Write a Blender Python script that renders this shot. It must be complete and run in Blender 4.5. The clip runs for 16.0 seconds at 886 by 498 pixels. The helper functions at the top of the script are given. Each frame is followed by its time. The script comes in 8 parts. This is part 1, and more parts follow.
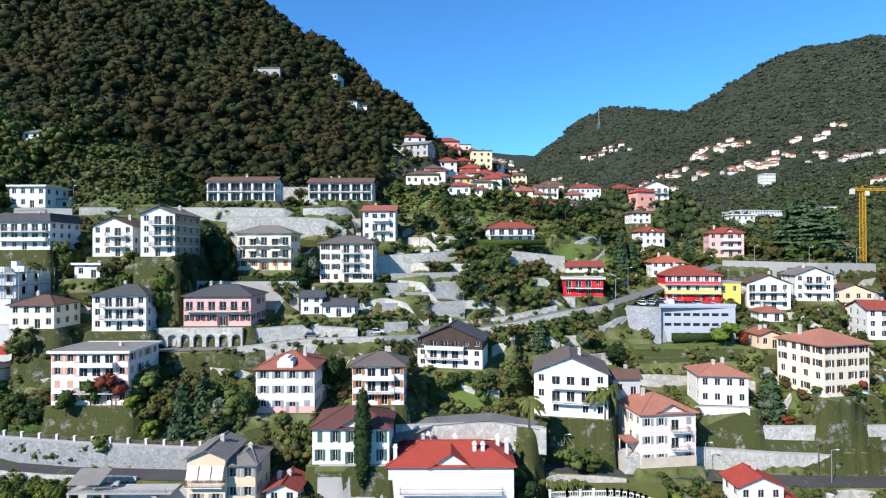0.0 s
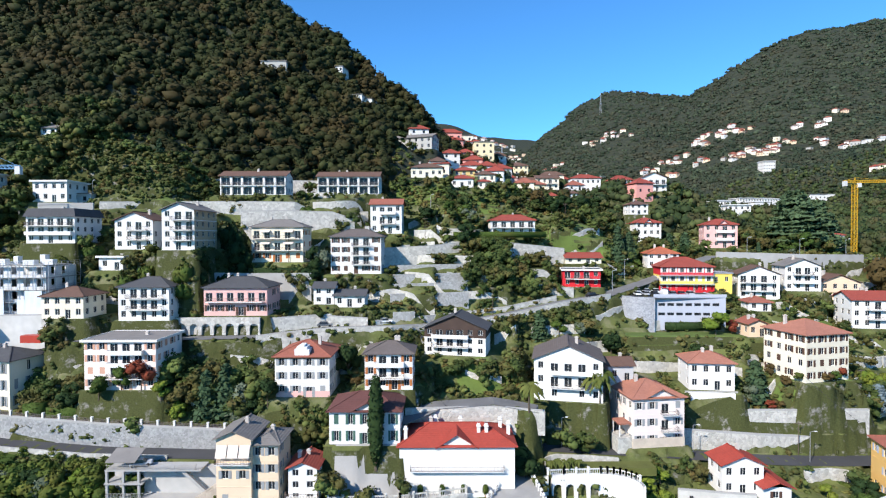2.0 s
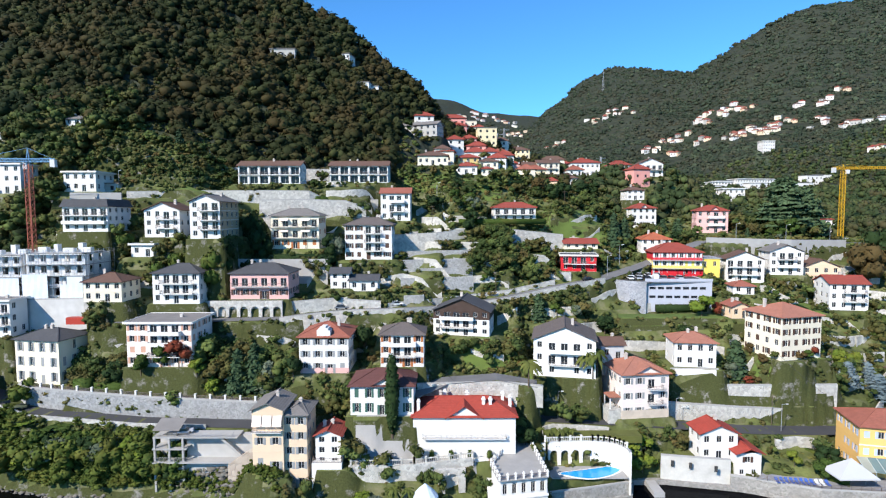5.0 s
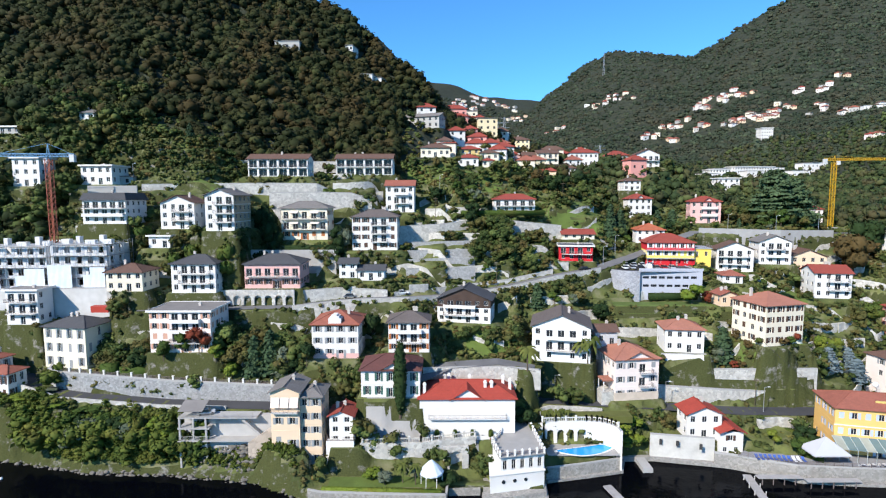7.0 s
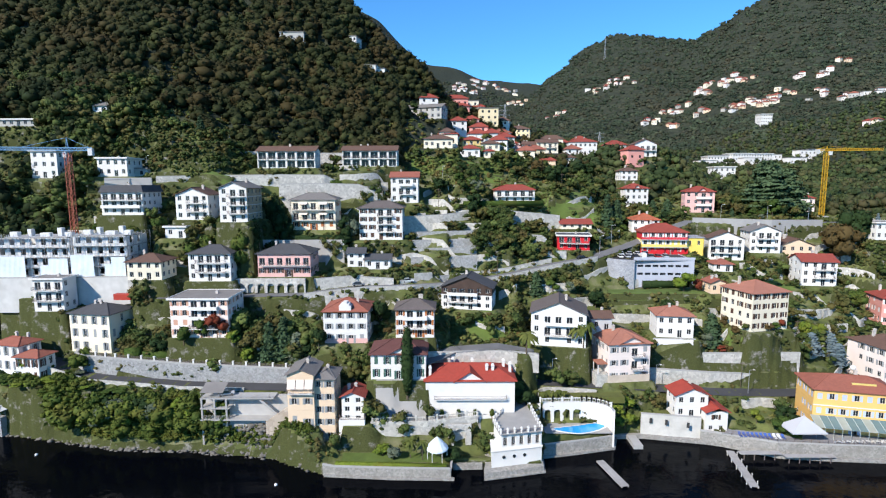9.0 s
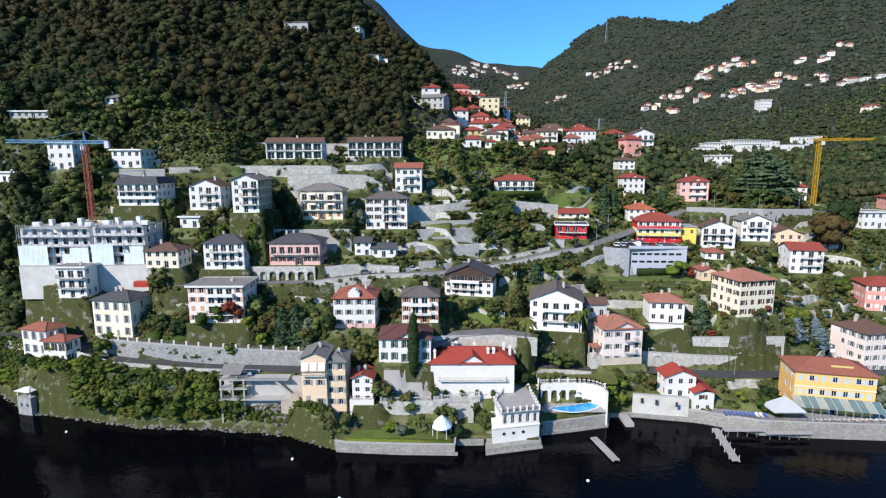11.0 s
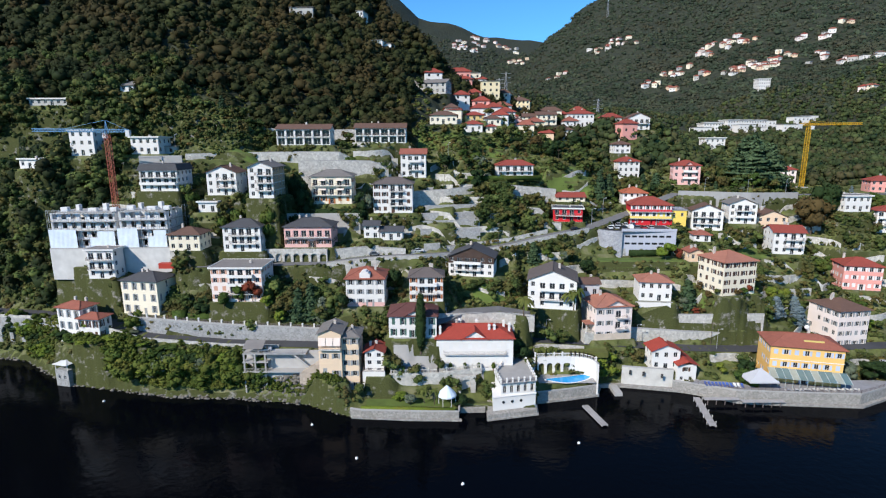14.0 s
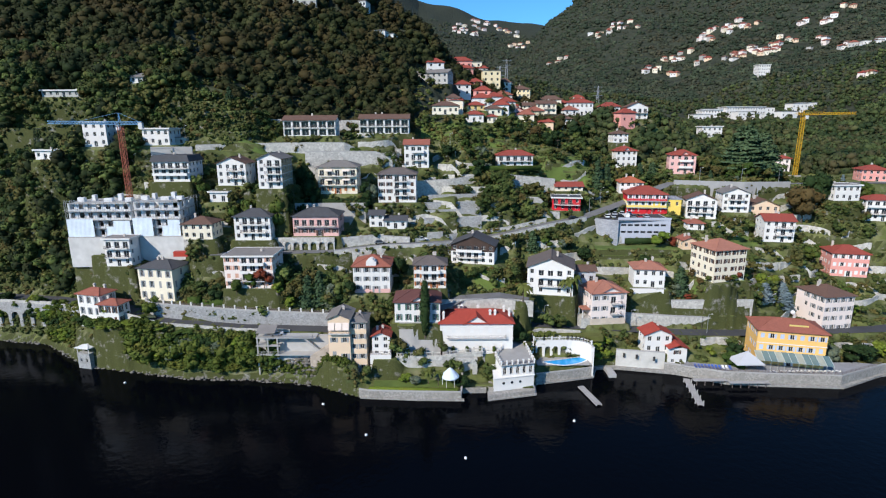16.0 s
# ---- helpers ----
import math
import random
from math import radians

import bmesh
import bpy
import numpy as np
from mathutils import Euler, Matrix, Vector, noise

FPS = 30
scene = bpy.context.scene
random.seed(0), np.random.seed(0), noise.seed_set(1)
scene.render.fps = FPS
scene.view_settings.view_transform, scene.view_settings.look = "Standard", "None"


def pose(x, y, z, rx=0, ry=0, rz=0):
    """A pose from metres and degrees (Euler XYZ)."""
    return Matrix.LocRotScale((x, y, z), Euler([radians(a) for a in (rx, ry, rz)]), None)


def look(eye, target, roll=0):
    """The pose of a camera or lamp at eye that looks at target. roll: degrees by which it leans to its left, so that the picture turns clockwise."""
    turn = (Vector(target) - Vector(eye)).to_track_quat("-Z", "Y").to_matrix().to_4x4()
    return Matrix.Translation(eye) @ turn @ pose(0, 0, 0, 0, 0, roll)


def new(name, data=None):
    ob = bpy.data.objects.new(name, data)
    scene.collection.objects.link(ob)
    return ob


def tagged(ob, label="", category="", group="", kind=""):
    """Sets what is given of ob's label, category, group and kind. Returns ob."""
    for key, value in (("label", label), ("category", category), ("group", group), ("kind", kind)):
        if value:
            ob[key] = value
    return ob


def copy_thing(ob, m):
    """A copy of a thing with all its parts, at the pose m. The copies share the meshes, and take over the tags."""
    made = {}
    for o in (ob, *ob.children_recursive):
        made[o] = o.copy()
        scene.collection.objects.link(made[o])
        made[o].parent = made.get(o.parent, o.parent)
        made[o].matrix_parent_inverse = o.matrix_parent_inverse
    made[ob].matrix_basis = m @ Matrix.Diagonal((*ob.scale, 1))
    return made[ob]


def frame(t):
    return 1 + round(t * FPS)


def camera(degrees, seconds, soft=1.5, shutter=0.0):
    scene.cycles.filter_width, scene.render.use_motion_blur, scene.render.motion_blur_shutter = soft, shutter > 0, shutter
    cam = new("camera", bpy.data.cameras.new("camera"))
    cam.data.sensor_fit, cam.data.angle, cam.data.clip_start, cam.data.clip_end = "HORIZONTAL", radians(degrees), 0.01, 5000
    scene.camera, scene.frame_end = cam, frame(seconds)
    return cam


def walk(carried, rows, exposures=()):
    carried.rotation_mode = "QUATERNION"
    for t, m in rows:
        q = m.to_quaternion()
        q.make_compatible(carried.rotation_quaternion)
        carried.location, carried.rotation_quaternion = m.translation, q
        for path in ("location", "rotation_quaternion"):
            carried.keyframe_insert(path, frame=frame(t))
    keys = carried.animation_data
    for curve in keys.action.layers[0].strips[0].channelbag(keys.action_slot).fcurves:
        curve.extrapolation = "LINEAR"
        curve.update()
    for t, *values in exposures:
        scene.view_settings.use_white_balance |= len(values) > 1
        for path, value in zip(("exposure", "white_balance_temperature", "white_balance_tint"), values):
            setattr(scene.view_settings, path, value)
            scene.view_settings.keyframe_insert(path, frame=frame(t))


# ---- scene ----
cam = camera(80.0, 16.0, 1.2)
walk(cam, [
    (0, look((-0.11, 0.60, 58.32), (-0.105, 10.599, 58.406), -0.20)),
    (1, look((-0.69, -3.09, 59.55), (-0.700, 6.909, 59.493), -0.20)),
    (2, look((-1.28, -6.83, 60.81), (-1.295, 3.169, 60.605), -0.19)),
    (3, look((-1.87, -10.61, 62.10), (-1.890, -0.615, 61.742), -0.19)),
    (4, look((-2.46, -14.42, 63.41), (-2.484, -4.434, 62.901), -0.19)),
    (5, look((-3.04, -18.26, 64.74), (-3.076, -8.280, 64.081), -0.19)),
    (6, look((-3.63, -22.11, 66.09), (-3.664, -12.144, 65.281), -0.19)),
    (7, look((-4.22, -25.97, 67.45), (-4.248, -16.018, 66.500), -0.19)),
    (8, look((-4.79, -29.83, 68.84), (-4.826, -19.893, 67.737), -0.19)),
    (9, look((-5.37, -33.68, 70.24), (-5.398, -23.762, 68.989), -0.20)),
    (10, look((-5.93, -37.52, 71.66), (-5.961, -27.615, 70.256), -0.20)),
    (11, look((-6.49, -41.32, 73.09), (-6.516, -31.446, 71.536), -0.20)),
    (12, look((-7.04, -45.10, 74.53), (-7.061, -35.244, 72.828), -0.21)),
    (13, look((-7.57, -48.83, 75.98), (-7.594, -39.003, 74.130), -0.22)),
    (14, look((-8.10, -52.51, 77.44), (-8.115, -42.712, 75.442), -0.22)),
    (15, look((-8.61, -56.13, 78.90), (-8.623, -46.365, 76.762), -0.23)),
    (16, look((-9.10, -59.69, 80.37), (-9.116, -49.953, 78.089), -0.25)),
], [(0, 0.55), (4, 0.55), (9, 0.42), (16, 0.15)])

# ---- sky, sun ----
SUN_FROM = Vector((-0.67, -0.74, 0.74)).normalized()
world = bpy.data.worlds.new("sky")
scene.world = world
world.use_nodes = True
wn = world.node_tree
sky = wn.nodes.new("ShaderNodeTexSky")
sky.sky_type, sky.sun_disc = "NISHITA", False
sky.sun_elevation = math.asin(SUN_FROM.z)
sky.sun_rotation = math.atan2(SUN_FROM.x, SUN_FROM.y)
sky.air_density, sky.dust_density, sky.ozone_density = 1.0, 0.0, 6.0
bg = wn.nodes["Background"]
bg.inputs[1].default_value = 0.125
tint = wn.nodes.new("ShaderNodeMix")
tint.data_type, tint.blend_type = "RGBA", "MULTIPLY"
tint.inputs[0].default_value = 1.0
tint.inputs[7].default_value = (0.52, 1.02, 1.30, 1)
wn.links.new(sky.outputs[0], tint.inputs[6])
wn.links.new(tint.outputs[2], bg.inputs[0])
sun = new("sun", bpy.data.lights.new("sun", "SUN"))
sun.data.energy, sun.data.angle, sun.data.color = 5.0, radians(0.5), (1.0, 0.935, 0.86)
sun.matrix_world = look(SUN_FROM * 400, (0, 0, 0))


# ---- materials ----
MATS = {}


def nodes_of(name):
    m = bpy.data.materials.new(name)
    m.use_nodes = True
    n = m.node_tree.nodes
    return m, n, m.node_tree.links, n["Principled BSDF"]


def noise_node(n, l, vec, scale, detail=4.0, rough=0.6):
    t = n.new("ShaderNodeTexNoise")
    t.inputs["Scale"].default_value, t.inputs["Detail"].default_value, t.inputs["Roughness"].default_value = scale, detail, rough
    l.new(vec, t.inputs["Vector"])
    return t.outputs[0]


def ramp_node(n, l, fac, stops):
    r = n.new("ShaderNodeValToRGB")
    while len(r.color_ramp.elements) < len(stops):
        r.color_ramp.elements.new(0.5)
    for e, (p, c) in zip(r.color_ramp.elements, stops):
        e.position, e.color = p, (*c, 1)
    l.new(fac, r.inputs[0])
    return r.outputs[0]


def mix_node(n, l, fac, a, b, blend="MIX"):
    m = n.new("ShaderNodeMix")
    m.data_type, m.blend_type = "RGBA", blend
    for sock, v in ((m.inputs[0], fac), (m.inputs[6], a), (m.inputs[7], b)):
        if isinstance(v, (int, float)):
            sock.default_value = v
        elif isinstance(v, tuple):
            sock.default_value = (*v, 1)
        else:
            l.new(v, sock)
    return m.outputs[2]


def math_node(n, l, op, a, b=0.0):
    m = n.new("ShaderNodeMath")
    m.operation = op
    for sock, v in ((m.inputs[0], a), (m.inputs[1], b)):
        if isinstance(v, (int, float)):
            sock.default_value = v
        else:
            l.new(v, sock)
    return m.outputs[0]


def bump_node(n, l, p, height, depth, strength=0.6):
    b = n.new("ShaderNodeBump")
    b.inputs["Strength"].default_value, b.inputs["Distance"].default_value = strength, depth
    l.new(height, b.inputs["Height"])
    l.new(b.outputs[0], p.inputs["Normal"])


def tone(c, k):
    return tuple(min(1.0, v * k) for v in c)


def surf(name, col, rough=0.8, var=0.12, scale=0.35, fine=6.0, bump=0.01, metal=0.0, spec=0.3, rand=0.0):
    """A plain surface with stains at two sizes and fine relief."""
    if name in MATS:
        return MATS[name]
    m, n, l, p = nodes_of(name)
    pos = n.new("ShaderNodeNewGeometry").outputs["Position"]
    big, small = noise_node(n, l, pos, scale), noise_node(n, l, pos, fine)
    c = mix_node(n, l, big, tone(col, 1 - var * 1.6), tone(col, 1 + var))
    c = mix_node(n, l, math_node(n, l, "MULTIPLY", small, var * 1.5), c, tone(col, 0.55))
    if rand:
        r = n.new("ShaderNodeObjectInfo").outputs["Random"]
        c = mix_node(n, l, math_node(n, l, "MULTIPLY", r, rand), c, tone(col, 0.5))
    l.new(c, p.inputs["Base Color"])
    p.inputs["Roughness"].default_value, p.inputs["Metallic"].default_value = rough, metal
    p.inputs["Specular IOR Level"].default_value = spec
    bump_node(n, l, p, small, bump)
    MATS[name] = m
    return m


def roof_mat(name, col, var=0.35):
    """Rows of clay tiles: fine ridges down the slope, patches of old and new tiles."""
    if name in MATS:
        return MATS[name]
    m, n, l, p = nodes_of(name)
    geo = n.new("ShaderNodeTexCoord").outputs["Object"]
    sep = n.new("ShaderNodeSeparateXYZ")
    l.new(geo, sep.inputs[0])
    rows = math_node(n, l, "SINE", math_node(n, l, "MULTIPLY", sep.outputs[2], 30.0))
    vor = n.new("ShaderNodeTexVoronoi")
    vor.inputs["Scale"].default_value = 3.2
    l.new(geo, vor.inputs["Vector"])
    big, small = noise_node(n, l, geo, 0.5), noise_node(n, l, geo, 5.0)
    c = mix_node(n, l, big, tone(col, 1 - var), tone(col, 1 + var * 0.5))
    c = mix_node(n, l, math_node(n, l, "MULTIPLY", vor.outputs["Color"], 0.35), c, tone(col, 0.45))
    c = mix_node(n, l, math_node(n, l, "MULTIPLY", small, 0.35), c, (0.10, 0.085, 0.07))
    l.new(c, p.inputs["Base Color"])
    p.inputs["Roughness"].default_value, p.inputs["Specular IOR Level"].default_value = 0.85, 0.2
    bump_node(n, l, p, math_node(n, l, "ADD", rows, small), 0.03, 0.5)
    MATS[name] = m
    return m


def stone_mat(name, col, scale=1.6, moss=0.25):
    """Rough masonry of uneven blocks with pale joints and moss."""
    if name in MATS:
        return MATS[name]
    m, n, l, p = nodes_of(name)
    pos = n.new("ShaderNodeNewGeometry").outputs["Position"]
    vor = n.new("ShaderNodeTexVoronoi")
    vor.inputs["Scale"].default_value = scale
    l.new(pos, vor.inputs["Vector"])
    edge = n.new("ShaderNodeTexVoronoi")
    edge.feature = "DISTANCE_TO_EDGE"
    edge.inputs["Scale"].default_value = scale
    l.new(pos, edge.inputs["Vector"])
    sepc = n.new("ShaderNodeSeparateColor")
    l.new(vor.outputs["Color"], sepc.inputs[0])
    c = mix_node(n, l, sepc.outputs[0], tone(col, 0.62), tone(col, 1.25))
    c = mix_node(n, l, noise_node(n, l, pos, 0.25), c, tone(col, 0.7))
    mossy = ramp_node(n, l, noise_node(n, l, pos, 0.5, 6), [(0.55, (0, 0, 0)), (0.72, (1, 1, 1))])
    c = mix_node(n, l, math_node(n, l, "MULTIPLY", mossy, moss), c, (0.07, 0.085, 0.04))
    l.new(c, p.inputs["Base Color"])
    p.inputs["Roughness"].default_value, p.inputs["Specular IOR Level"].default_value = 0.9, 0.2
    bump_node(n, l, p, ramp_node(n, l, edge.outputs[0], [(0.0, (0, 0, 0)), (0.12, (1, 1, 1))]), 0.08, 0.8)
    MATS[name] = m
    return m


def leaf_mat(name, dark, light, autumn=(0.16, 0.10, 0.03), mixed=0.0, scale=0.09, leafy=0.45, crown=0.0):
    """Leaves: tone from tree to tree and from leaf to leaf, a little light let through."""
    if name in MATS:
        return MATS[name]
    m, n, l, p = nodes_of(name)
    geo = n.new("ShaderNodeNewGeometry")
    pos, isle = geo.outputs["Position"], geo.outputs["Random Per Island"]
    tree = n.new("ShaderNodeObjectInfo").outputs["Random"]
    big = ramp_node(n, l, noise_node(n, l, pos, scale, 3), [(0.35, (0, 0, 0)), (0.65, (1, 1, 1))])
    c = mix_node(n, l, big, dark, light)
    c = mix_node(n, l, math_node(n, l, "MULTIPLY", tree, 0.5), c, tone(dark, 1.2))
    c = mix_node(n, l, math_node(n, l, "MULTIPLY", isle, leafy), c, tone(light, 1.35))
    if crown:
        cells = n.new("ShaderNodeTexVoronoi")
        cells.inputs["Scale"].default_value = crown
        l.new(pos, cells.inputs["Vector"])
        hue = n.new("ShaderNodeSeparateColor")
        l.new(cells.outputs["Color"], hue.inputs[0])
        c = mix_node(n, l, math_node(n, l, "MULTIPLY", hue.outputs[0], 0.7), c, tone(dark, 0.9))
        c = mix_node(n, l, ramp_node(n, l, hue.outputs[1], [(0.72, (0, 0, 0)), (0.95, (0.7, 0.7, 0.7))]), c, tone(light, 1.5))
        c = mix_node(n, l, ramp_node(n, l, hue.outputs[2], [(0.66, (0, 0, 0)), (0.9, (mixed, mixed, mixed))]), c, autumn)
    if mixed:
        spots = ramp_node(n, l, noise_node(n, l, pos, scale * 1.7, 3), [(0.52, (0, 0, 0)), (0.7, (1, 1, 1))])
        c = mix_node(n, l, math_node(n, l, "MULTIPLY", spots, mixed), c, autumn)
    l.new(c, p.inputs["Base Color"])
    p.inputs["Roughness"].default_value, p.inputs["Specular IOR Level"].default_value = 0.75, 0.08
    MATS[name] = m
    return m


WALLS = dict(peachcream=(0.74, 0.57, 0.40), white=(0.71, 0.69, 0.65), cream=(0.76, 0.69, 0.54), sunyellow=(0.82, 0.60, 0.13), yellow=(0.78, 0.66, 0.42), ochre=(0.62, 0.45, 0.18), pink=(0.70, 0.42, 0.38),
             pinkwhite=(0.78, 0.68, 0.62), rose=(0.72, 0.33, 0.28), peach=(0.74, 0.55, 0.38), crimson=(0.55, 0.02, 0.03), concrete=(0.42, 0.41, 0.38),
             hotel=(0.78, 0.48, 0.16), grey=(0.5, 0.5, 0.5), tan=(0.42, 0.32, 0.20), wood=(0.07, 0.045, 0.035), netting=(0.66, 0.70, 0.74))
ROOFS = dict(grey=(0.22, 0.205, 0.19), slate=(0.075, 0.08, 0.09), slatebrown=(0.15, 0.125, 0.115), brown=(0.155, 0.085, 0.062), terra=(0.36, 0.115, 0.075),
             salmon=(0.44, 0.18, 0.12), red=(0.34, 0.06, 0.04), redtile=(0.42, 0.055, 0.035), orange=(0.48, 0.13, 0.06), darkred=(0.14, 0.05, 0.045))
PAINTS = dict(orange=(0.42, 0.15, 0.05), red=(0.36, 0.06, 0.04), grey=(0.30, 0.31, 0.31), brown=(0.09, 0.05, 0.035), green=(0.06, 0.13, 0.10),
              white=(0.72, 0.71, 0.68), blue=(0.45, 0.52, 0.66), peach=(0.60, 0.34, 0.24))


def wall_mat(k):
    return surf("plaster_" + k, WALLS[k], 0.88, 0.08, 0.25, 4.0, 0.006)


def glass_mat():
    if "glass" not in MATS:
        m, n, l, p = nodes_of("glass")
        p.inputs["Base Color"].default_value = (0.022, 0.026, 0.03, 1)
        p.inputs["Roughness"].default_value, p.inputs["Specular IOR Level"].default_value = 0.12, 0.28
        MATS["glass"] = m
    return MATS["glass"]


def water_mat():
    m, n, l, p = nodes_of("lake_water")
    pos = n.new("ShaderNodeNewGeometry").outputs["Position"]
    p.inputs["Base Color"].default_value = (0.0012, 0.0016, 0.0028, 1)
    p.inputs["Roughness"].default_value, p.inputs["IOR"].default_value = 0.06, 1.33
    p.inputs["Specular IOR Level"].default_value = 0.065
    small = noise_node(n, l, pos, 0.55, 3, 0.55)
    wide = noise_node(n, l, pos, 0.06, 3)
    bump_node(n, l, p, mix_node(n, l, 0.4, small, wide), 0.35, 0.35)
    return m


def ground_mat():
    """Grass on the flats, stone and bare earth on the steep faces."""
    m, n, l, p = nodes_of("ground_cover")
    geo = n.new("ShaderNodeNewGeometry")
    pos = geo.outputs["Position"]
    sep = n.new("ShaderNodeSeparateXYZ")
    l.new(geo.outputs["True Normal"], sep.inputs[0])
    grass = mix_node(n, l, ramp_node(n, l, noise_node(n, l, pos, 0.12, 6), [(0.35, (0, 0, 0)), (0.68, (1, 1, 1))]), (0.052, 0.068, 0.022), (0.165, 0.185, 0.058))
    grass = mix_node(n, l, math_node(n, l, "MULTIPLY", noise_node(n, l, pos, 2.5), 0.5), grass, (0.06, 0.062, 0.028))
    dry = ramp_node(n, l, noise_node(n, l, pos, 0.2, 5), [(0.5, (0, 0, 0)), (0.68, (1, 1, 1))])
    grass = mix_node(n, l, math_node(n, l, "MULTIPLY", dry, 0.55), grass, (0.22, 0.20, 0.13))
    vor = n.new("ShaderNodeTexVoronoi")
    vor.inputs["Scale"].default_value = 1.6
    squash = n.new("ShaderNodeMapping")
    squash.inputs["Scale"].default_value = (1.0, 1.0, 2.2)
    l.new(pos, squash.inputs["Vector"])
    l.new(squash.outputs[0], vor.inputs["Vector"])
    sepc = n.new("ShaderNodeSeparateColor")
    l.new(vor.outputs["Color"], sepc.inputs[0])
    stone = mix_node(n, l, sepc.outputs[0], (0.15, 0.145, 0.13), (0.36, 0.345, 0.31))
    stone = mix_node(n, l, math_node(n, l, "MULTIPLY", noise_node(n, l, pos, 0.22, 5), 0.7), stone, (0.10, 0.095, 0.07))
    ivy = ramp_node(n, l, noise_node(n, l, pos, 0.33, 6, 0.7), [(0.33, (0, 0, 0)), (0.45, (1, 1, 1))])
    stone = mix_node(n, l, ivy, stone, mix_node(n, l, noise_node(n, l, pos, 3.0), (0.022, 0.030, 0.010), (0.085, 0.090, 0.032)))
    steep = ramp_node(n, l, math_node(n, l, "ADD", sep.outputs[2], math_node(n, l, "MULTIPLY", noise_node(n, l, pos, 0.4), 0.12)), [(0.34, (1, 1, 1)), (0.46, (0, 0, 0))])
    sepp = n.new("ShaderNodeSeparateXYZ")
    l.new(pos, sepp.inputs[0])
    east = math_node(n, l, "MINIMUM", math_node(n, l, "MULTIPLY", math_node(n, l, "MAXIMUM", math_node(n, l, "ADD", sepp.outputs[0], 25.0), 0.0), 0.9), 95.0)
    near = ramp_node(n, l, math_node(n, l, "MULTIPLY", math_node(n, l, "SUBTRACT", sepp.outputs[1], east), 0.001), [(0.188, (1, 1, 1)), (0.200, (0, 0, 0))])
    c = mix_node(n, l, math_node(n, l, "MULTIPLY", steep, near), grass, stone)
    crowns = n.new("ShaderNodeTexVoronoi")
    crowns.inputs["Scale"].default_value = 0.10
    l.new(pos, crowns.inputs["Vector"])
    crown_tint = n.new("ShaderNodeSeparateColor")
    l.new(crowns.outputs["Color"], crown_tint.inputs[0])
    # wooded ground has the distant hills' haze mixed into its pale grey-green
    woods = mix_node(n, l, crown_tint.outputs[0], (0.028, 0.036, 0.026), (0.048, 0.058, 0.038))
    woods = mix_node(n, l, math_node(n, l, "MULTIPLY", noise_node(n, l, pos, 0.012, 6, 0.7), 0.8), woods, (0.034, 0.034, 0.022))
    c = mix_node(n, l, near, woods, c)
    l.new(c, p.inputs["Base Color"])
    p.inputs["Roughness"].default_value, p.inputs["Specular IOR Level"].default_value = 0.95, 0.1
    canopy = math_node(n, l, "MULTIPLY", math_node(n, l, "SUBTRACT", 1.0, near), math_node(n, l, "SUBTRACT", 1.0, crowns.outputs["Distance"]))
    bump_node(n, l, p, math_node(n, l, "ADD", math_node(n, l, "MULTIPLY", noise_node(n, l, pos, 1.5, 6), 0.05), canopy), 5.0, 0.9)
    return m


# ---- mesh helpers ----
def quick_mesh(name, verts, faces):
    """A mesh from arrays: verts (n, 3), faces (m, 3 or 4)."""
    verts, faces = np.asarray(verts, np.float32), np.asarray(faces, np.int32)
    me = bpy.data.meshes.new(name)
    k = faces.shape[1]
    me.vertices.add(len(verts))
    me.loops.add(faces.size)
    me.polygons.add(len(faces))
    me.vertices.foreach_set("co", verts.ravel())
    me.loops.foreach_set("vertex_index", faces.ravel())
    me.polygons.foreach_set("loop_start", np.arange(0, faces.size, k, dtype=np.int32))
    me.update(calc_edges=True)
    return me


def part(name, bm, material=None, parent=None, label=""):
    """Links a bmesh, or a ready mesh, as one object under a thing or a part."""
    if isinstance(bm, bmesh.types.BMesh):
        me = bpy.data.meshes.new(name)
        bm.to_mesh(me)
        bm.free()
    else:
        me = bm
    if material and not me.materials:
        me.materials.append(material)
    ob = new(name, me)
    if parent:
        ob.parent = parent
    if label:
        ob["label"] = label
    return ob


def empty(name, m, label, category, group="", kind=""):
    ob = new(name)
    ob.empty_display_size = 0.5
    ob.matrix_world = m
    return tagged(ob, label, category, group, kind)


def box(bm, x0, x1, y0, y1, z0, z1):
    v = [bm.verts.new(c) for c in ((x0, y0, z0), (x1, y0, z0), (x1, y1, z0), (x0, y1, z0), (x0, y0, z1), (x1, y0, z1), (x1, y1, z1), (x0, y1, z1))]
    for f in ((0, 3, 2, 1), (4, 5, 6, 7), (0, 1, 5, 4), (1, 2, 6, 5), (2, 3, 7, 6), (3, 0, 4, 7)):
        bm.faces.new([v[i] for i in f])
    return v


def boxes(*dims):
    bm = bmesh.new()
    for d in dims:
        box(bm, *d)
    return bm


def cyl(bm, x, y, z0, z1, r0, r1=None, seg=10):
    r1 = r0 if r1 is None else r1
    lo = [bm.verts.new((x + r0 * math.cos(2 * math.pi * i / seg), y + r0 * math.sin(2 * math.pi * i / seg), z0)) for i in range(seg)]
    hi = [bm.verts.new((x + r1 * math.cos(2 * math.pi * i / seg), y + r1 * math.sin(2 * math.pi * i / seg), z1)) for i in range(seg)]
    for i in range(seg):
        j = (i + 1) % seg
        bm.faces.new((lo[i], lo[j], hi[j], hi[i]))
    bm.faces.new(hi)
    bm.faces.new(lo[::-1])


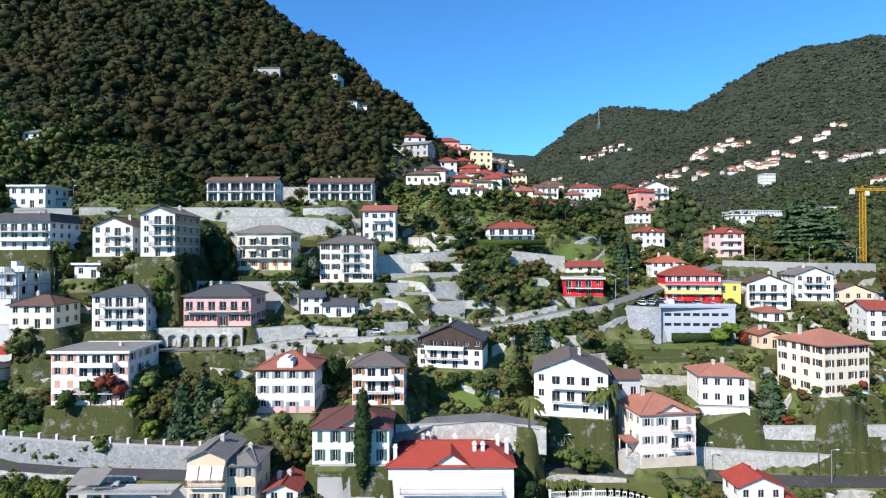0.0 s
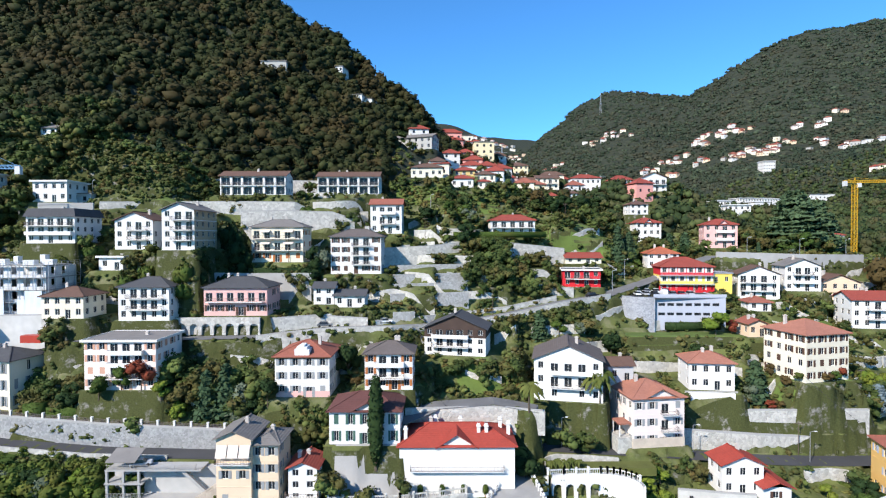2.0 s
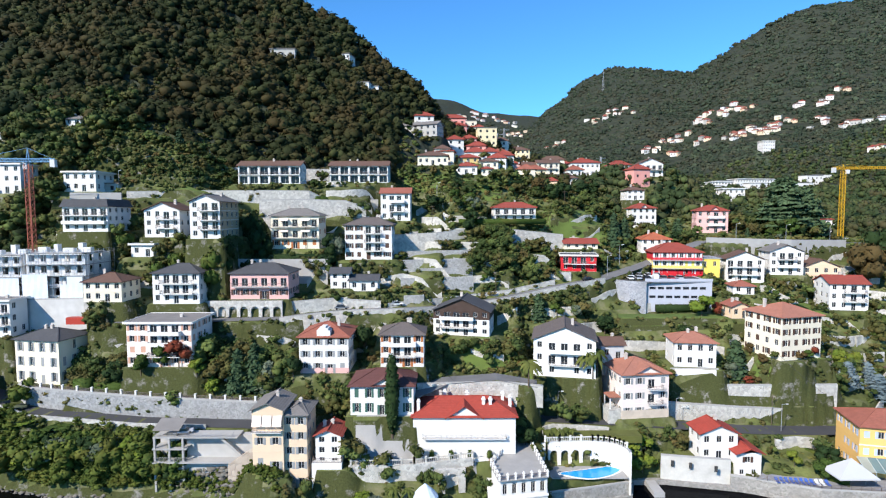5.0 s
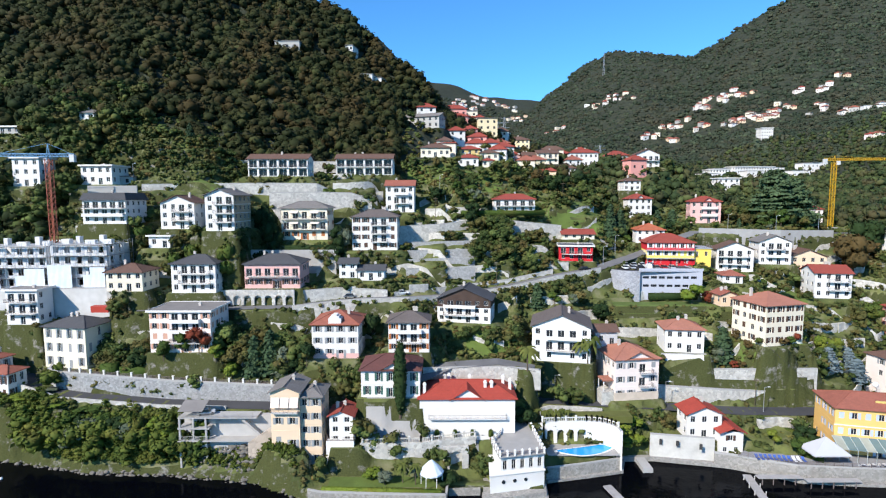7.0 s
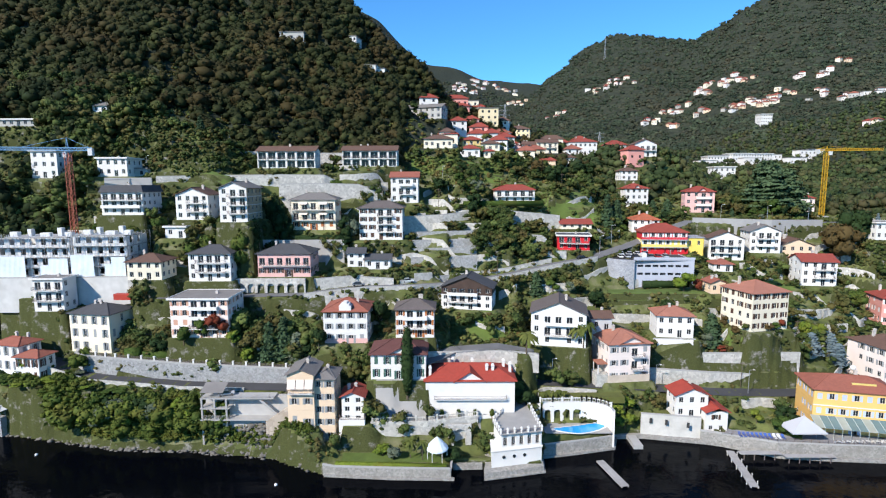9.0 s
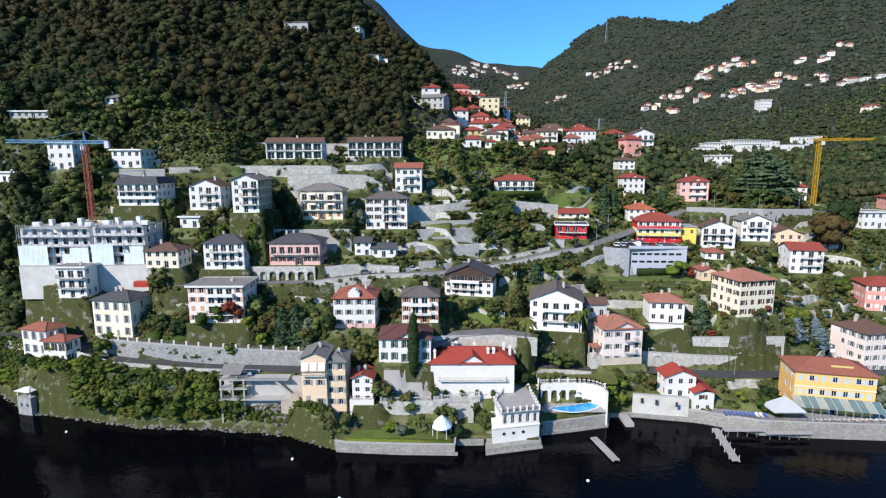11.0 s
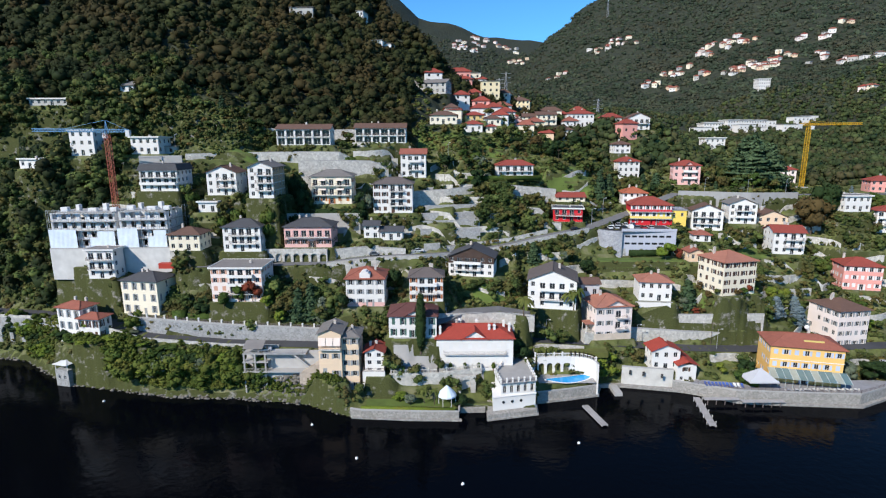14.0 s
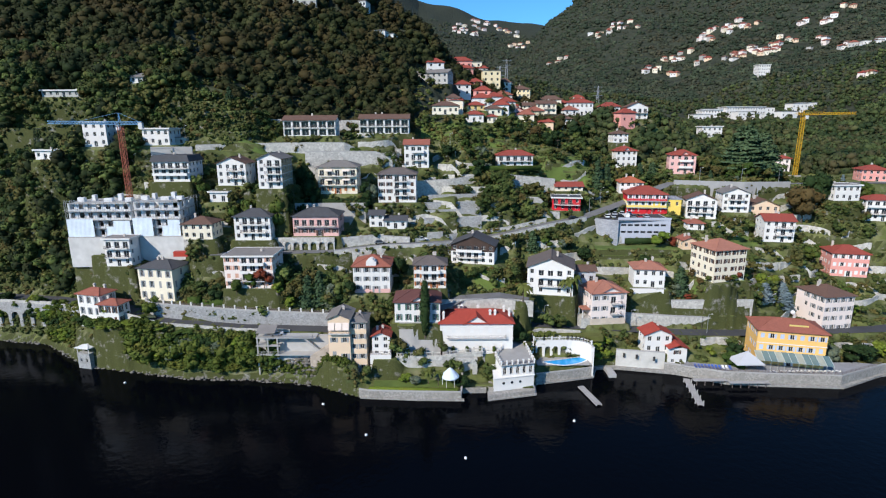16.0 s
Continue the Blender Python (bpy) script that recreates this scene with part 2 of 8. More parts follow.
def beam(bm, a, b, r=0.1):
    """A square bar from a to b."""
    a, b = Vector(a), Vector(b)
    d = b - a
    q = d.to_track_quat("Z", "Y").to_matrix()
    o = [q @ Vector((sx * r, sy * r, 0)) for sx, sy in ((-1, -1), (1, -1), (1, 1), (-1, 1))]
    lo, hi = [bm.verts.new(a + v) for v in o], [bm.verts.new(b + v) for v in o]
    for i in range(4):
        j = (i + 1) % 4
        bm.faces.new((lo[i], lo[j], hi[j], hi[i]))
    bm.faces.new(hi)
    bm.faces.new(lo[::-1])


# ---- plan of the plots ----
HOUSES, PADS = [], []


def house(key, x, y, z, w, d, h, storeys, wall, roof, shape, yaw, **more):
    HOUSES.append((key, x, y, z, w, d, h, storeys, wall, roof, shape, yaw, more))
    PADS.append((x, y, z, w / 2 + 1.2, d / 2 + 1.2, radians(yaw), 4.6))


def yard(x0, x1, y0, y1, z):
    PADS.append(((x0 + x1) / 2, (y0 + y1) / 2, z, (x1 - x0) / 2, (y1 - y0) / 2, 0.0, 1.2))


house('A1', -127.7, 167.8, 72.8, 11.0, 10, 6.6, 2, 'white', 'grey', 'flat', 0, balc=0)
house('A2', -113.4, 149.6, 59.7, 13.9, 12, 7.6, 3, 'white', 'slate', 'mansard', 0, balc=1, bw=0.95)
house('A3', -91.5, 152.3, 57.8, 11.1, 11, 8.5, 3, 'white', 'brown', 'gablef', 0, balc=1)
house('A4', -72.9, 142.5, 57.8, 8.8, 14, 10.9, 4, 'white', 'grey', 'gablef', 0, balc=1, side='tan')
house('A5', -51.5, 157.4, 53.7, 15.5, 10, 10.7, 3, 'cream', 'grey', 'hip', 0, balc=1, shut='orange', awn=1, bw=0.9)
house('A6', -67.9, 182.4, 76.1, 22.9, 9, 6.7, 2, 'white', 'brown', 'gable', 0, loggia=1, cols=6)
house('A7', -35.9, 189.6, 76.8, 22.3, 9, 6.5, 2, 'white', 'brown', 'gable', 0, loggia=1, cols=6)
house('A8', -147.3, 193.0, 99.3, 5.8, 8, 2.8, 1, 'white', 'grey', 'gable', 0)
house('A9', -153.0, 167.2, 72.3, 9.6, 8, 9.9, 3, 'white', 'grey', 'flat', 0)
house('A10', -179.7, 190.1, 93.3, 17.0, 10, 2.8, 1, 'concrete', 'grey', 'flat', 0)
house('B1', -20.8, 176.8, 62.4, 10.6, 9, 9.9, 3, 'white', 'terra', 'gable', 0, balc=1)
house('B2', -27.8, 157.4, 50.1, 15.2, 10, 11.3, 4, 'white', 'slatebrown', 'hip', 0, shut='brown', balc=1, bw=0.35)
house('B3', -8.1, 215.1, 85.6, 13.1, 9, 4.3, 1, 'cream', 'brown', 'hip', 0)
house('B4a', 6.4, 217.8, 81.8, 9.5, 8, 3.9, 1, 'white', 'red', 'hip', 0)
house('B4b', 7.8, 229.7, 87.8, 9.4, 8, 2.8, 1, 'ochre', 'red', 'hip', 0)
house('B4c', 17.0, 229.7, 85.2, 8.9, 8, 3.6, 1, 'cream', 'brown', 'hip', 0)
house('B4d', 15.6, 218.5, 81.4, 4.9, 6, 3.2, 1, 'cream', 'red', 'hip', 0)
house('B5', 42.0, 313.4, 95.0, 16.1, 12, 8.5, 3, 'yellow', 'brown', 'hip', -12)
house('B6a', 33.0, 253.0, 83.1, 8.4, 9, 5.0, 2, 'pink', 'red', 'gablef', 0)
house('B6b', 44.7, 286.2, 87.7, 8.8, 9, 4.4, 2, 'cream', 'brown', 'gable', 0)
house('B6c', 55.2, 285.4, 87.0, 12.5, 9, 6.2, 2, 'cream', 'brown', 'gable', 0, balc=1)
house('B7', 78.1, 294.5, 86.1, 16.8, 11, 8.0, 2, 'white', 'red', 'hip', 0)
house('B8', 23.3, 186.0, 61.9, 15.9, 9, 5.2, 2, 'white', 'red', 'hip', 0, balc=1, bw=0.9)
house('B9', -14.2, 247.2, 102.3, 19.3, 9, 5.9, 2, 'concrete', 'grey', 'gable', -20, cols=6)
house('C1', 85.4, 232.3, 71.0, 8, 9, 4.6, 2, 'white', 'brown', 'hip', 0)
house('C2', 86, 223.4, 58.4, 10.8, 10, 8.7, 3, 'white', 'red', 'hip', 0)
house('C3', 108.8, 205.6, 56.6, 12, 10, 9.2, 3, 'pink', 'red', 'hip', -15, balc=1, bw=0.5)
house('C4b', 164.1, 293.0, 71.7, 12.9, 8, 7.1, 2, 'white', 'grey', 'flat', 0)
house('C4a', 255.5, 483.0, 87, 19.8, 14, 6.8, 2, 'white', 'grey', 'flat', 0)
house('C4c', 294.2, 495.8, 86, 43.8, 14, 11, 3, 'white', 'grey', 'flat', 10)
house('C5', 75.8, 181.5, 50.2, 10.2, 10, 5.0, 2, 'white', 'orange', 'hip', -10)
house('C6', 79.2, 172.6, 42.7, 16.6, 13, 8.5, 3, 'sunyellow', 'red', 'hip', -8, upper='crimson', shut='white')
house('C7', 103.4, 170.9, 40.4, 12.2, 9, 8.2, 3, 'white', 'brown', 'gablef', -15, balc=1, bw=0.8)
house('C8', 118.8, 173.3, 42.8, 10.9, 10, 8.3, 3, 'white', 'grey', 'gablef', -10, balc=1, bw=0.55)
house('C9', 132.5, 175.0, 39.6, 12.2, 10, 5.8, 2, 'peach', 'brown', 'gablef', -10)
house('C10', 160.4, 195.8, 46.1, 9.4, 9, 3.3, 1, 'cream', 'brown', 'hip', -10)
house('C11', 102.2, 258.3, 83.5, 12.2, 10, 6.6, 2, 'white', 'brown', 'gablef', 0, balc=1)
house('C12', 388, 632, 137, 14, 12, 14.5, 4, 'white', 'grey', 'flat', 0)
house('C13', 43.1, 164.5, 45.2, 11.6, 9, 5.3, 2, 'crimson', 'slate', 'flat', -10, balc=1)
house('C13b', 46.1, 175.5, 52.0, 12.0, 7, 2.0, 1, 'cream', 'red', 'gable', 0)
house('D1', -109.0, 122.2, 20.7, 13.4, 9.8, 11.6, 3, 'cream', 'slate', 'hip', -10, shut='grey', tall=1, cols=4)
house('D2', -97.1, 129.8, 40.9, 10.5, 9, 5.6, 2, 'cream', 'brown', 'hip', 0)
house('D3', -78.6, 133.7, 39.8, 13.1, 10, 8.7, 3, 'white', 'slate', 'hip', 0, balc=1, bw=0.7)
house('D4', -56.6, 138.4, 40.4, 16.8, 11, 7.5, 2, 'pink', 'slate', 'hip', 0, shut='brown', balc=1)
house('D5', -75.6, 119.6, 26.2, 16.5, 12, 11.2, 4, 'pinkwhite', 'grey', 'flat', 0, balc=1, shut='peach')
house('D7a', -41.6, 97.7, 8.8, 6.7, 9, 13.8, 3, 'peachcream', 'grey', 'gablef', 0, shut='grey')
house('D7b', -36.0, 98.2, 4.6, 5.3, 8, 16.6, 5, 'peachcream', 'grey', 'hip', 0, shut='grey')
house('E1', -33.8, 119.4, 24.5, 12.5, 12, 9.4, 3, 'white', 'terra', 'hip', 0, shut='grey')
house('E2', -13.8, 116.2, 26.6, 10.8, 9, 8.2, 3, 'white', 'slatebrown', 'hip', 0, shut='orange', balc=1)
house('E3', 2.5, 134.3, 30.4, 16.1, 10, 7.0, 3, 'white', 'slate', 'gablef', -12, balc=1, upper='wood', bw=0.6)
house('E4', 29.4, 123.9, 22.2, 15.8, 14, 9.8, 3, 'white', 'slatebrown', 'gablef', -12, balc=1, shut='white', bw=0.6)
house('E5', -17.7, 106.6, 18.4, 14.6, 11, 6.9, 2, 'white', 'darkred', 'hip', 0, shut='green', tall=1)
house('V', 1.3, 105.8, 8.7, 23.5, 12, 9.8, 2, 'white', 'redtile', 'hip', 0, shut='white', blind=1)
house('F1', 47.0, 119.4, 12.8, 12.4, 12.6, 11.4, 3, 'pinkwhite', 'salmon', 'hip', 7, shut='grey', balc=1, bw=0.3)
house('F2', 65.6, 127.8, 22.9, 10.7, 9, 6.8, 2, 'white', 'salmon', 'hip', -8)
house('F3', 91.8, 129.0, 25.1, 13.0, 12.6, 11.8, 4, 'cream', 'salmon', 'hip', 13, shut='brown')
house('F4', 129.2, 157.4, 33.0, 11.4, 10, 8.7, 3, 'white', 'red', 'gable', -10, balc=1, bw=0.55)
house('F5', 93.0, 152.6, 38.8, 6.2, 6, 2.7, 1, 'white', 'terra', 'hip', -10)
house('F6', 86.3, 143.2, 32.9, 5.0, 6, 3.7, 1, 'peach', 'terra', 'gablef', 0)
house('F7', 62.2, 107.5, 5.8, 8.8, 6, 6.6, 2, 'white', 'redtile', 'gablef', 0)
house('F8', 104.2, 104.6, 3.4, 20.0, 11.4, 12.0, 3, 'hotel', 'terra', 'hip', -14, shut='blue', cols=7)
house('F10', 42.3, 125.8, 25.1, 6.2, 6, 4.2, 1, 'grey', 'brown', 'gable', 0)
house('R1', 156.6, 152.4, 19.7, 13.2, 11, 9.6, 3, 'rose', 'red', 'hip', -15, shut='white')
house('R2', 133.2, 128.4, 6.2, 12.0, 13.0, 13.4, 4, 'pinkwhite', 'brown', 'hip', 8, shut='grey')
house('R3', 167.0, 174.5, 47.5, 11.0, 9, 6.6, 2, 'white', 'grey', 'flat', 0)
house('S3', -124.2, 124.4, 32.1, 9.0, 6, 9.8, 3, 'white', 'grey', 'flat', 0, balc=1)
house('G2', -129.6, 114.8, 12.8, 9.6, 6.4, 12.0, 3, 'white', 'terra', 'hip', -15, shut='grey', tall=1)
house('G2b', -121.4, 110.6, 15.2, 7.4, 5.4, 7.2, 2, 'white', 'terra', 'hip', -8, shut='brown', tall=1, cols=3)
house('W1', -29.0, 98.6, 9.0, 5.6, 6.5, 7.0, 3, 'white', 'red', 'gablef', 0)
house('N1', -34.9, 143.4, 42.4, 5.6, 6, 4.6, 2, 'white', 'slate', 'gable', 0)
house('N2', -27.6, 143.0, 41.6, 8.4, 6, 3.3, 1, 'white', 'slate', 'gable', 0, cols=3)
house('N3', -95.5, 144.8, 52.0, 6.8, 5, 3.7, 1, 'white', 'grey', 'flat', 0)
house('N4', -168.5, 158.0, 67.6, 9.0, 6, 3.6, 1, 'white', 'grey', 'flat', -8)
house('N5', 181.0, 170.6, 39.0, 11.4, 8, 9.2, 3, 'white', 'red', 'hip', -15, balc=1)
house('N6', 205.0, 207.0, 52.5, 11.0, 9, 5.6, 2, 'rose', 'red', 'hip', -15)
house('N7', 181.5, 242.0, 54.2, 7.0, 7, 7.4, 2, 'pinkwhite', 'red', 'hip', -10)
yard(-146, -103, 129.6, 144, 40.6)     # building site
yard(-137, -127.5, 125.6, 127.4, 35)
yard(-32, -5, 87.4, 93, 2.3)         # lake garden
yard(-24, 3, 96.5, 99, 8.7)         # court before the villa
yard(21.5, 38, 99, 104, 4.3)       # pool
yard(22, 44, 106, 109, 10.5)
yard(-98, -50, 111.2, 113.4, 18.9)
yard(50, 64, 105.8, 108, 5.8)
yard(65, 71, 103.5, 111, 2.6)
yard(70, 80, 97.5, 101, 3.5)
yard(80, 128, 95.6, 100, 3.5)        # hotel terrace
yard(60, 84, 155, 165, 42.4)       # behind the car park
yard(71, 101, 121.2, 122.4, 18.2)
yard(57, 101, 119.3, 119.8, 13.2)
yard(-198, -163, 172, 180, 80.0)     # terrace below the long shed
yard(174, 190, 220, 233, 52.6)     # crane stand
yard(50, 84, 140, 147.5, 33.0)
yard(45, 58, 142, 148.6, 34.2)
ROADS = [
    [(-230, 150, 15.5), (-180, 139, 15.3), (-158, 135, 15.3), (-145, 128, 16.6), (-133, 122.3, 18), (-124, 118.6, 18.3), (-117.5, 114.5, 18), (-111.5, 109.8, 17), (-103.5, 108.3, 16.2), (-76.7, 107.3, 14.4), (-51, 106.8, 14.1), (-33, 104.5, 13.2), (-14, 102, 12.5),
     (2, 115, 12.5), (22, 115, 12.2), (46.5, 114, 11.2), (74.5, 114, 9.3), (90, 115.5, 8.4), (112, 118, 7.5), (150, 122, 7.0), (230, 140, 8)],
    [(-93, 125, 35.6), (-69, 129, 35.1), (-50, 129, 35.5), (-32, 132, 37), (-16, 134, 37), (0, 142, 36.4), (17, 146, 38.6), (33, 150, 41.4), (48, 156, 42.9), (66, 169, 46), (96, 185, 54), (128, 185, 53), (153, 190, 52.8), (220, 200, 52)],
    [(-14, 107, 20), (-3, 113, 22.6), (10, 113.5, 23.4), (20, 112, 22)],
]


# far hamlets: x, y, half widths, number of houses
FAR_SITES = [(375, 1210, 38, 80, 16), (470, 985, 16, 22, 6), (484, 955, 16, 20, 6), (502, 932, 15, 18, 7), (517, 906, 14, 16, 6), (431, 773, 14, 18, 7), (461, 775, 15, 18, 8), (488, 780, 15, 18, 7), (515, 803, 14, 18, 6),
             (330, 863, 14, 25, 4), (405, 954, 16, 25, 5), (428, 950, 14, 20, 4), (404, 821, 14, 20, 5), (354, 814, 14, 15, 3), (569, 831, 14, 14, 3), (596, 819, 12, 12, 3), (628, 843, 8, 8, 2), (533, 758, 15, 15, 5),
             (545, 697, 14, 12, 5), (555, 671, 12, 10, 3), (461, 553, 10, 8, 3), (72, 2175, 60, 60, 14), (110, 2330, 60, 50, 10), (191, 2541, 60, 50, 10), (274, 2344, 50, 60, 8), (287, 2077, 40, 40, 8), (241, 1219, 40, 20, 4), (290, 480, 70, 26, 0)]


# ---- ground ----
def smooth(a, b, v):
    t = np.clip((v - a) / (b - a), 0, 1)
    return t * t * (3 - 2 * t)


def waves(x, y, size, seed=0):
    """A cheap smooth noise, about -1 to 1."""
    rng = np.random.RandomState(seed)
    s = 0
    for i in range(7):
        a, p, k = rng.uniform(0, 6.283, 2).tolist() + [rng.uniform(0.7, 1.9)]
        s = s + np.sin((x * math.cos(a) + y * math.sin(a)) * 6.283 / size * k + p * 7)
    return s / 3.2


def shore(x):
    return np.interp(x, [-500, -171, -160, -144, -131, -113, -94, -72, -49, -41, -36, -33, -4, -3.5, 3.5, 18.6, 20, 38.5, 41, 48, 67, 80, 90, 115, 133, 200, 500],
                     [190, 129.5, 127.5, 116.5, 108, 104, 99, 98, 94, 89.5, 87, 86, 85.2, 89, 89, 88, 95.2, 99.6, 104.6, 105.2, 102.6, 95.4, 94.0, 92.4, 100, 112, 150])


def far_land(x, y):
    zb = np.interp(x, [-200, -150, -68, -30, 0, 20, 100], [94, 97, 82, 80, 83, 80, 66])
    zc = np.interp(x, [-500, -300, -200, -109, -59, -20, -7, 17, 40, 80], [545, 385, 294, 207, 166, 135, 119, 107, 95, 84])
    yc = np.interp(x, [-500, -300, -109, -59, -20, 17], [480, 420, 320, 300, 288, 300])
    spur = zb + (zc - zb) * np.clip((y - 195) / (yc - 195), 0, 1) - 0.3 * np.maximum(0, y - yc) + waves(x, y, 70, 3) * 4 * smooth(200, 260, y)
    vale = 55 + np.interp(x, [90, 150], [0.25, 0.11]) * np.clip(y - 200, -60, 130) + 0.10 * np.maximum(0, y - 330) + 0.20 * np.maximum(0, x - 300) + waves(x, y, 260, 5) * 9 * smooth(260, 500, y)
    a = x / np.maximum(y, 50)
    crest = np.interp(a, [-0.1, 0.10, 0.157, 0.22, 0.253, 0.317, 0.37, 0.46, 0.55, 0.65, 0.84, 1.2], [0.10, 0.14, 0.185, 0.222, 0.258, 0.286, 0.283, 0.275, 0.333, 0.393, 0.425, 0.43])
    dist = np.interp(a, [0.15, 0.32, 0.46, 0.55, 0.84], [1900, 1700, 1500, 1350, 1250])
    top = 48 + dist * crest
    t = np.clip((y - 420) / (dist - 420), 0, 1.0)
    hill = vale + (top - vale) * t ** 2.4 * smooth(0.05, 0.2, a) - 0.5 * np.maximum(0, y - dist) + waves(x, y, 330, 9) * 26 * t * (1 - t)
    back = 76 + 3000 * np.interp(a, [-0.2, -0.12, -0.047, 0.07, 0.178, 0.4], [0.34, 0.29, 0.222, 0.190, 0.174, 0.15])
    tb = np.clip((y - 1500) / 1500, 0, 1)
    far = vale + (back - vale) * tb ** 1.1 - 0.4 * np.maximum(0, y - 3000) + waves(x, y, 400, 4) * 12 * tb
    vale = np.maximum(np.where(a > 0.05, np.maximum(hill, vale), vale), np.where(y > 1400, far, 0))
    mixed = spur + (vale - spur) * smooth(25, 90, x)
    return np.where(y > yc, np.maximum(spur, vale) * smooth(0, 60, y - yc) + mixed * (1 - smooth(0, 60, y - yc)), mixed)


def road_points():
    pts = []
    for r in ROADS:
        for (x0, y0, z0), (x1, y1, z1) in zip(r, r[1:]):
            k = max(2, int(math.hypot(x1 - x0, y1 - y0) / 3))
            pts += [(x0 + (x1 - x0) * i / k, y0 + (y1 - y0) * i / k, z0 + (z1 - z0) * i / k) for i in range(k)]
    return pts


def base_land(x, y):
    d = y - shore(x)
    k = np.interp(x, [-200, -150, -60, 0, 60, 100, 170], [1.15, 1.1, 1.0, 0.82, 0.58, 0.55, 0.5])
    near = np.where(d < 0, 1.2 * d - 0.3, 1.5 + k * d)
    return near + (far_land(x, y) - near) * smooth(172, 198, y)


def ground(x, y):
    """The height of the land at arrays x, y."""
    x, y = np.asarray(x, float), np.asarray(y, float)
    z = base_land(x, y)
    num, den = np.zeros_like(z), np.full_like(z, 1 / 40.0 ** 3)
    flat, flat_z = np.zeros_like(z), np.zeros_like(z)
    inner = y < 340
    for px, py, pz, hw, hd, yaw, soft in PADS:
        c, s = math.cos(yaw), math.sin(yaw)
        u, v = (x - px) * c + (y - py) * s, -(x - px) * s + (y - py) * c
        d = np.hypot(np.maximum(np.abs(u) - hw, 0), np.maximum(np.abs(v) - hd, 0))
        w = 1 / (d * d + 36) ** 1.5
        num += w * (pz - float(base_land(np.array(px), np.array(py))))
        den += w
        k = 1 - smooth(0.0, soft, d)
        flat_z = np.where(k > flat, pz, flat_z)
        flat = np.maximum(flat, k)
    for px, py, pz in road_points():
        d = np.maximum(np.hypot(x - px, y - py) - 3.2, 0)
        w = 0.25 / (d * d + 30) ** 1.5
        num += w * (pz - float(base_land(np.array(px), np.array(py))))
        den += w
        k = (1 - smooth(0.0, 2.2, d)) * 0.999
        flat_z = np.where(k > flat, pz, flat_z)
        flat = np.maximum(flat, k)
    d = y - shore(x)
    z = z + num / den * smooth(0, 5, d)
    s = 4.6
    zz = z + waves(x, y, 38, 2) * 0.9
    q = np.floor(zz / s)
    fr = zz / s - q
    step = s * (q + 0.25 * fr + 0.75 * smooth(0.72, 0.97, fr)) - waves(x, y, 38, 2) * 0.9
    z = z + (step - z) * smooth(5, 10, d) * (1 - smooth(185, 215, y)) + waves(x, y, 9, 6) * 0.15
    z = np.where(d < -0.2, np.minimum(z, -1.0), z)
    z = z + (flat_z - z) * flat
    return np.where(d < 0, np.minimum(z, -1.0), z)


def spaced(stops):
    """Grid lines: stops of (from, to, step)."""
    out = []
    for a, b, s in stops:
        out += np.arange(a, b, s).tolist()
    return np.array(out + [stops[-1][1]])


GX = spaced([(-4000, -600, 200), (-600, -240, 12), (-240, -160, 3), (-160, 175, 0.9), (175, 260, 3), (260, 700, 12), (700, 1600, 40), (1600, 4000, 150)])
GY = spaced([(55, 76, 5), (76, 200, 0.8), (200, 340, 3), (340, 700, 12), (700, 2200, 35), (2200, 4000, 90)])
mx, my = np.meshgrid(GX, GY)
mz = ground(mx, my)
nx, ny = len(GX), len(GY)
idx = np.arange(nx * ny).reshape(ny, nx)
quads = np.stack([idx[:-1, :-1], idx[:-1, 1:], idx[1:, 1:], idx[1:, :-1]], -1).reshape(-1, 4)
land_mesh = quick_mesh("ground", np.stack([mx, my, mz], -1).reshape(-1, 3), quads)
land = part("ground", land_mesh, ground_mat())
tagged(land, "terraced grassy hillside with stone risers below wooded mountains", "ground", kind="structure")


def height(x, y):
    """The built ground's height, between its grid points."""
    i, j = np.searchsorted(GX, x) - 1, np.searchsorted(GY, y) - 1
    i, j = np.clip(i, 0, nx - 2), np.clip(j, 0, ny - 2)
    u, v = (x - GX[i]) / (GX[i + 1] - GX[i]), (y - GY[j]) / (GY[j + 1] - GY[j])
    return (mz[j, i] * (1 - u) + mz[j, i + 1] * u) * (1 - v) + (mz[j + 1, i] * (1 - u) + mz[j + 1, i + 1] * u) * v


bm = bmesh.new()
vs = [bm.verts.new(c) for c in ((-4000, -3000, 0), (4000, -3000, 0), (4000, 260, 0), (-4000, 260, 0))]
bm.faces.new(vs)
tagged(part("water", bm, water_mat()), "dark calm lake water with faint ripples", "lake", kind="structure")


def strip(name, pts, half, lift, mat, label, category):
    """A road on the land along a line of points."""
    bm = bmesh.new()
    last = None
    fine = []
    for a, b in zip(pts, pts[1:]):
        k = max(1, int(math.hypot(b[0] - a[0], b[1] - a[1]) / 2))
        fine += [tuple(a[c] + (b[c] - a[c]) * i / k for c in range(3)) for i in range(k)]
    fine.append(pts[-1])
    for i, p in enumerate(fine):
        q0, q1 = fine[max(0, i - 2)], fine[min(len(fine) - 1, i + 2)]
        t = Vector((q1[0] - q0[0], q1[1] - q0[1], 0)).normalized()
        side = Vector((-t.y, t.x, 0)) * half
        row = [bm.verts.new((p[0] + s * side.x, p[1] + s * side.y, p[2] + lift + 0.04 * (1 - abs(s)))) for s in (-1, 0, 1)]
        if last:
            bm.faces.new((last[0], row[0], row[1], last[1]))
            bm.faces.new((last[1], row[1], row[2], last[2]))
        last = row
    bmesh.ops.recalc_face_normals(bm, faces=bm.faces)
    return tagged(part(name, bm, mat), label, category, kind="structure")


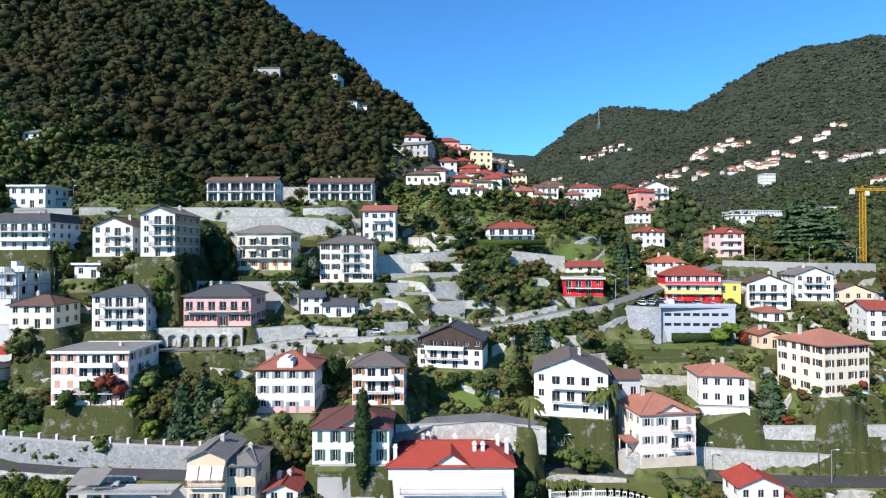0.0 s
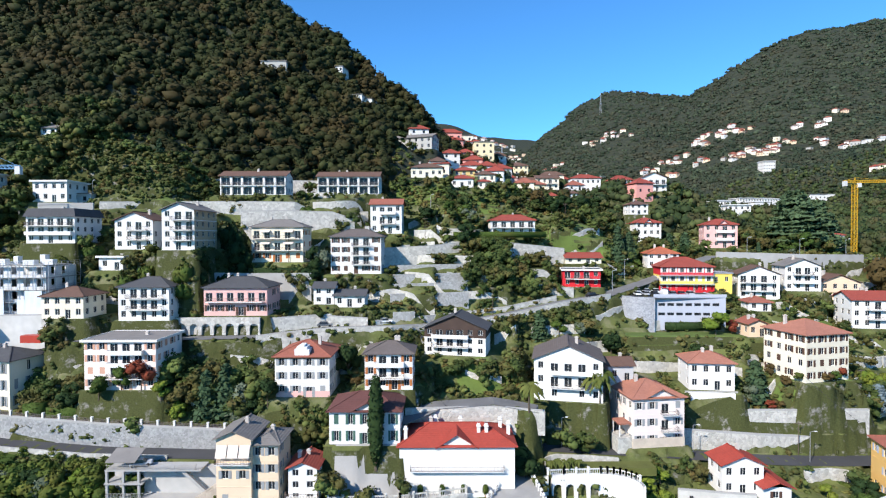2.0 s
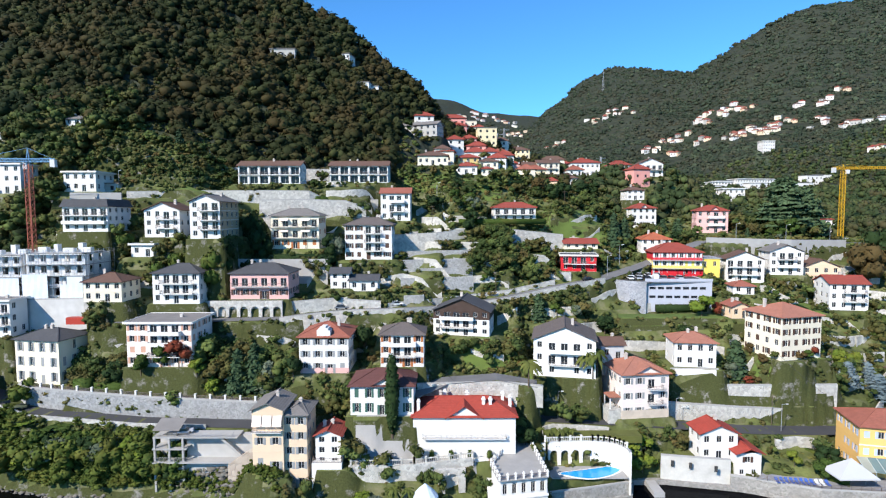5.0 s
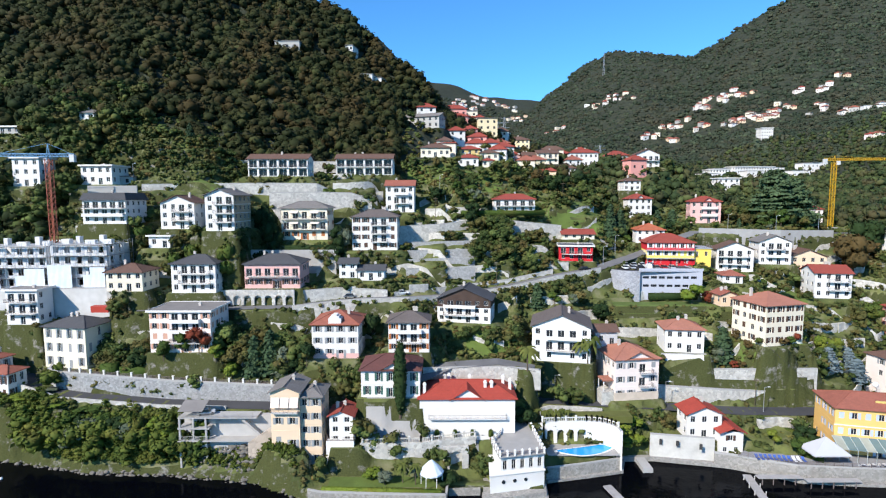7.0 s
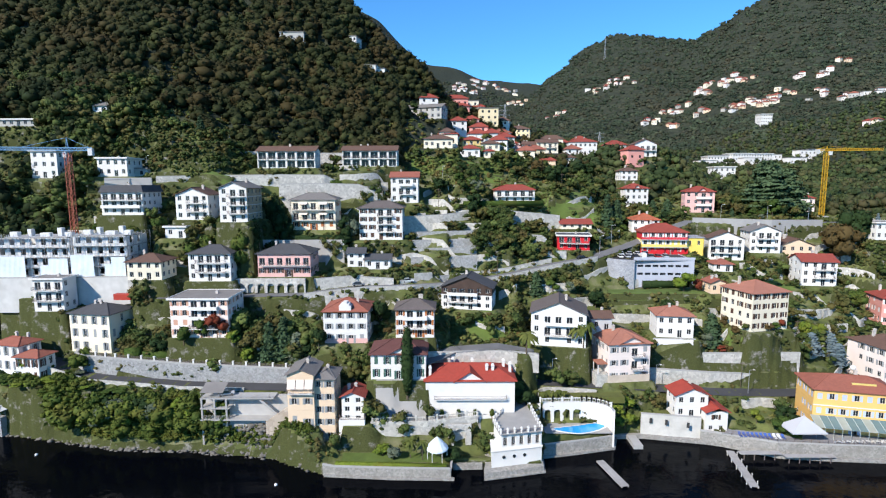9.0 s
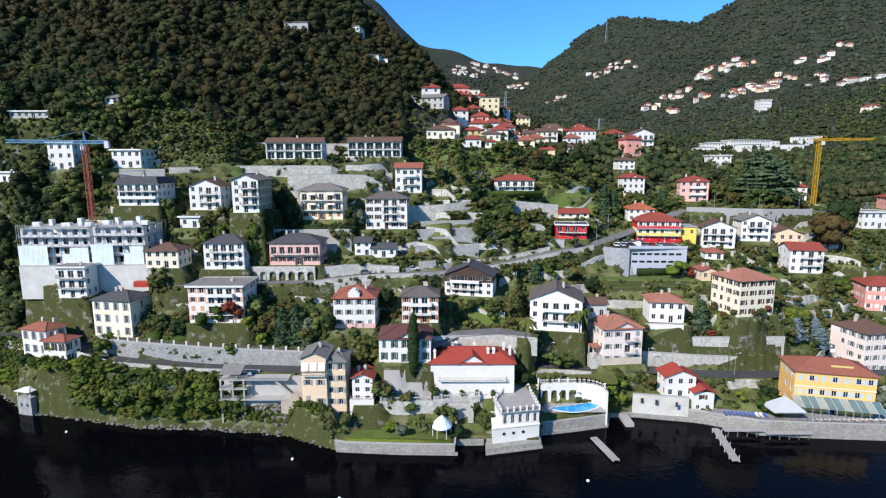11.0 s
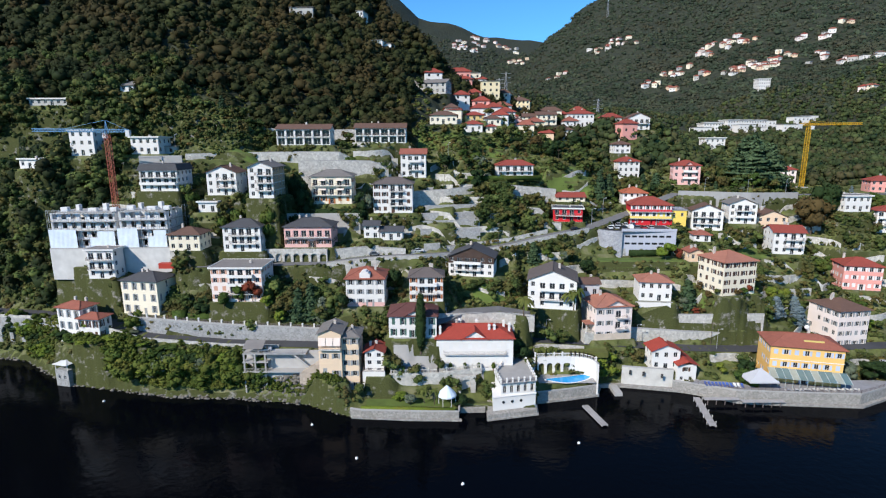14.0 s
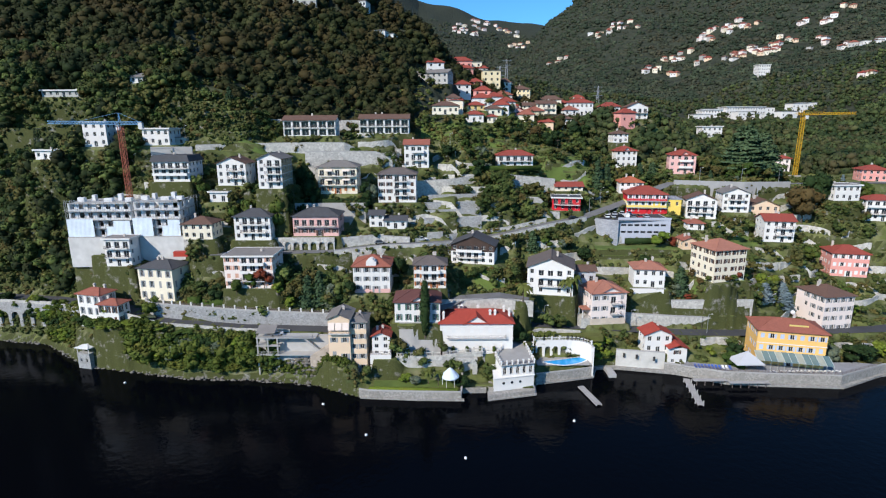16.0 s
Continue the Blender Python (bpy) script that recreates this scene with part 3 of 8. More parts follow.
CONCRETE = surf("bare_concrete", (0.40, 0.39, 0.37), 0.9, 0.18, 0.3, 3.0, 0.01)
asphalt = surf("asphalt", (0.065, 0.065, 0.068), 0.9, 0.2, 0.15, 3.0, 0.01)
# the lake road takes the darker grey, the other roads the paler one
for r in ROADS:
    strip("road", r, 2.9, 0.12, asphalt if r is ROADS[0] else surf("pale_asphalt", (0.17, 0.168, 0.165), 0.92, 0.25, 0.2, 3.0, 0.01), "narrow grey asphalt road along the hillside", "road")


# ---- houses ----
def facade(bm, o, u, w, h, holes, depth=0.22):
    """A wall face from o along u, w wide and h high (from z), with openings (u0, u1, z0, z1) that have reveals."""
    o, u = Vector(o), Vector(u)
    n = Vector((u.y, -u.x, 0))
    us = sorted({0.0, w, *[c for q in holes for c in q[:2]]})
    zs = sorted({0.0, h, *[c for q in holes for c in q[2:4]]})
    at = lambda a, z, b=0.0: bm.verts.new(o + u * a + Vector((0, 0, z)) - n * b)
    for z0, z1 in zip(zs, zs[1:]):
        run = None
        for a0, a1 in zip(us, us[1:]):
            mu, mzz = (a0 + a1) / 2, (z0 + z1) / 2
            solid = not any(q[0] < mu < q[1] and q[2] < mzz < q[3] for q in holes)
            if solid:
                run = (run[0], a1) if run else (a0, a1)
            if run and (not solid or a1 == w):
                bm.faces.new((at(run[0], z0), at(run[1], z0), at(run[1], z1), at(run[0], z1)))
                run = None
    for a0, a1, z0, z1 in holes:
        for p, q in (((a0, z0), (a1, z0)), ((a1, z0), (a1, z1)), ((a1, z1), (a0, z1)), ((a0, z1), (a0, z0))):
            bm.faces.new((at(*q), at(*p), at(*p, depth), at(*q, depth)))


FRAMES = {}


def window_meshes(w, h, door=False):
    key = (round(w, 2), round(h, 2), door)
    if key not in FRAMES:
        f = 0.07
        bm = bmesh.new()
        us = [-w / 2, -w / 2 + f, -f / 2, f / 2, w / 2 - f, w / 2] if w > 0.8 else [-w / 2, -w / 2 + f, w / 2 - f, w / 2]
        zs = [0, f, h - f, h]
        solid = lambda i, j: 0 <= i < len(us) - 1 and 0 <= j < 3 and (j != 1 or i % 2 == 0)
        for i in range(len(us) - 1):
            for j in range(3):
                if not solid(i, j):
                    continue
                x0, x1, z0, z1 = us[i], us[i + 1], zs[j], zs[j + 1]
                V = lambda x, y, z: bm.verts.new((x, y, z))
                bm.faces.new((V(x0, -0.04, z0), V(x1, -0.04, z0), V(x1, -0.04, z1), V(x0, -0.04, z1)))
                if not solid(i - 1, j):
                    bm.faces.new((V(x0, 0.04, z0), V(x0, -0.04, z0), V(x0, -0.04, z1), V(x0, 0.04, z1)))
                if not solid(i + 1, j):
                    bm.faces.new((V(x1, -0.04, z0), V(x1, 0.04, z0), V(x1, 0.04, z1), V(x1, -0.04, z1)))
                if not solid(i, j - 1):
                    bm.faces.new((V(x0, 0.04, z0), V(x1, 0.04, z0), V(x1, -0.04, z0), V(x0, -0.04, z0)))
                if not solid(i, j + 1):
                    bm.faces.new((V(x0, -0.04, z1), V(x1, -0.04, z1), V(x1, 0.04, z1), V(x0, 0.04, z1)))
        bmesh.ops.remove_doubles(bm, verts=bm.verts, dist=0.001)
        a, b = bpy.data.meshes.new("window"), bpy.data.meshes.new("pane")
        bm.to_mesh(a)
        bm.free()
        bm = boxes((-w / 2 + f, w / 2 - f, 0.0, 0.02, f, h - f))
        bm.to_mesh(b)
        bm.free()
        a.materials.append(surf("window_paint", (0.62, 0.61, 0.58), 0.6, 0.05))
        b.materials.append(glass_mat())
        FRAMES[key] = (a, b)
    return FRAMES[key]


def shutter_mesh(w, h, paint):
    key = ("s", round(w, 2), round(h, 2), paint)
    if key not in FRAMES:
        bm = boxes((0, w, -0.05, 0, 0, h))
        me = bpy.data.meshes.new("shutter")
        bm.to_mesh(me)
        bm.free()
        me.materials.append(surf("shutter_" + paint, PAINTS[paint], 0.6, 0.1))
        FRAMES[key] = me
    return FRAMES[key]


def put_window(parent, m, w, h, shut="", door=False, open_to=1.0, depth=0.22):
    a, b = window_meshes(w, h, door)
    win = part("door" if door else "window", a, None, parent)
    win.matrix_local = m @ Matrix.Translation((0, depth * 0.75, 0))
    part("pane", b, None, win)
    if shut:
        s = shutter_mesh(w * 0.5, h, shut)
        for x in (-w / 2 - w * 0.5 - 0.03, w / 2 + 0.03) if open_to else (-w / 2, 0.0):
            sh = part("shutter", s, None, parent)
            sh.matrix_local = m @ Matrix.Translation((x, -0.01 if open_to else depth * 0.4, 0))


def railing(w, d, h=0.95, step=0.28):
    """A balcony's bars on three sides; its front at y = -d."""
    bm = bmesh.new()
    for x0, y0, x1, y1 in ((-w / 2, -d, w / 2, -d), (-w / 2, -d, -w / 2, 0), (w / 2, -d, w / 2, 0)):
        ln = math.hypot(x1 - x0, y1 - y0)
        k = max(1, int(ln / step))
        for i in range(k + 1):
            x, y = x0 + (x1 - x0) * i / k, y0 + (y1 - y0) * i / k
            box(bm, x - 0.02, x + 0.02, y - 0.02, y + 0.02, 0, h)
        for z in (0.08, h):
            box(bm, min(x0, x1) - 0.03, max(x0, x1) + 0.03, min(y0, y1) - 0.03, max(y0, y1) + 0.03, z, z + 0.05)
    return bm


def balcony(parent, m, w, d=1.25, paint="iron", solid=False):
    slab = part("balcony", boxes((-w / 2, w / 2, -d, 0.0, -0.16, 0.0)), wall_mat("white"), parent)
    slab.matrix_local = m
    if solid:
        bm = boxes((-w / 2, w / 2, -d, -d + 0.12, 0, 0.85), (-w / 2, -w / 2 + 0.12, -d + 0.12, 0, 0, 0.85), (w / 2 - 0.12, w / 2, -d + 0.12, 0, 0, 0.85))
        part("parapet", bm, wall_mat("white"), slab)
    else:
        part("railing", railing(w, d), surf("iron_paint", (0.16, 0.13, 0.12), 0.5, 0.1), slab)


def roof_shell(shape, w, d, h, over=0.55, pitch=0.42):
    """A roof with thick eaves on walls w x d that end at h. Returns its mesh and the ridge's height."""
    bm = bmesh.new()
    W, D = w / 2 + over, d / 2 + over
    th = 0.16
    if shape == "flat":
        box(bm, -W + 0.2, W - 0.2, -D + 0.2, D - 0.2, h, h + 0.32)
        return bm, h + 0.32
    e0 = h - over * pitch * 0.6
    if shape == "hip":
        r = min(W, D)
        top = e0 + r * pitch
        lx, ly = (W - r, 0) if W >= D else (0, D - r)
        lx, ly = max(lx, 0.05 if W >= D else 0), max(ly, 0.05 if D > W else 0)
        up = [(-W, -D, e0 + th), (W, -D, e0 + th), (W, D, e0 + th), (-W, D, e0 + th)]
        v = [bm.verts.new(c) for c in up]
        b = [bm.verts.new((c[0], c[1], e0)) for c in up]
        r0, r1 = bm.verts.new((-lx, -ly, top + th)), bm.verts.new((lx, ly, top + th))
        if W >= D:
            fs = ((v[0], v[1], r1, r0), (v[1], v[2], r1), (v[2], v[3], r0, r1), (v[3], v[0], r0))
        else:
            fs = ((v[0], v[1], r0), (v[1], v[2], r1, r0), (v[2], v[3], r1), (v[3], v[0], r0, r1))
        for f in fs:
            bm.faces.new(f)
        for i in range(4):
            bm.faces.new((b[i], b[(i + 1) % 4], v[(i + 1) % 4], v[i]))
        bm.faces.new(b[::-1])
        for a, c in ((r0, v[0]), (r0, v[3]), (r1, v[1]), (r1, v[2]), (r0, r1)):
            beam(bm, a.co, c.co, 0.11)
        return bm, top + th
    if shape == "mansard":
        lo, hi, ins = h, h + 2.4, 0.9
        v = [bm.verts.new((sx * W, sy * D, lo)) for sx, sy in ((-1, -1), (1, -1), (1, 1), (-1, 1))]
        t = [bm.verts.new((sx * (W - ins), sy * (D - ins), hi)) for sx, sy in ((-1, -1), (1, -1), (1, 1), (-1, 1))]
        for i in range(4):
            bm.faces.new((v[i], v[(i + 1) % 4], t[(i + 1) % 4], t[i]))
        bm.faces.new(t)
        bm.faces.new(v[::-1])
        return bm, hi
    along = shape == "gable"
    half = D if along else W
    top = e0 + half * pitch
    end = W if along else D
    sw = (lambda a, b, z: (a, b, z)) if along else (lambda a, b, z: (b, a, z))
    for s in (-1, 1):
        lo0, lo1, hi1, hi0 = [(-end, s * half, e0), (end, s * half, e0), (end, 0, top), (-end, 0, top)]
        lower = [bm.verts.new(sw(*c)) for c in (lo0, lo1, hi1, hi0)]
        upper = [bm.verts.new(sw(c[0], c[1], c[2] + th)) for c in (lo0, lo1, hi1, hi0)]
        bm.faces.new(upper)
        bm.faces.new(lower[::-1])
        for i in range(4):
            bm.faces.new((lower[i], lower[(i + 1) % 4], upper[(i + 1) % 4], upper[i]))
    beam(bm, sw(-end, 0, top + th), sw(end, 0, top + th), 0.12)
    bmesh.ops.recalc_face_normals(bm, faces=bm.faces)
    return bm, top + th


WORDS = dict(gable="gabled", gablef="gabled", hip="hipped", flat="flat", mansard="mansard")


def build_house(key, x, y, z, w, d, h, storeys, wall, roof, shape, yaw, more):
    rng = random.Random(key)
    kind = "apartment house" if storeys >= 4 or more.get("balc") and storeys >= 3 else "house"
    root = empty("house", pose(x, y, z, 0, 0, yaw),
                 f"{storeys}-storey {wall.replace('sunyellow', 'bright yellow').replace('pinkwhite', 'pale pink').replace('peachcream', 'pale yellow')} rendered {kind} with {WORDS[shape]} {roof.replace('slatebrown', 'brown').replace('redtile', 'bright red').replace('terra', 'terracotta').replace('darkred', 'dark red')} roof", "house")
    fh = h / storeys
    shut, cols = more.get("shut", ""), more.get("cols") or max(2, round(w / 2.9))
    bm, up, side = bmesh.new(), bmesh.new(), bmesh.new()
    wins = []
    ww, wh = min(1.2, w / cols * 0.45), min(1.6, fh * 0.55)
    balc_rows = range(1, storeys) if more.get("balc") else ()
    bw = w * (more.get("bw") or rng.choice((0.5, 0.62, 0.9)))
    bx = 0.0 if bw > w * 0.8 else rng.uniform(-1, 1) * (w - bw) / 2 * 0.7
    loggia = more.get("loggia")
    tall_win = more.get("tall")
    if tall_win:
        ww, wh = 0.95, fh * 0.62
    split = storeys - 1 if more.get("upper") else storeys
    sections = [(0, split, bm)] + ([(split, storeys, up)] if split < storeys else [])
    for s0, s1, mesh in sections:
        for o, u, length, sort in (((-w / 2, -d / 2), (1, 0, 0), w, "front"), ((w / 2, -d / 2), (0, 1, 0), d, "right"), ((-w / 2, d / 2), (0, -1, 0), d, "left"), ((w / 2, d / 2), (-1, 0, 0), w, "back")):
            holes = []
            n = cols if sort == "front" else 0 if sort == "back" else max(1, round(length / 3.4))
            for s in range(s0, s1):
                for c in range(n):
                    mid = length * (c + 0.5) / n
                    door = sort == "front" and (s in balc_rows and abs(mid - w / 2 - bx) < bw / 2 - 0.5 or s == 0 and c == cols // 2)
                    a, b, lo = ww, wh, fh * (0.2 if tall_win else 0.33)
                    if loggia and sort == "front":
                        a, b, lo, door = length / n * 0.80, fh * 0.80, fh * 0.06, True
                    elif door:
                        a, b, lo = (min(1.75, w / cols * 0.64) if s in balc_rows else ww * 1.1), min(2.3, fh * 0.8), 0.06
                    elif sort != "front" and rng.random() < 0.15:
                        continue
                    zz = s * fh + lo
                    holes.append((mid - a / 2, mid + a / 2, zz - s0 * fh + (4 if s0 == 0 else 0), zz + b - s0 * fh + (4 if s0 == 0 else 0)))
                    turn = dict(front=0, right=90, left=-90)[sort]
                    place = {"front": (-w / 2 + mid, -d / 2), "right": (w / 2, -d / 2 + mid), "left": (-w / 2, d / 2 - mid)}[sort]
                    wins.append((pose(place[0], place[1], zz, 0, 0, turn), a, b, door and not (s > 0), sort, s))
            lift = -4 if s0 == 0 else s0 * fh
            facade(side if sort == "right" and more.get("side") else mesh, (*o, lift), u, length, s1 * fh - lift, holes, 1.3 if loggia and sort == "front" else 0.22)
    rise = 0.42
    if shape in ("gable", "gablef"):
        top_mesh = up if more.get("upper") else bm
        half = d / 2 if shape == "gable" else w / 2
        for e in (-1, 1):
            if shape == "gable":
                tri = [(e * w / 2, -d / 2, h), (e * w / 2, d / 2, h), (e * w / 2, 0, h + half * rise)]
            else:
                tri = [(-w / 2, e * d / 2, h), (w / 2, e * d / 2, h), (0, e * d / 2, h + half * rise)]
            top_mesh.faces.new([top_mesh.verts.new(c) for c in tri])
    part("wall", bm, wall_mat(wall), root)
    if split < storeys:
        if more["upper"] == "wood":
            part("upper_wall", up, surf("dark_boards", WALLS["wood"], 0.8, 0.3, 0.5, 8.0, 0.02), root, "dark-stained timber upper storey")
        else:
            part("upper_wall", up, wall_mat(more["upper"]), root, more["upper"] + " painted top storey")
    if more.get("side"):
        part("side_wall", side, wall_mat(more["side"]), root, more["side"] + " rendered side wall")
    up.free() if split >= storeys else None
    side.free() if not more.get("side") else None
    shell, top = roof_shell(shape, w, d, h, 0.6)
    rf = part("roof", shell, roof_mat("tiles_" + roof, ROOFS[roof]) if shape != "flat" else surf("roof_felt_" + roof, ROOFS[roof], 0.9, 0.2, 0.4, 3.0, 0.02), root)
    for i in range(rng.choice((1, 1, 2)) if shape != "flat" else 1):
        cx, cy = rng.uniform(-0.3, 0.3) * w, rng.uniform(-0.05, 0.3) * d
        zb = h + 0.1
        bm = boxes((cx - 0.35, cx + 0.35, cy - 0.3, cy + 0.3, zb, top + 0.55), (cx - 0.45, cx + 0.45, cy - 0.4, cy + 0.4, top + 0.55, top + 0.68), (cx - 0.25, cx + 0.25, cy - 0.2, cy + 0.2, top + 0.68, top + 0.9))
        part("chimney", bm, surf("chimney_plaster", (0.55, 0.5, 0.45), 0.9, 0.2), rf)
    part("plinth", boxes((-w / 2 - 0.07, w / 2 + 0.07, -d / 2 - 0.07, d / 2 + 0.07, -4.2, 0.04)), CONCRETE if rng.random() < 0.5 else stone_mat("pale_masonry", (0.57, 0.55, 0.50), 1.5, 0.14), root, "rough grey base wall")
    if storeys > 1 and not loggia and shape != "flat":
        part("string_course", boxes(*[(-w / 2 - 0.05, w / 2 + 0.05, -d / 2 - 0.05, d / 2 + 0.05, s * fh - 0.12, s * fh + 0.03) for s in range(1, split)]), wall_mat(wall), root)
    if shape == "flat":
        W, D = w / 2 + 0.62, d / 2 + 0.62
        part("fascia", boxes((-W, W, -D, -D + 0.14, h - 0.1, h + 0.46), (-W, W, D - 0.14, D, h - 0.1, h + 0.46), (-W, -W + 0.14, -D + 0.14, D - 0.14, h - 0.1, h + 0.46), (W - 0.14, W, -D + 0.14, D - 0.14, h - 0.1, h + 0.46)), wall_mat("white"), root)
    if more.get("awn") and balc_rows:
        for s in balc_rows:
            for k in range(2):
                ax = bx + (k - 0.5) * bw * 0.5
                bm = bmesh.new()
                vs = [bm.verts.new(c) for c in ((ax - 1.5, -d / 2 - 0.03, s * fh + 2.6), (ax + 1.5, -d / 2 - 0.03, s * fh + 2.6), (ax + 1.5, -d / 2 - 1.5, s * fh + 1.9), (ax - 1.5, -d / 2 - 1.5, s * fh + 1.9))]
                ws = [bm.verts.new((q.co.x, q.co.y, q.co.z + 0.05)) for q in vs]
                bm.faces.new(vs[::-1])
                bm.faces.new(ws)
                for i in range(4):
                    bm.faces.new((vs[i], vs[(i + 1) % 4], ws[(i + 1) % 4], ws[i]))
                part("awning", bm, surf("awning_cloth", (0.70, 0.60, 0.52), 0.85, 0.06), root, "pale cloth sun awning")
    for m, a, b, door, sort, s in wins:
        sh = shut if (sort == "front" or rng.random() < 0.7) and a < ww * 1.12 else ""
        if loggia:
            sh = ""
        closed = shut and (more.get("blind") or rng.random() < 0.18)
        put_window(root, m, a, b, sh, door, 0.0 if closed else 1.0, 1.2 if loggia and sort == "front" else 0.22)
    for s in balc_rows:
        balcony(root, pose(bx, -d / 2, s * fh, 0, 0, 0), bw, 1.3, solid=rng.random() < 0.25)
    if loggia:
        for s in (1,):
            balcony(root, pose(0, -d / 2, s * fh, 0, 0, 0), w, 0.5)
    return root


ROOTS = {}
for spec in HOUSES:
    ROOTS[spec[0]] = build_house(*spec)


# ---- plants ----
def ico(r=1.0, sub=1):
    bm = bmesh.new()
    bmesh.ops.create_icosphere(bm, subdivisions=sub, radius=r)
    bm.verts.index_update()
    v = np.array([x.co[:] for x in bm.verts])
    f = np.array([[x.index for x in p.verts] for p in bm.faces])
    bm.free()
    return v, f


ICO0, ICO1, ICO2 = ico(1, 1), ico(1, 2), ico(1, 3)



def leaf_quads(pts, nrm, size, rng, loose=0.55):
    """Small bent leaf sprays at pts that face about nrm."""
    k = len(pts)
    n = nrm + rng.normal(0, loose, (k, 3))
    n /= np.linalg.norm(n, axis=1)[:, None] + 1e-9
    t = np.cross(n, rng.normal(0, 1, (k, 3)))
    t /= np.linalg.norm(t, axis=1)[:, None] + 1e-9
    b = np.cross(n, t)
    s = (size * rng.uniform(0.6, 1.35, k))[:, None]
    v = np.stack([pts - t * s, pts - b * s * 0.6 + n * s * 0.25, pts + t * s, pts + b * s * 0.6 - n * s * 0.2], 1)
    return v.reshape(-1, 3), np.arange(4 * k).reshape(-1, 4)


def as_tris(v, q):
    return v, np.concatenate([q[:, [0, 1, 2]], q[:, [0, 2, 3]]])


def gather(parts):
    vs, fs, o = [], [], 0
    for v, f in parts:
        vs.append(v)
        fs.append(f + o)
        o += len(v)
    return np.concatenate(vs), np.concatenate(fs)


def lump(c, r, leaves, size, rng, core=ICO1, loose=0.55):
    """A clump of a crown: an uneven dark core with leaf sprays on it."""
    v, f = core
    w = v * (1 + rng.uniform(-0.28, 0.22, (len(v), 1)))
    out = [(w * r * 0.86 + c, f)]
    d = rng.normal(0, 1, (leaves, 3))
    d /= np.linalg.norm(d, axis=1)[:, None]
    d[:, 2] = np.where(d[:, 2] < -0.5, -d[:, 2], d[:, 2])
    out.append(as_tris(*leaf_quads(c + d * r * rng.uniform(0.82, 1.12, (leaves, 1)), d, size, rng, loose)))
    return out


def crown_broad(seed, n=9, leaves=46, core=None):
    """A broadleaf crown about 1 across and 1 high, its foot at z 0.18."""
    rng = np.random.RandomState(seed)
    out = []
    for i in range(n):
        a, h = rng.uniform(0, 6.283), rng.uniform(0.0, 1.0)
        rad = 0.30 * math.sin(math.pi * (0.18 + 0.72 * h)) * rng.uniform(0.5, 1.1)
        c = np.array([rad * math.cos(a), rad * math.sin(a), 0.34 + 0.48 * h])
        out += lump(c, np.array([1, 1, 0.85]) * rng.uniform(0.15, 0.23), leaves, 0.045 if core is None else 0.05, rng, core or ICO1)
    return gather(out)


def crown_conifer(seed, tiers=11, slim=0.25, leaves=46):
    rng = np.random.RandomState(seed)
    out = []
    for i in range(tiers):
        h = 0.08 + 0.9 * i / tiers
        r = slim * (1 - h) ** 0.75 + 0.02
        k = leaves
        a = rng.uniform(0, 6.283, k)
        rr = r * np.sqrt(rng.uniform(0.25, 1.15, k))
        p = np.stack([rr * np.cos(a), rr * np.sin(a), h - rr * 0.35 + rng.uniform(-0.02, 0.02, k)], 1)
        n = np.stack([np.cos(a), np.sin(a), np.full(k, 0.7)], 1)
        out.append(as_tris(*leaf_quads(p, n, 0.05, rng)))
        v, f = ICO1
        out.append((v * (1 + rng.uniform(-0.2, 0.2, (len(v), 1))) * np.array([r * 0.72, r * 0.72, 0.075]) + np.array([0, 0, h - 0.02]), f))
    return gather(out)


def crown_cypress(seed):
    rng = np.random.RandomState(seed)
    v, f = ICO2
    w = v * (1 + rng.uniform(-0.08, 0.08, (len(v), 1))) * np.array([0.085, 0.085, 0.49]) + np.array([0, 0, 0.5])
    d = rng.normal(0, 1, (520, 3))
    d /= np.linalg.norm(d, axis=1)[:, None]
    p = d * np.array([0.095, 0.095, 0.5]) + np.array([0, 0, 0.5])
    return gather([(w, f), as_tris(*leaf_quads(p, d * np.array([1, 1, 0.2]) + np.array([0, 0, 0.4]), 0.02, rng))])


def crown_cedar(seed):
    """Flat spreading tiers of needles."""
    rng = np.random.RandomState(seed)
    out = []
    for i in range(15):
        h = 0.16 + 0.82 * i / 15
        r = 0.46 * (1 - h * 0.82) * rng.uniform(0.85, 1.1)
        for j in range(7):
            a = rng.uniform(0, 6.283)
            c = np.array([math.cos(a) * r * 0.6, math.sin(a) * r * 0.6, h + rng.uniform(-0.015, 0.015)])
            out += lump(c, np.array([r * 0.48, r * 0.48, 0.022]), 34, 0.03, rng)
    return gather(out)


def crown_palm(seed):
    rng = np.random.RandomState(seed)
    out = []
    for i in range(26):
        a, lift = rng.uniform(0, 6.283), rng.uniform(-0.3, 1.1)
        d = np.array([math.cos(a), math.sin(a), 0])
        sd = np.array([-d[1], d[0], 0])
        v = []
        for j in range(6):
            t = j / 5
            p = np.array([0, 0, 0.72]) + d * 0.36 * t * math.cos(lift * 0.7) + np.array([0, 0, 0.30 * lift * t - 0.34 * t * t])
            wd = 0.055 * math.sin(math.pi * (0.12 + 0.83 * t))
            v += [p - sd * wd - np.array([0, 0, wd * 0.6]), p, p + sd * wd - np.array([0, 0, wd * 0.6])]
        f = []
        for j in range(5):
            o = j * 3
            f += [(o, o + 3, o + 4), (o, o + 4, o + 1), (o + 1, o + 4, o + 5), (o + 1, o + 5, o + 2)]
        out.append((np.array(v), np.array(f)))
    return gather(out)


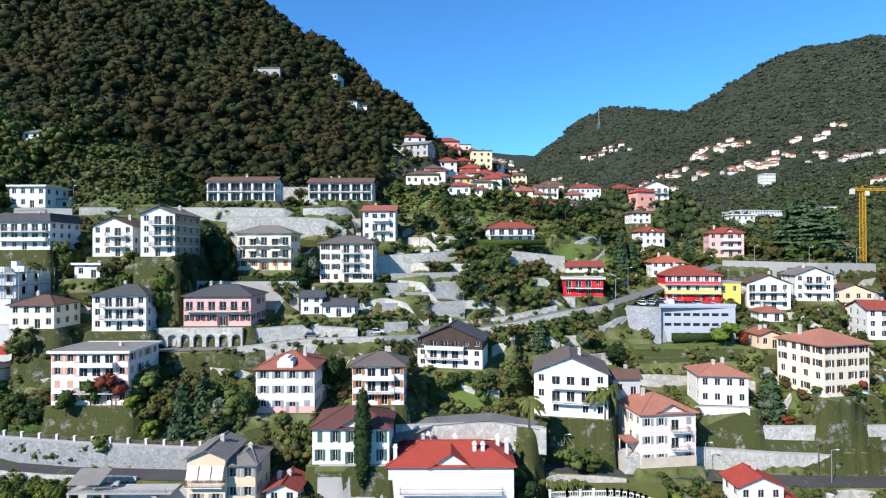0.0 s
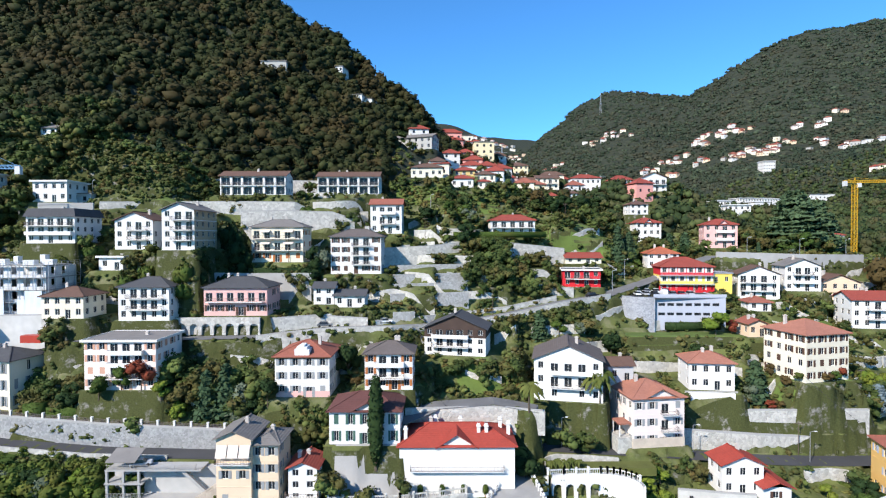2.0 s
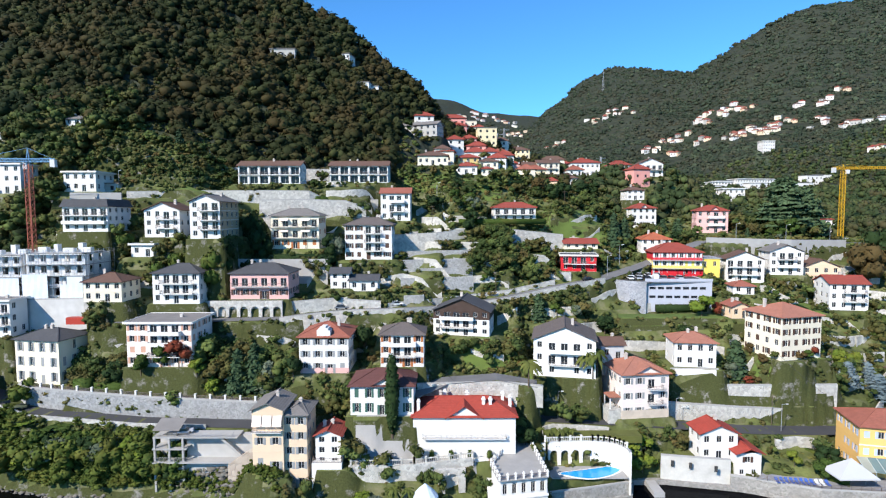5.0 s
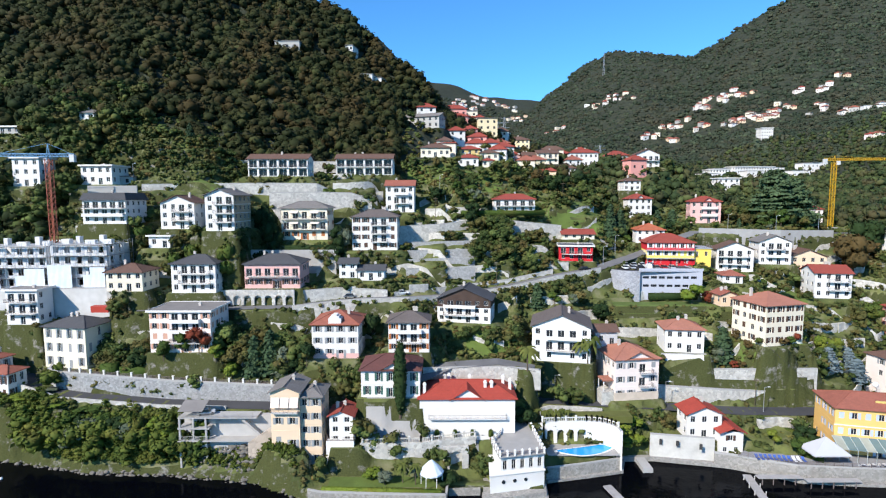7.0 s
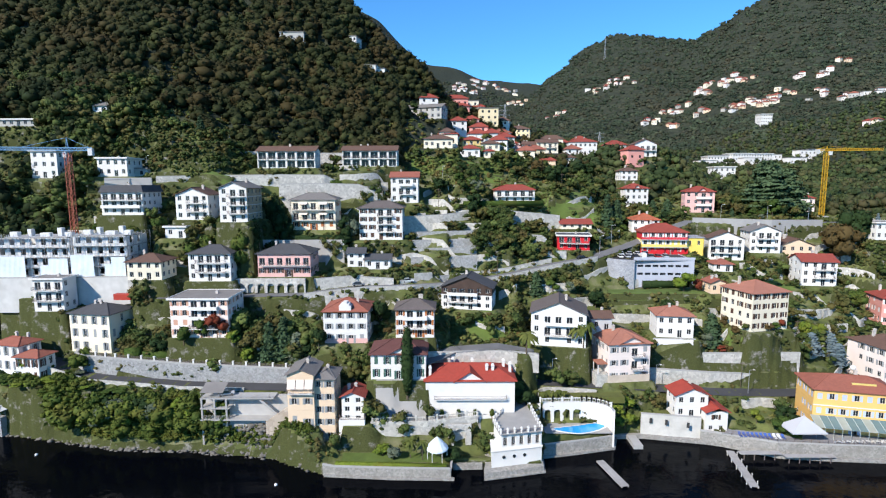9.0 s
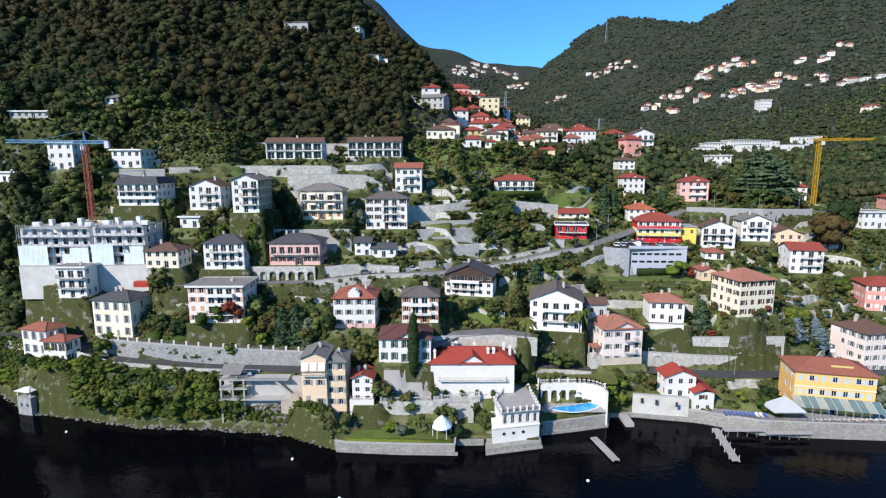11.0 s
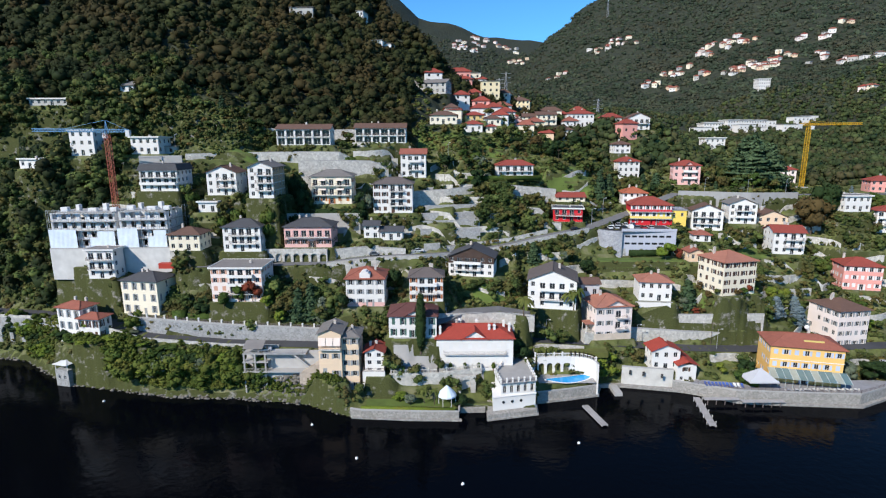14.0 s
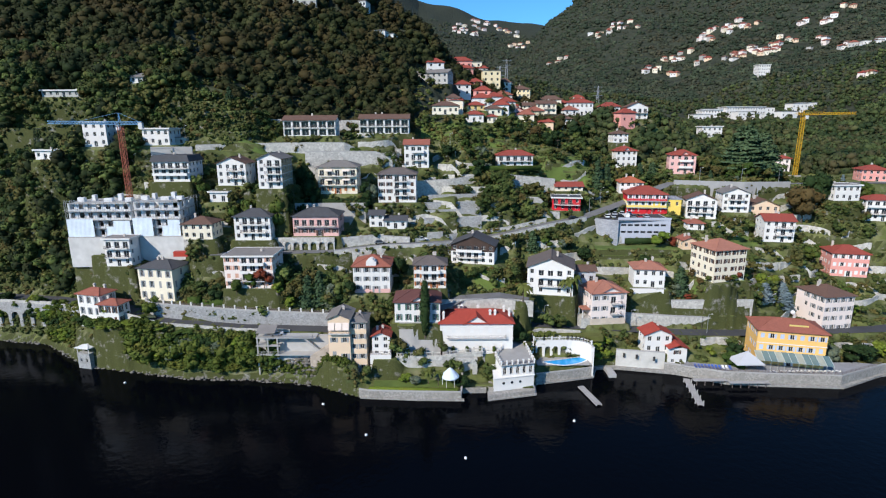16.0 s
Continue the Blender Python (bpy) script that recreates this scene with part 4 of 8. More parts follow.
BARK = surf("bark", (0.11, 0.085, 0.06), 0.95, 0.3, 1.5, 9.0, 0.03)
LEAVES = dict(
    broad=leaf_mat("leaves_broad", (0.022, 0.042, 0.010), (0.060, 0.090, 0.018), (0.16, 0.11, 0.03), 0.25),
    bright=leaf_mat("leaves_bright", (0.060, 0.100, 0.014), (0.14, 0.17, 0.025), (0.20, 0.15, 0.03), 0.35),
    olive=leaf_mat("leaves_olive", (0.05, 0.065, 0.04), (0.12, 0.14, 0.095)),
    red=leaf_mat("leaves_red", (0.10, 0.022, 0.014), (0.17, 0.045, 0.022)),
    dark=leaf_mat("leaves_dark", (0.010, 0.022, 0.008), (0.026, 0.044, 0.014)),
    needle=leaf_mat("needles", (0.020, 0.038, 0.020), (0.050, 0.080, 0.036)),
    cedar=leaf_mat("needles_cedar", (0.034, 0.058, 0.030), (0.085, 0.125, 0.058)),
    blue=leaf_mat("needles_blue", (0.07, 0.10, 0.11), (0.15, 0.19, 0.20)),
    palm=leaf_mat("palm_fronds", (0.035, 0.055, 0.012), (0.11, 0.115, 0.03)),
    russet=leaf_mat("leaves_russet", (0.045, 0.035, 0.014), (0.09, 0.06, 0.022)))
TREES = {}


def trunk_mesh(tall, spread=True):
    bm = bmesh.new()
    cyl(bm, 0, 0, -0.06, tall, 0.022, 0.012, 7)
    if spread:
        for i in range(4):
            a = i * 1.7
            beam(bm, (0, 0, tall * 0.7), (0.16 * math.cos(a), 0.16 * math.sin(a), tall + 0.16), 0.007)
    me = bpy.data.meshes.new("trunk")
    bm.to_mesh(me)
    bm.free()
    me.materials.append(BARK)
    return me


def tree_kind(form, leaf, seed):
    key = (form, leaf, seed)
    if key not in TREES:
        make = dict(broad=crown_broad, conifer=crown_conifer, cypress=crown_cypress, cedar=crown_cedar, palm=crown_palm)[form]
        me = quick_mesh("crown", *make(seed))
        me.polygons.foreach_set("use_smooth", np.ones(len(me.polygons), bool))
        me.materials.append(LEAVES[leaf])
        TREES[key] = (me, trunk_mesh(0.72 if form == "palm" else 0.45, form in ("broad",)))
    return TREES[key]


TREE_WORDS = dict(broad="leafy garden tree with a rounded uneven crown", conifer="dark pointed conifer on the slope", cypress="tall slim dark green cypress",
                  cedar="large spreading cedar with flat tiers", palm="palm tree with drooping fronds")
LEAF_WORDS = dict(broad="green", bright="yellow-green", olive="grey-green", red="red autumn", dark="dark evergreen", needle="dark green", cedar="green", blue="blue-grey", palm="green", russet="brownish autumn")


def tree(form, leaf, x, y, tall, wide, seed=0, z=None):
    crown, trunk = tree_kind(form, leaf, seed % 5)
    zz = float(height(x, y)) if z is None else z
    ob = empty("tree", pose(x, y, zz, 0, 0, (seed * 77) % 360) @ Matrix.Diagonal((wide, wide, tall, 1)), LEAF_WORDS[leaf] + " " + TREE_WORDS[form], "tree", "trees")
    part("trunk", trunk, None, ob)
    part("crown", crown, None, ob)
    return ob


def clear_all(x, y, margin=1.0, front=0.0):
    """True where no house, yard or road is near; front: metres kept open before each house."""
    x, y = np.asarray(x, float), np.asarray(y, float)
    ok = np.ones(x.shape, bool)
    for px, py, pz, hw, hd, yaw, soft in PADS:
        c, s = math.cos(yaw), math.sin(yaw)
        u, v = (x - px) * c + (y - py) * s, -(x - px) * s + (y - py) * c
        ok &= ~((np.abs(u) < hw + margin) & (v > -hd - margin - front) & (v < hd + margin))
    for a, b, c in ROAD_PTS:
        ok &= np.hypot(x - a, y - b) > 3.4 + margin
    return ok


def clear(x, y, margin=1.0, front=0.0):
    return bool(clear_all(np.array([x]), np.array([y]), margin, front)[0])


ROAD_PTS = road_points()
# walls that stay clear of plants: (x, y) at both ends
BARE_WALLS = [((-80, 162), (-38, 168)), ((-112, 163), (-69, 171.5)), ((-69, 171.5), (-28, 180)), ((-64, 147), (-40, 145.5)), ((-158, 161), (-91, 163)), ((96, 181.6), (152, 186)), ((-72, 130.5), (-22, 135.5)),
              ((-20, 136.8), (33, 153.6)), ((54, 118), (102, 121)), ((-17, 155), (3, 156.5)), ((-17, 161), (2, 158)), ((58, 122), (102, 120.6)), ((-10, 110), (21, 109)), ((50, 138), (64, 141))]


def bares_wall(x, y, deep=5.0):
    """True close before one of those walls."""
    return any(a[0] <= x <= b[0] and -deep < y - (a[1] + (b[1] - a[1]) * (x - a[0]) / (b[0] - a[0])) < 0.8 for a, b in BARE_WALLS)


# trees that stand out
for i, (form, leaf, x, y, tall, wide) in enumerate((
    ("cypress", "dark", -15.2, 99.5, 18.5, 17), ("broad", "red", -70.5, 113, 7.5, 7.5), ("palm", "palm", 14.5, 108.5, 8, 10), ("palm", "palm", 17.5, 109.5, 8.5, 10),
    ("palm", "palm", 33.5, 116.5, 9, 9), ("palm", "palm", 36.5, 117, 9.5, 9), ("palm", "palm", 35, 115.5, 8, 9), ("cedar", "cedar", 140, 206, 25, 30), ("cedar", "cedar", 150, 208, 25, 28),
    ("cedar", "cedar", 143, 214, 24, 26), ("broad", "dark", -30, 124, 11, 9), ("broad", "dark", -25, 123, 10, 8), ("conifer", "needle", -56, 114, 12, 13), ("conifer", "needle", -52, 115, 13, 14),
    ("conifer", "olive", -48, 114, 9, 14), ("broad", "dark", -45, 113, 6, 6), ("broad", "dark", -41, 111, 6.5, 6.5), ("broad", "bright", -62, 113, 5, 5), ("broad", "bright", -66, 113, 5, 5),
    ("broad", "russet", 150, 172, 19, 17), ("broad", "dark", 157, 175, 18, 14), ("conifer", "blue", 122, 136, 9, 14), ("conifer", "blue", 110, 128, 7, 14), ("conifer", "blue", 118, 127, 7, 14),
    ("broad", "bright", 112, 134, 6.5, 6), ("broad", "bright", 117, 135, 6.5, 6), ("broad", "bright", 76, 143, 7, 8), ("broad", "red", 81, 144, 4.5, 5), ("broad", "dark", 68, 137, 5.5, 7),
    ("broad", "dark", 45, 139, 7, 8), ("conifer", "needle", 61, 182, 14, 13), ("conifer", "needle", 66, 185, 12, 13),
    ("broad", "dark", 41, 200, 8, 9), ("broad", "dark", 46, 203, 9, 10), ("broad", "russet", 36, 206, 8, 9), ("broad", "dark", 64, 243, 9, 11), ("broad", "dark", 71, 247, 8, 10), ("broad", "olive", 7, 181, 7, 9),
    ("broad", "dark", -7, 180, 7, 10), ("broad", "broad", 6, 182, 6, 8), ("broad", "dark", -86, 139, 9, 9), ("broad", "dark", -64, 143, 11, 9),
    ("broad", "dark", -62, 148, 11, 9), ("broad", "olive", -37, 152, 8, 5), ("broad", "dark", 16, 104.5, 6, 7), ("broad", "broad", -80, 112.6, 6, 6), ("broad", "dark", -87, 114, 7, 7), ("broad", "broad", -75, 113, 6, 6),
    ("broad", "dark", -25.5, 98.8, 4.5, 5), ("broad", "dark", -4.0, 89.2, 4.2, 6.5), ("palm", "palm", -14, 90, 6, 6), ("palm", "palm", -11, 89, 6.5, 6), ("broad", "olive", -18, 89, 3.5, 5), ("broad", "bright", -21, 91, 3, 6),
    ("broad", "broad", 84, 99.5, 5.5, 6), ("broad", "dark", 87, 103, 6, 6), ("broad", "bright", 79, 102.5, 4, 4), ("broad", "red", 70, 105, 4.5, 6), ("broad", "dark", 127, 103, 7, 11), ("broad", "dark", 133, 106, 7, 10))):
    tree(form, leaf, x, y, tall, wide, i)

for i in range(9):
    tree("broad", ("red", "russet", "russet", "broad")[i % 4], 79 + i * 2.3, 122.4 + (i % 3) * 0.7, 2.6 + (i % 3) * 0.5, 3.4, i + 3)

for i, (leaf, x, y, tall, wide, z) in enumerate((("broad", -83, 140.6, 13, 9, 42), ("bright", -76.5, 140.4, 12, 9, 43), ("broad", -70.5, 134.2, 15, 9, 41), ("dark", -68.3, 138, 15, 9, 43), ("broad", -90, 140.5, 11, 9, 42), ("dark", -62.5, 151.5, 15, 9, 50),
                                               ("dark", -61, 147.5, 12, 8, 49), ("dark", -65, 151, 16, 8, 51), ("dark", -40.5, 151.5, 9, 6, 50), ("olive", -38.5, 152, 9, 6, 50), ("dark", -98, 137, 9, 8, 41), ("broad", -103, 147, 10, 9, 50), ("broad", -110, 141.5, 11, 9, 46))):
    tree("broad", leaf, x, y, tall, wide, i, z)

# the wooded shore
def under_road(x, y, t):
    """Trees on the lake bank stay below the road behind them."""
    return max(1.5, min(t, 14.8 - float(height(x, y)))) if -128 < x < -40 and y < 109.5 else t


rng = random.Random(5)
for i in range(40):
    x = rng.uniform(-123, -62)
    y = float(shore(x)) + rng.uniform(0.8, 5.5)
    tree("broad", rng.choice(("broad", "bright", "bright", "broad", "olive", "dark")), x, y, under_road(x, y, rng.uniform(6, 8.5)), rng.uniform(6, 8.5), i, max(0.2, float(height(x, y)) - 0.6))
for i in range(34):
    x = rng.uniform(-182, -129)
    y = float(shore(x)) + rng.uniform(1.2, 4.2)
    tree("broad", rng.choice(("broad", "bright", "dark", "broad")), x, y, rng.uniform(3.5, 5.5), rng.uniform(4.5, 6.5), i)

# gardens
cand = np.array([(rng.uniform(-165, 190), rng.uniform(95, 262)) for i in range(4300)])
ok_small, ok_big = clear_all(cand[:, 0], cand[:, 1], 0.8, 2.0), clear_all(cand[:, 0], cand[:, 1], 1.8, 8.0)
made, more_trees = 0, []
for i, (x, y) in enumerate(cand):
    d = y - float(shore(x))
    small = rng.random() < 0.62
    if d < 9 or not (ok_small if small else ok_big)[i] or y > 188 and x < 0:
        continue
    if 195 < y < 300 and -25 < x < 112 and rng.random() < 0.75:
        continue
    thick = math.sin(x * 0.09 + 1) + math.sin(y * 0.13 + x * 0.05) + (0.3 if x > 20 and y > 170 else 0)
    if thick < rng.uniform(-2.0, 0.9):
        continue
    leaf = rng.choice(("broad", "broad", "dark", "dark", "bright", "olive", "broad", "russet"))
    t = under_road(x, y, rng.uniform(2.2, 4.4) if small else rng.uniform(4.5, 8))
    if -71 < x < -44 and y < 104 or bares_wall(x, y, 6.0):
        continue
    if made < 105 and rng.random() < 0.5:
        if rng.random() < 0.15:
            tree("conifer", rng.choice(("needle", "needle", "blue")) if small else "needle", x, y, t * 1.5, t * 1.9, i)
        else:
            tree("broad", leaf, x, y, t, t * rng.uniform(0.9, 1.3), i)
        made += 1
    else:
        more_trees.append((x, y, float(height(x, y)) - 0.1 * t, t * rng.uniform(0.9, 1.3), t, rng.uniform(0, 6.28), rng.randrange(5)))
# trees on the banks before the houses, no taller than the bank
for key, x, y, z, w, d, *rest in HOUSES:
    c, s = math.cos(radians(rest[5])), math.sin(radians(rest[5]))
    for i in range(int(w / 1.5)):
        u, v = rng.uniform(-w / 2 - 2, w / 2 + 2), -d / 2 - rng.uniform(2.2, 6.5)
        tx, ty = x + u * c - v * s, y + u * s + v * c
        if ty - float(shore(tx)) < 3 or ty > 260 or bares_wall(tx, ty) or not clear(tx, ty, 0.2):
            continue
        drop = z - float(height(tx, ty))
        t = under_road(tx, ty, min(7.5, drop * rng.uniform(0.7, 1.0) + 0.9))
        if t > 1.6:
            more_trees.append((tx, ty, float(height(tx, ty)) - 0.12 * t, t * rng.uniform(0.7, 1.1) + 0.6, t, rng.uniform(0, 6.28), rng.randrange(5)))
# thicket in the middle of the slope, dark woods at the edge of the village
for n, x0, x1, y0, y1, t0, t1 in ((110, 5, 34, 151, 169, 4, 7), (330, -230, -146, 124, 164, 7, 12), (760, -275, -132, 156, 206, 6, 11), (170, -206, -152, 168, 187, 7, 12), (120, -132, -70, 172, 190, 3, 6), (60, -112, -92, 140, 148, 4, 7), (60, -138, -112, 117, 128, 3, 6), (40, -150, -136, 124, 134, 3, 6), (40, 60, 100, 188, 200, 4, 8), (130, -22, 78, 199, 242, 3, 8), (60, 120, 166, 196, 226, 5, 9), (70, -66, -40, 112, 119, 5, 9), (40, -100, -86, 112, 118, 3, 6), (60, 100, 150, 128, 148, 3, 6)):
    for i in range(n):
        x, y, t = rng.uniform(x0, x1), rng.uniform(y0, y1), rng.uniform(t0, t1)
        if clear(x, y, 0.6, 2.5) and y - float(shore(x)) > 8:
            more_trees.append((x, y, float(height(x, y)) - 0.1 * t, t * rng.uniform(0.9, 1.25), t, rng.uniform(0, 6.28), rng.randrange(5)))


def scatter(name, templates, places, mat, label, category):
    """Many plants joined into one: places (n, 7): x, y, z, wide, tall, turn, which."""
    vs, fs, o = [], [], 0
    for k, (tv, tf) in enumerate(templates):
        p = places[places[:, 6] == k]
        if not len(p):
            continue
        c, s = np.cos(p[:, 5])[:, None], np.sin(p[:, 5])[:, None]
        x = (tv[None, :, 0] * c - tv[None, :, 1] * s) * p[:, 3:4] + p[:, 0:1]
        y = (tv[None, :, 0] * s + tv[None, :, 1] * c) * p[:, 3:4] + p[:, 1:2]
        z = tv[None, :, 2] * p[:, 4:5] + p[:, 2:3]
        vs.append(np.stack([x, y, z], -1).reshape(-1, 3))
        fs.append((tf[None] + (np.arange(len(p)) * len(tv))[:, None, None]).reshape(-1, 3) + o)
        o += len(p) * len(tv)
    me = quick_mesh(name, np.concatenate(vs), np.concatenate(fs))
    me.polygons.foreach_set("use_smooth", np.ones(len(me.polygons), bool))
    return tagged(part(name, me, mat), label, category, kind="stuff")


scatter("tree_groups", [crown_broad(i, 5, 28, ICO0) for i in range(5)], np.array(more_trees), leaf_mat("leaves_groups", (0.024, 0.040, 0.012), (0.078, 0.100, 0.028), (0.14, 0.09, 0.034), 0.4, 0.07, 0.45, 0.2),
        "groups of dark and bright green trees between the houses", "trees")


# dry-stone walls along the steps of the terraces
nr = np.random.RandomState(11)
TERRACES, wall_count = np.zeros((0, 2)), 0
starts = np.stack([nr.uniform(-150, 172, 2600), nr.uniform(98, 188, 2600)], 1)
starts = starts[~((starts[:, 0] < -66) & (starts[:, 1] > 156))]
starts = starts[clear_all(starts[:, 0], starts[:, 1], 0.6) & (starts[:, 1] - shore(starts[:, 0]) > 11)]
for x0, y0 in starts:
    if wall_count >= 140 or len(TERRACES) and np.min(np.hypot(TERRACES[:, 0] - x0, (TERRACES[:, 1] - y0) * 1.5)) < 5.0:
        continue
    line, y = [], y0
    for i in range(int(nr.uniform(7, 20))):
        x = x0 + i * 1.5
        ys = y + np.linspace(-1.5, 1.5, 7)
        g = np.diff(height(np.full(7, x), ys)) / 0.5
        k = int(np.argmax(g))
        if g[k] < 1.1:
            break
        y = float(ys[k]) + 0.25
        lo, hi = float(height(x, y - 1.7)), float(height(x, y + 1.3))
        line.append((x, y - 0.55, lo - 0.6, min(hi + 0.25, lo + 3.4)))
    if len(line) < 5:
        continue
    a = np.array(line)
    a = a[:np.argmin(np.append(clear_all(a[:, 0], a[:, 1], 0.3), False))]
    if len(a) < 5:
        continue
    a[1:-1, 1:] = (a[:-2, 1:] + a[1:-1, 1:] + a[2:, 1:]) / 3
    TERRACES = np.concatenate([TERRACES, a[:, :2]])
    bm, rows = bmesh.new(), []
    for x, y, lo, hi in a:
        rows.append([bm.verts.new(c) for c in ((x, y, lo), (x, y + 0.12, hi), (x, y + 0.55, hi), (x, y + 0.55, lo))])
    for p, q in zip(rows, rows[1:]):
        for i in range(4):
            bm.faces.new((p[i], p[(i + 1) % 4], q[(i + 1) % 4], q[i]))
    bm.faces.new(rows[0][::-1])
    bm.faces.new(rows[-1])
    bmesh.ops.recalc_face_normals(bm, faces=bm.faces)
    tagged(part("terrace_wall", bm, stone_mat("pale_masonry", (0.57, 0.55, 0.50), 1.5, 0.14)), "low pale dry-stone wall of a garden terrace", "wall", "terrace walls")
    wall_count += 1


# low shrubs and ground cover on the terraces
shrubs = []
cand = np.stack([nr.uniform(-178, 188, 20000), nr.uniform(88, 238, 20000)], 1)
keep = clear_all(cand[:, 0], cand[:, 1], 0.2, 0.4) & (cand[:, 1] - shore(cand[:, 0]) > 2.5)
for x, y in cand[keep]:
    if bares_wall(x, y) or math.sin(x * 0.17 + y * 0.11) + math.sin(y * 0.23 - x * 0.04) < nr.uniform(-1.7, 1.7):
        continue
    if np.min(np.hypot(TERRACES[:, 0] - x, TERRACES[:, 1] - 0.6 - y)) < 1.7:
        continue
    t = nr.uniform(0.6, 2.4)
    shrubs.append((x, y, float(height(x, y)) - 0.15 * t - 0.2, t * nr.uniform(1.2, 2.4), t, nr.uniform(0, 6.28), nr.randint(4)))

# plants that cover the steep banks
cover = []
cand = np.stack([nr.uniform(-200, 175, 70000), nr.uniform(84, 205, 70000)], 1)
sx, sy = cand[:, 0], cand[:, 1]
slope = np.hypot(height(sx + 0.8, sy) - height(sx - 0.8, sy), height(sx, sy + 0.8) - height(sx, sy - 0.8)) / 1.6
keep = (slope > 0.85) & (nr.uniform(0, 1, len(sx)) < np.clip((slope - 0.6) * 0.45, 0, 0.9)) & (sy - shore(sx) > 1.0) & clear_all(sx, sy, -0.4) & ~((sx > -36) & (sx < 140) & (sy < 104))
for x, y in cand[keep][:12000]:
    if bares_wall(x, y, 1.6) or np.min(np.hypot(TERRACES[:, 0] - x, TERRACES[:, 1] - y)) < 1.3:
        continue
    t = nr.uniform(0.8, 2.3)
    cover.append((x, y - 0.2, float(height(x, y)) - 0.4 * t, t * nr.uniform(1.0, 1.9), t, nr.uniform(0, 6.28), nr.randint(4)))


bank = []
for i in range(190):
    x = nr.uniform(-124, -58)
    y = float(shore(x)) + nr.uniform(0.6, 9.0)
    t = under_road(x, y, nr.uniform(5.5, 9.5)) + 0.8
    if clear(x, y, -0.6) and not (-71 < x < -44 and y > 95.5):
        bank.append((x, y, max(0.1, float(height(x, y)) - 0.6), t * nr.uniform(0.9, 1.3), t, nr.uniform(0, 6.28), nr.randint(5)))
for i in range(330):
    x = nr.uniform(-158, -66)
    y = float(shore(x)) + nr.uniform(0.7, 3.4 if x > -124 else 8.0)
    if x < -126 and (not clear(x, y, 0.3) or abs(x + 131) < 3.6 and y < 110.5):
        continue
    t = nr.uniform(2.4, 4.2)
    bank.append((x, y, max(0.0, float(height(x, y)) - 0.9), t * nr.uniform(1.1, 1.6), t, nr.uniform(0, 6.28), nr.randint(5)))
for i in range(120):
    x = nr.uniform(-64, -39)
    y = float(shore(x)) + nr.uniform(1.0, 4.5)
    bank.append((x, y, float(height(x, y)) - 0.3, nr.uniform(1.5, 3), nr.uniform(1.2, 2.6), nr.uniform(0, 6.28), nr.randint(5)))
scatter("bank_trees", [crown_broad(i + 7, 7, 34, ICO0) for i in range(5)], np.array(bank), leaf_mat("leaves_bank", (0.030, 0.048, 0.010), (0.095, 0.115, 0.022), (0.15, 0.12, 0.03), 0.45, 0.10),
        "green and yellowing trees on the wooded lake bank", "trees")


def shrub_form(seed, lumps=2, wide=0.25):
    rng = np.random.RandomState(seed + 50)
    out = []
    for i in range(lumps):
        out += lump(np.array([rng.uniform(-wide, wide), rng.uniform(-wide, wide), 0.45]), np.array([0.33, 0.33, 0.42]) * rng.uniform(0.7, 1.1), 9, 0.14, rng, ICO0)
    return gather(out)


scatter("bank_shrubs", [shrub_form(i + 9, 1, 0.0) for i in range(4)], np.array(cover), leaf_mat("leaves_cover", (0.026, 0.040, 0.012), (0.084, 0.100, 0.030), (0.13, 0.085, 0.035), 0.45, 0.11, 0.45, 0.3),
        "dense shrubs and ivy hanging over steep banks", "shrubs")


scatter("shrubs", [shrub_form(i) for i in range(4)], np.array(shrubs), leaf_mat("leaves_shrub", (0.034, 0.050, 0.016), (0.112, 0.126, 0.036), (0.15, 0.08, 0.03), 0.45, 0.14, 0.45, 0.3),
        "low green and brownish shrubs on the terraces", "shrubs")


# woods on the mountains
def wood_form(seed, leaves, lumps, core, size=0.08):
    rng = np.random.RandomState(seed + 80)
    out = []
    for i in range(lumps):
        a, h = rng.uniform(0, 6.283), i / max(1, lumps - 1)
        c = np.array([0.22 * math.cos(a) * (1 - 0.6 * h), 0.22 * math.sin(a) * (1 - 0.6 * h), 0.32 + 0.36 * h])
        out += lump(c, np.array([0.36, 0.36, 0.30]) * rng.uniform(0.75, 1.15) * (1 - 0.25 * h), leaves, size, rng, core, 0.3)
    return gather(out)


woods = []
cand = np.stack([nr.uniform(-420, 75, 12500), nr.uniform(188, 350, 12500)], 1)
for x, y in cand[clear_all(cand[:, 0], cand[:, 1], 1.5, 6.0)]:
    top = 300 + max(0, -(x + 59)) * 0.45
    if y > top + 14 or x > 20 and y < 262 or (x > -25 and y < 262) or (x > -130 and y < 196):
        continue
    if len(woods) > 5200:
        break
    t = nr.uniform(6.0, 11.5)
    woods.append((x, y, float(height(x, y)) - 1.2, t * nr.uniform(0.85, 1.25), t, nr.uniform(0, 6.28), nr.randint(6)))
scatter("forest", [wood_form(i, 16, 3, ICO0, 0.07) for i in range(6)], np.array(woods), leaf_mat("forest_leaves", (0.017, 0.022, 0.008), (0.036, 0.041, 0.014), (0.058, 0.039, 0.016), 0.55, 0.022, 0.25, 0.13),
        "dense mixed autumn forest on the mountain side", "forest")
dark = []
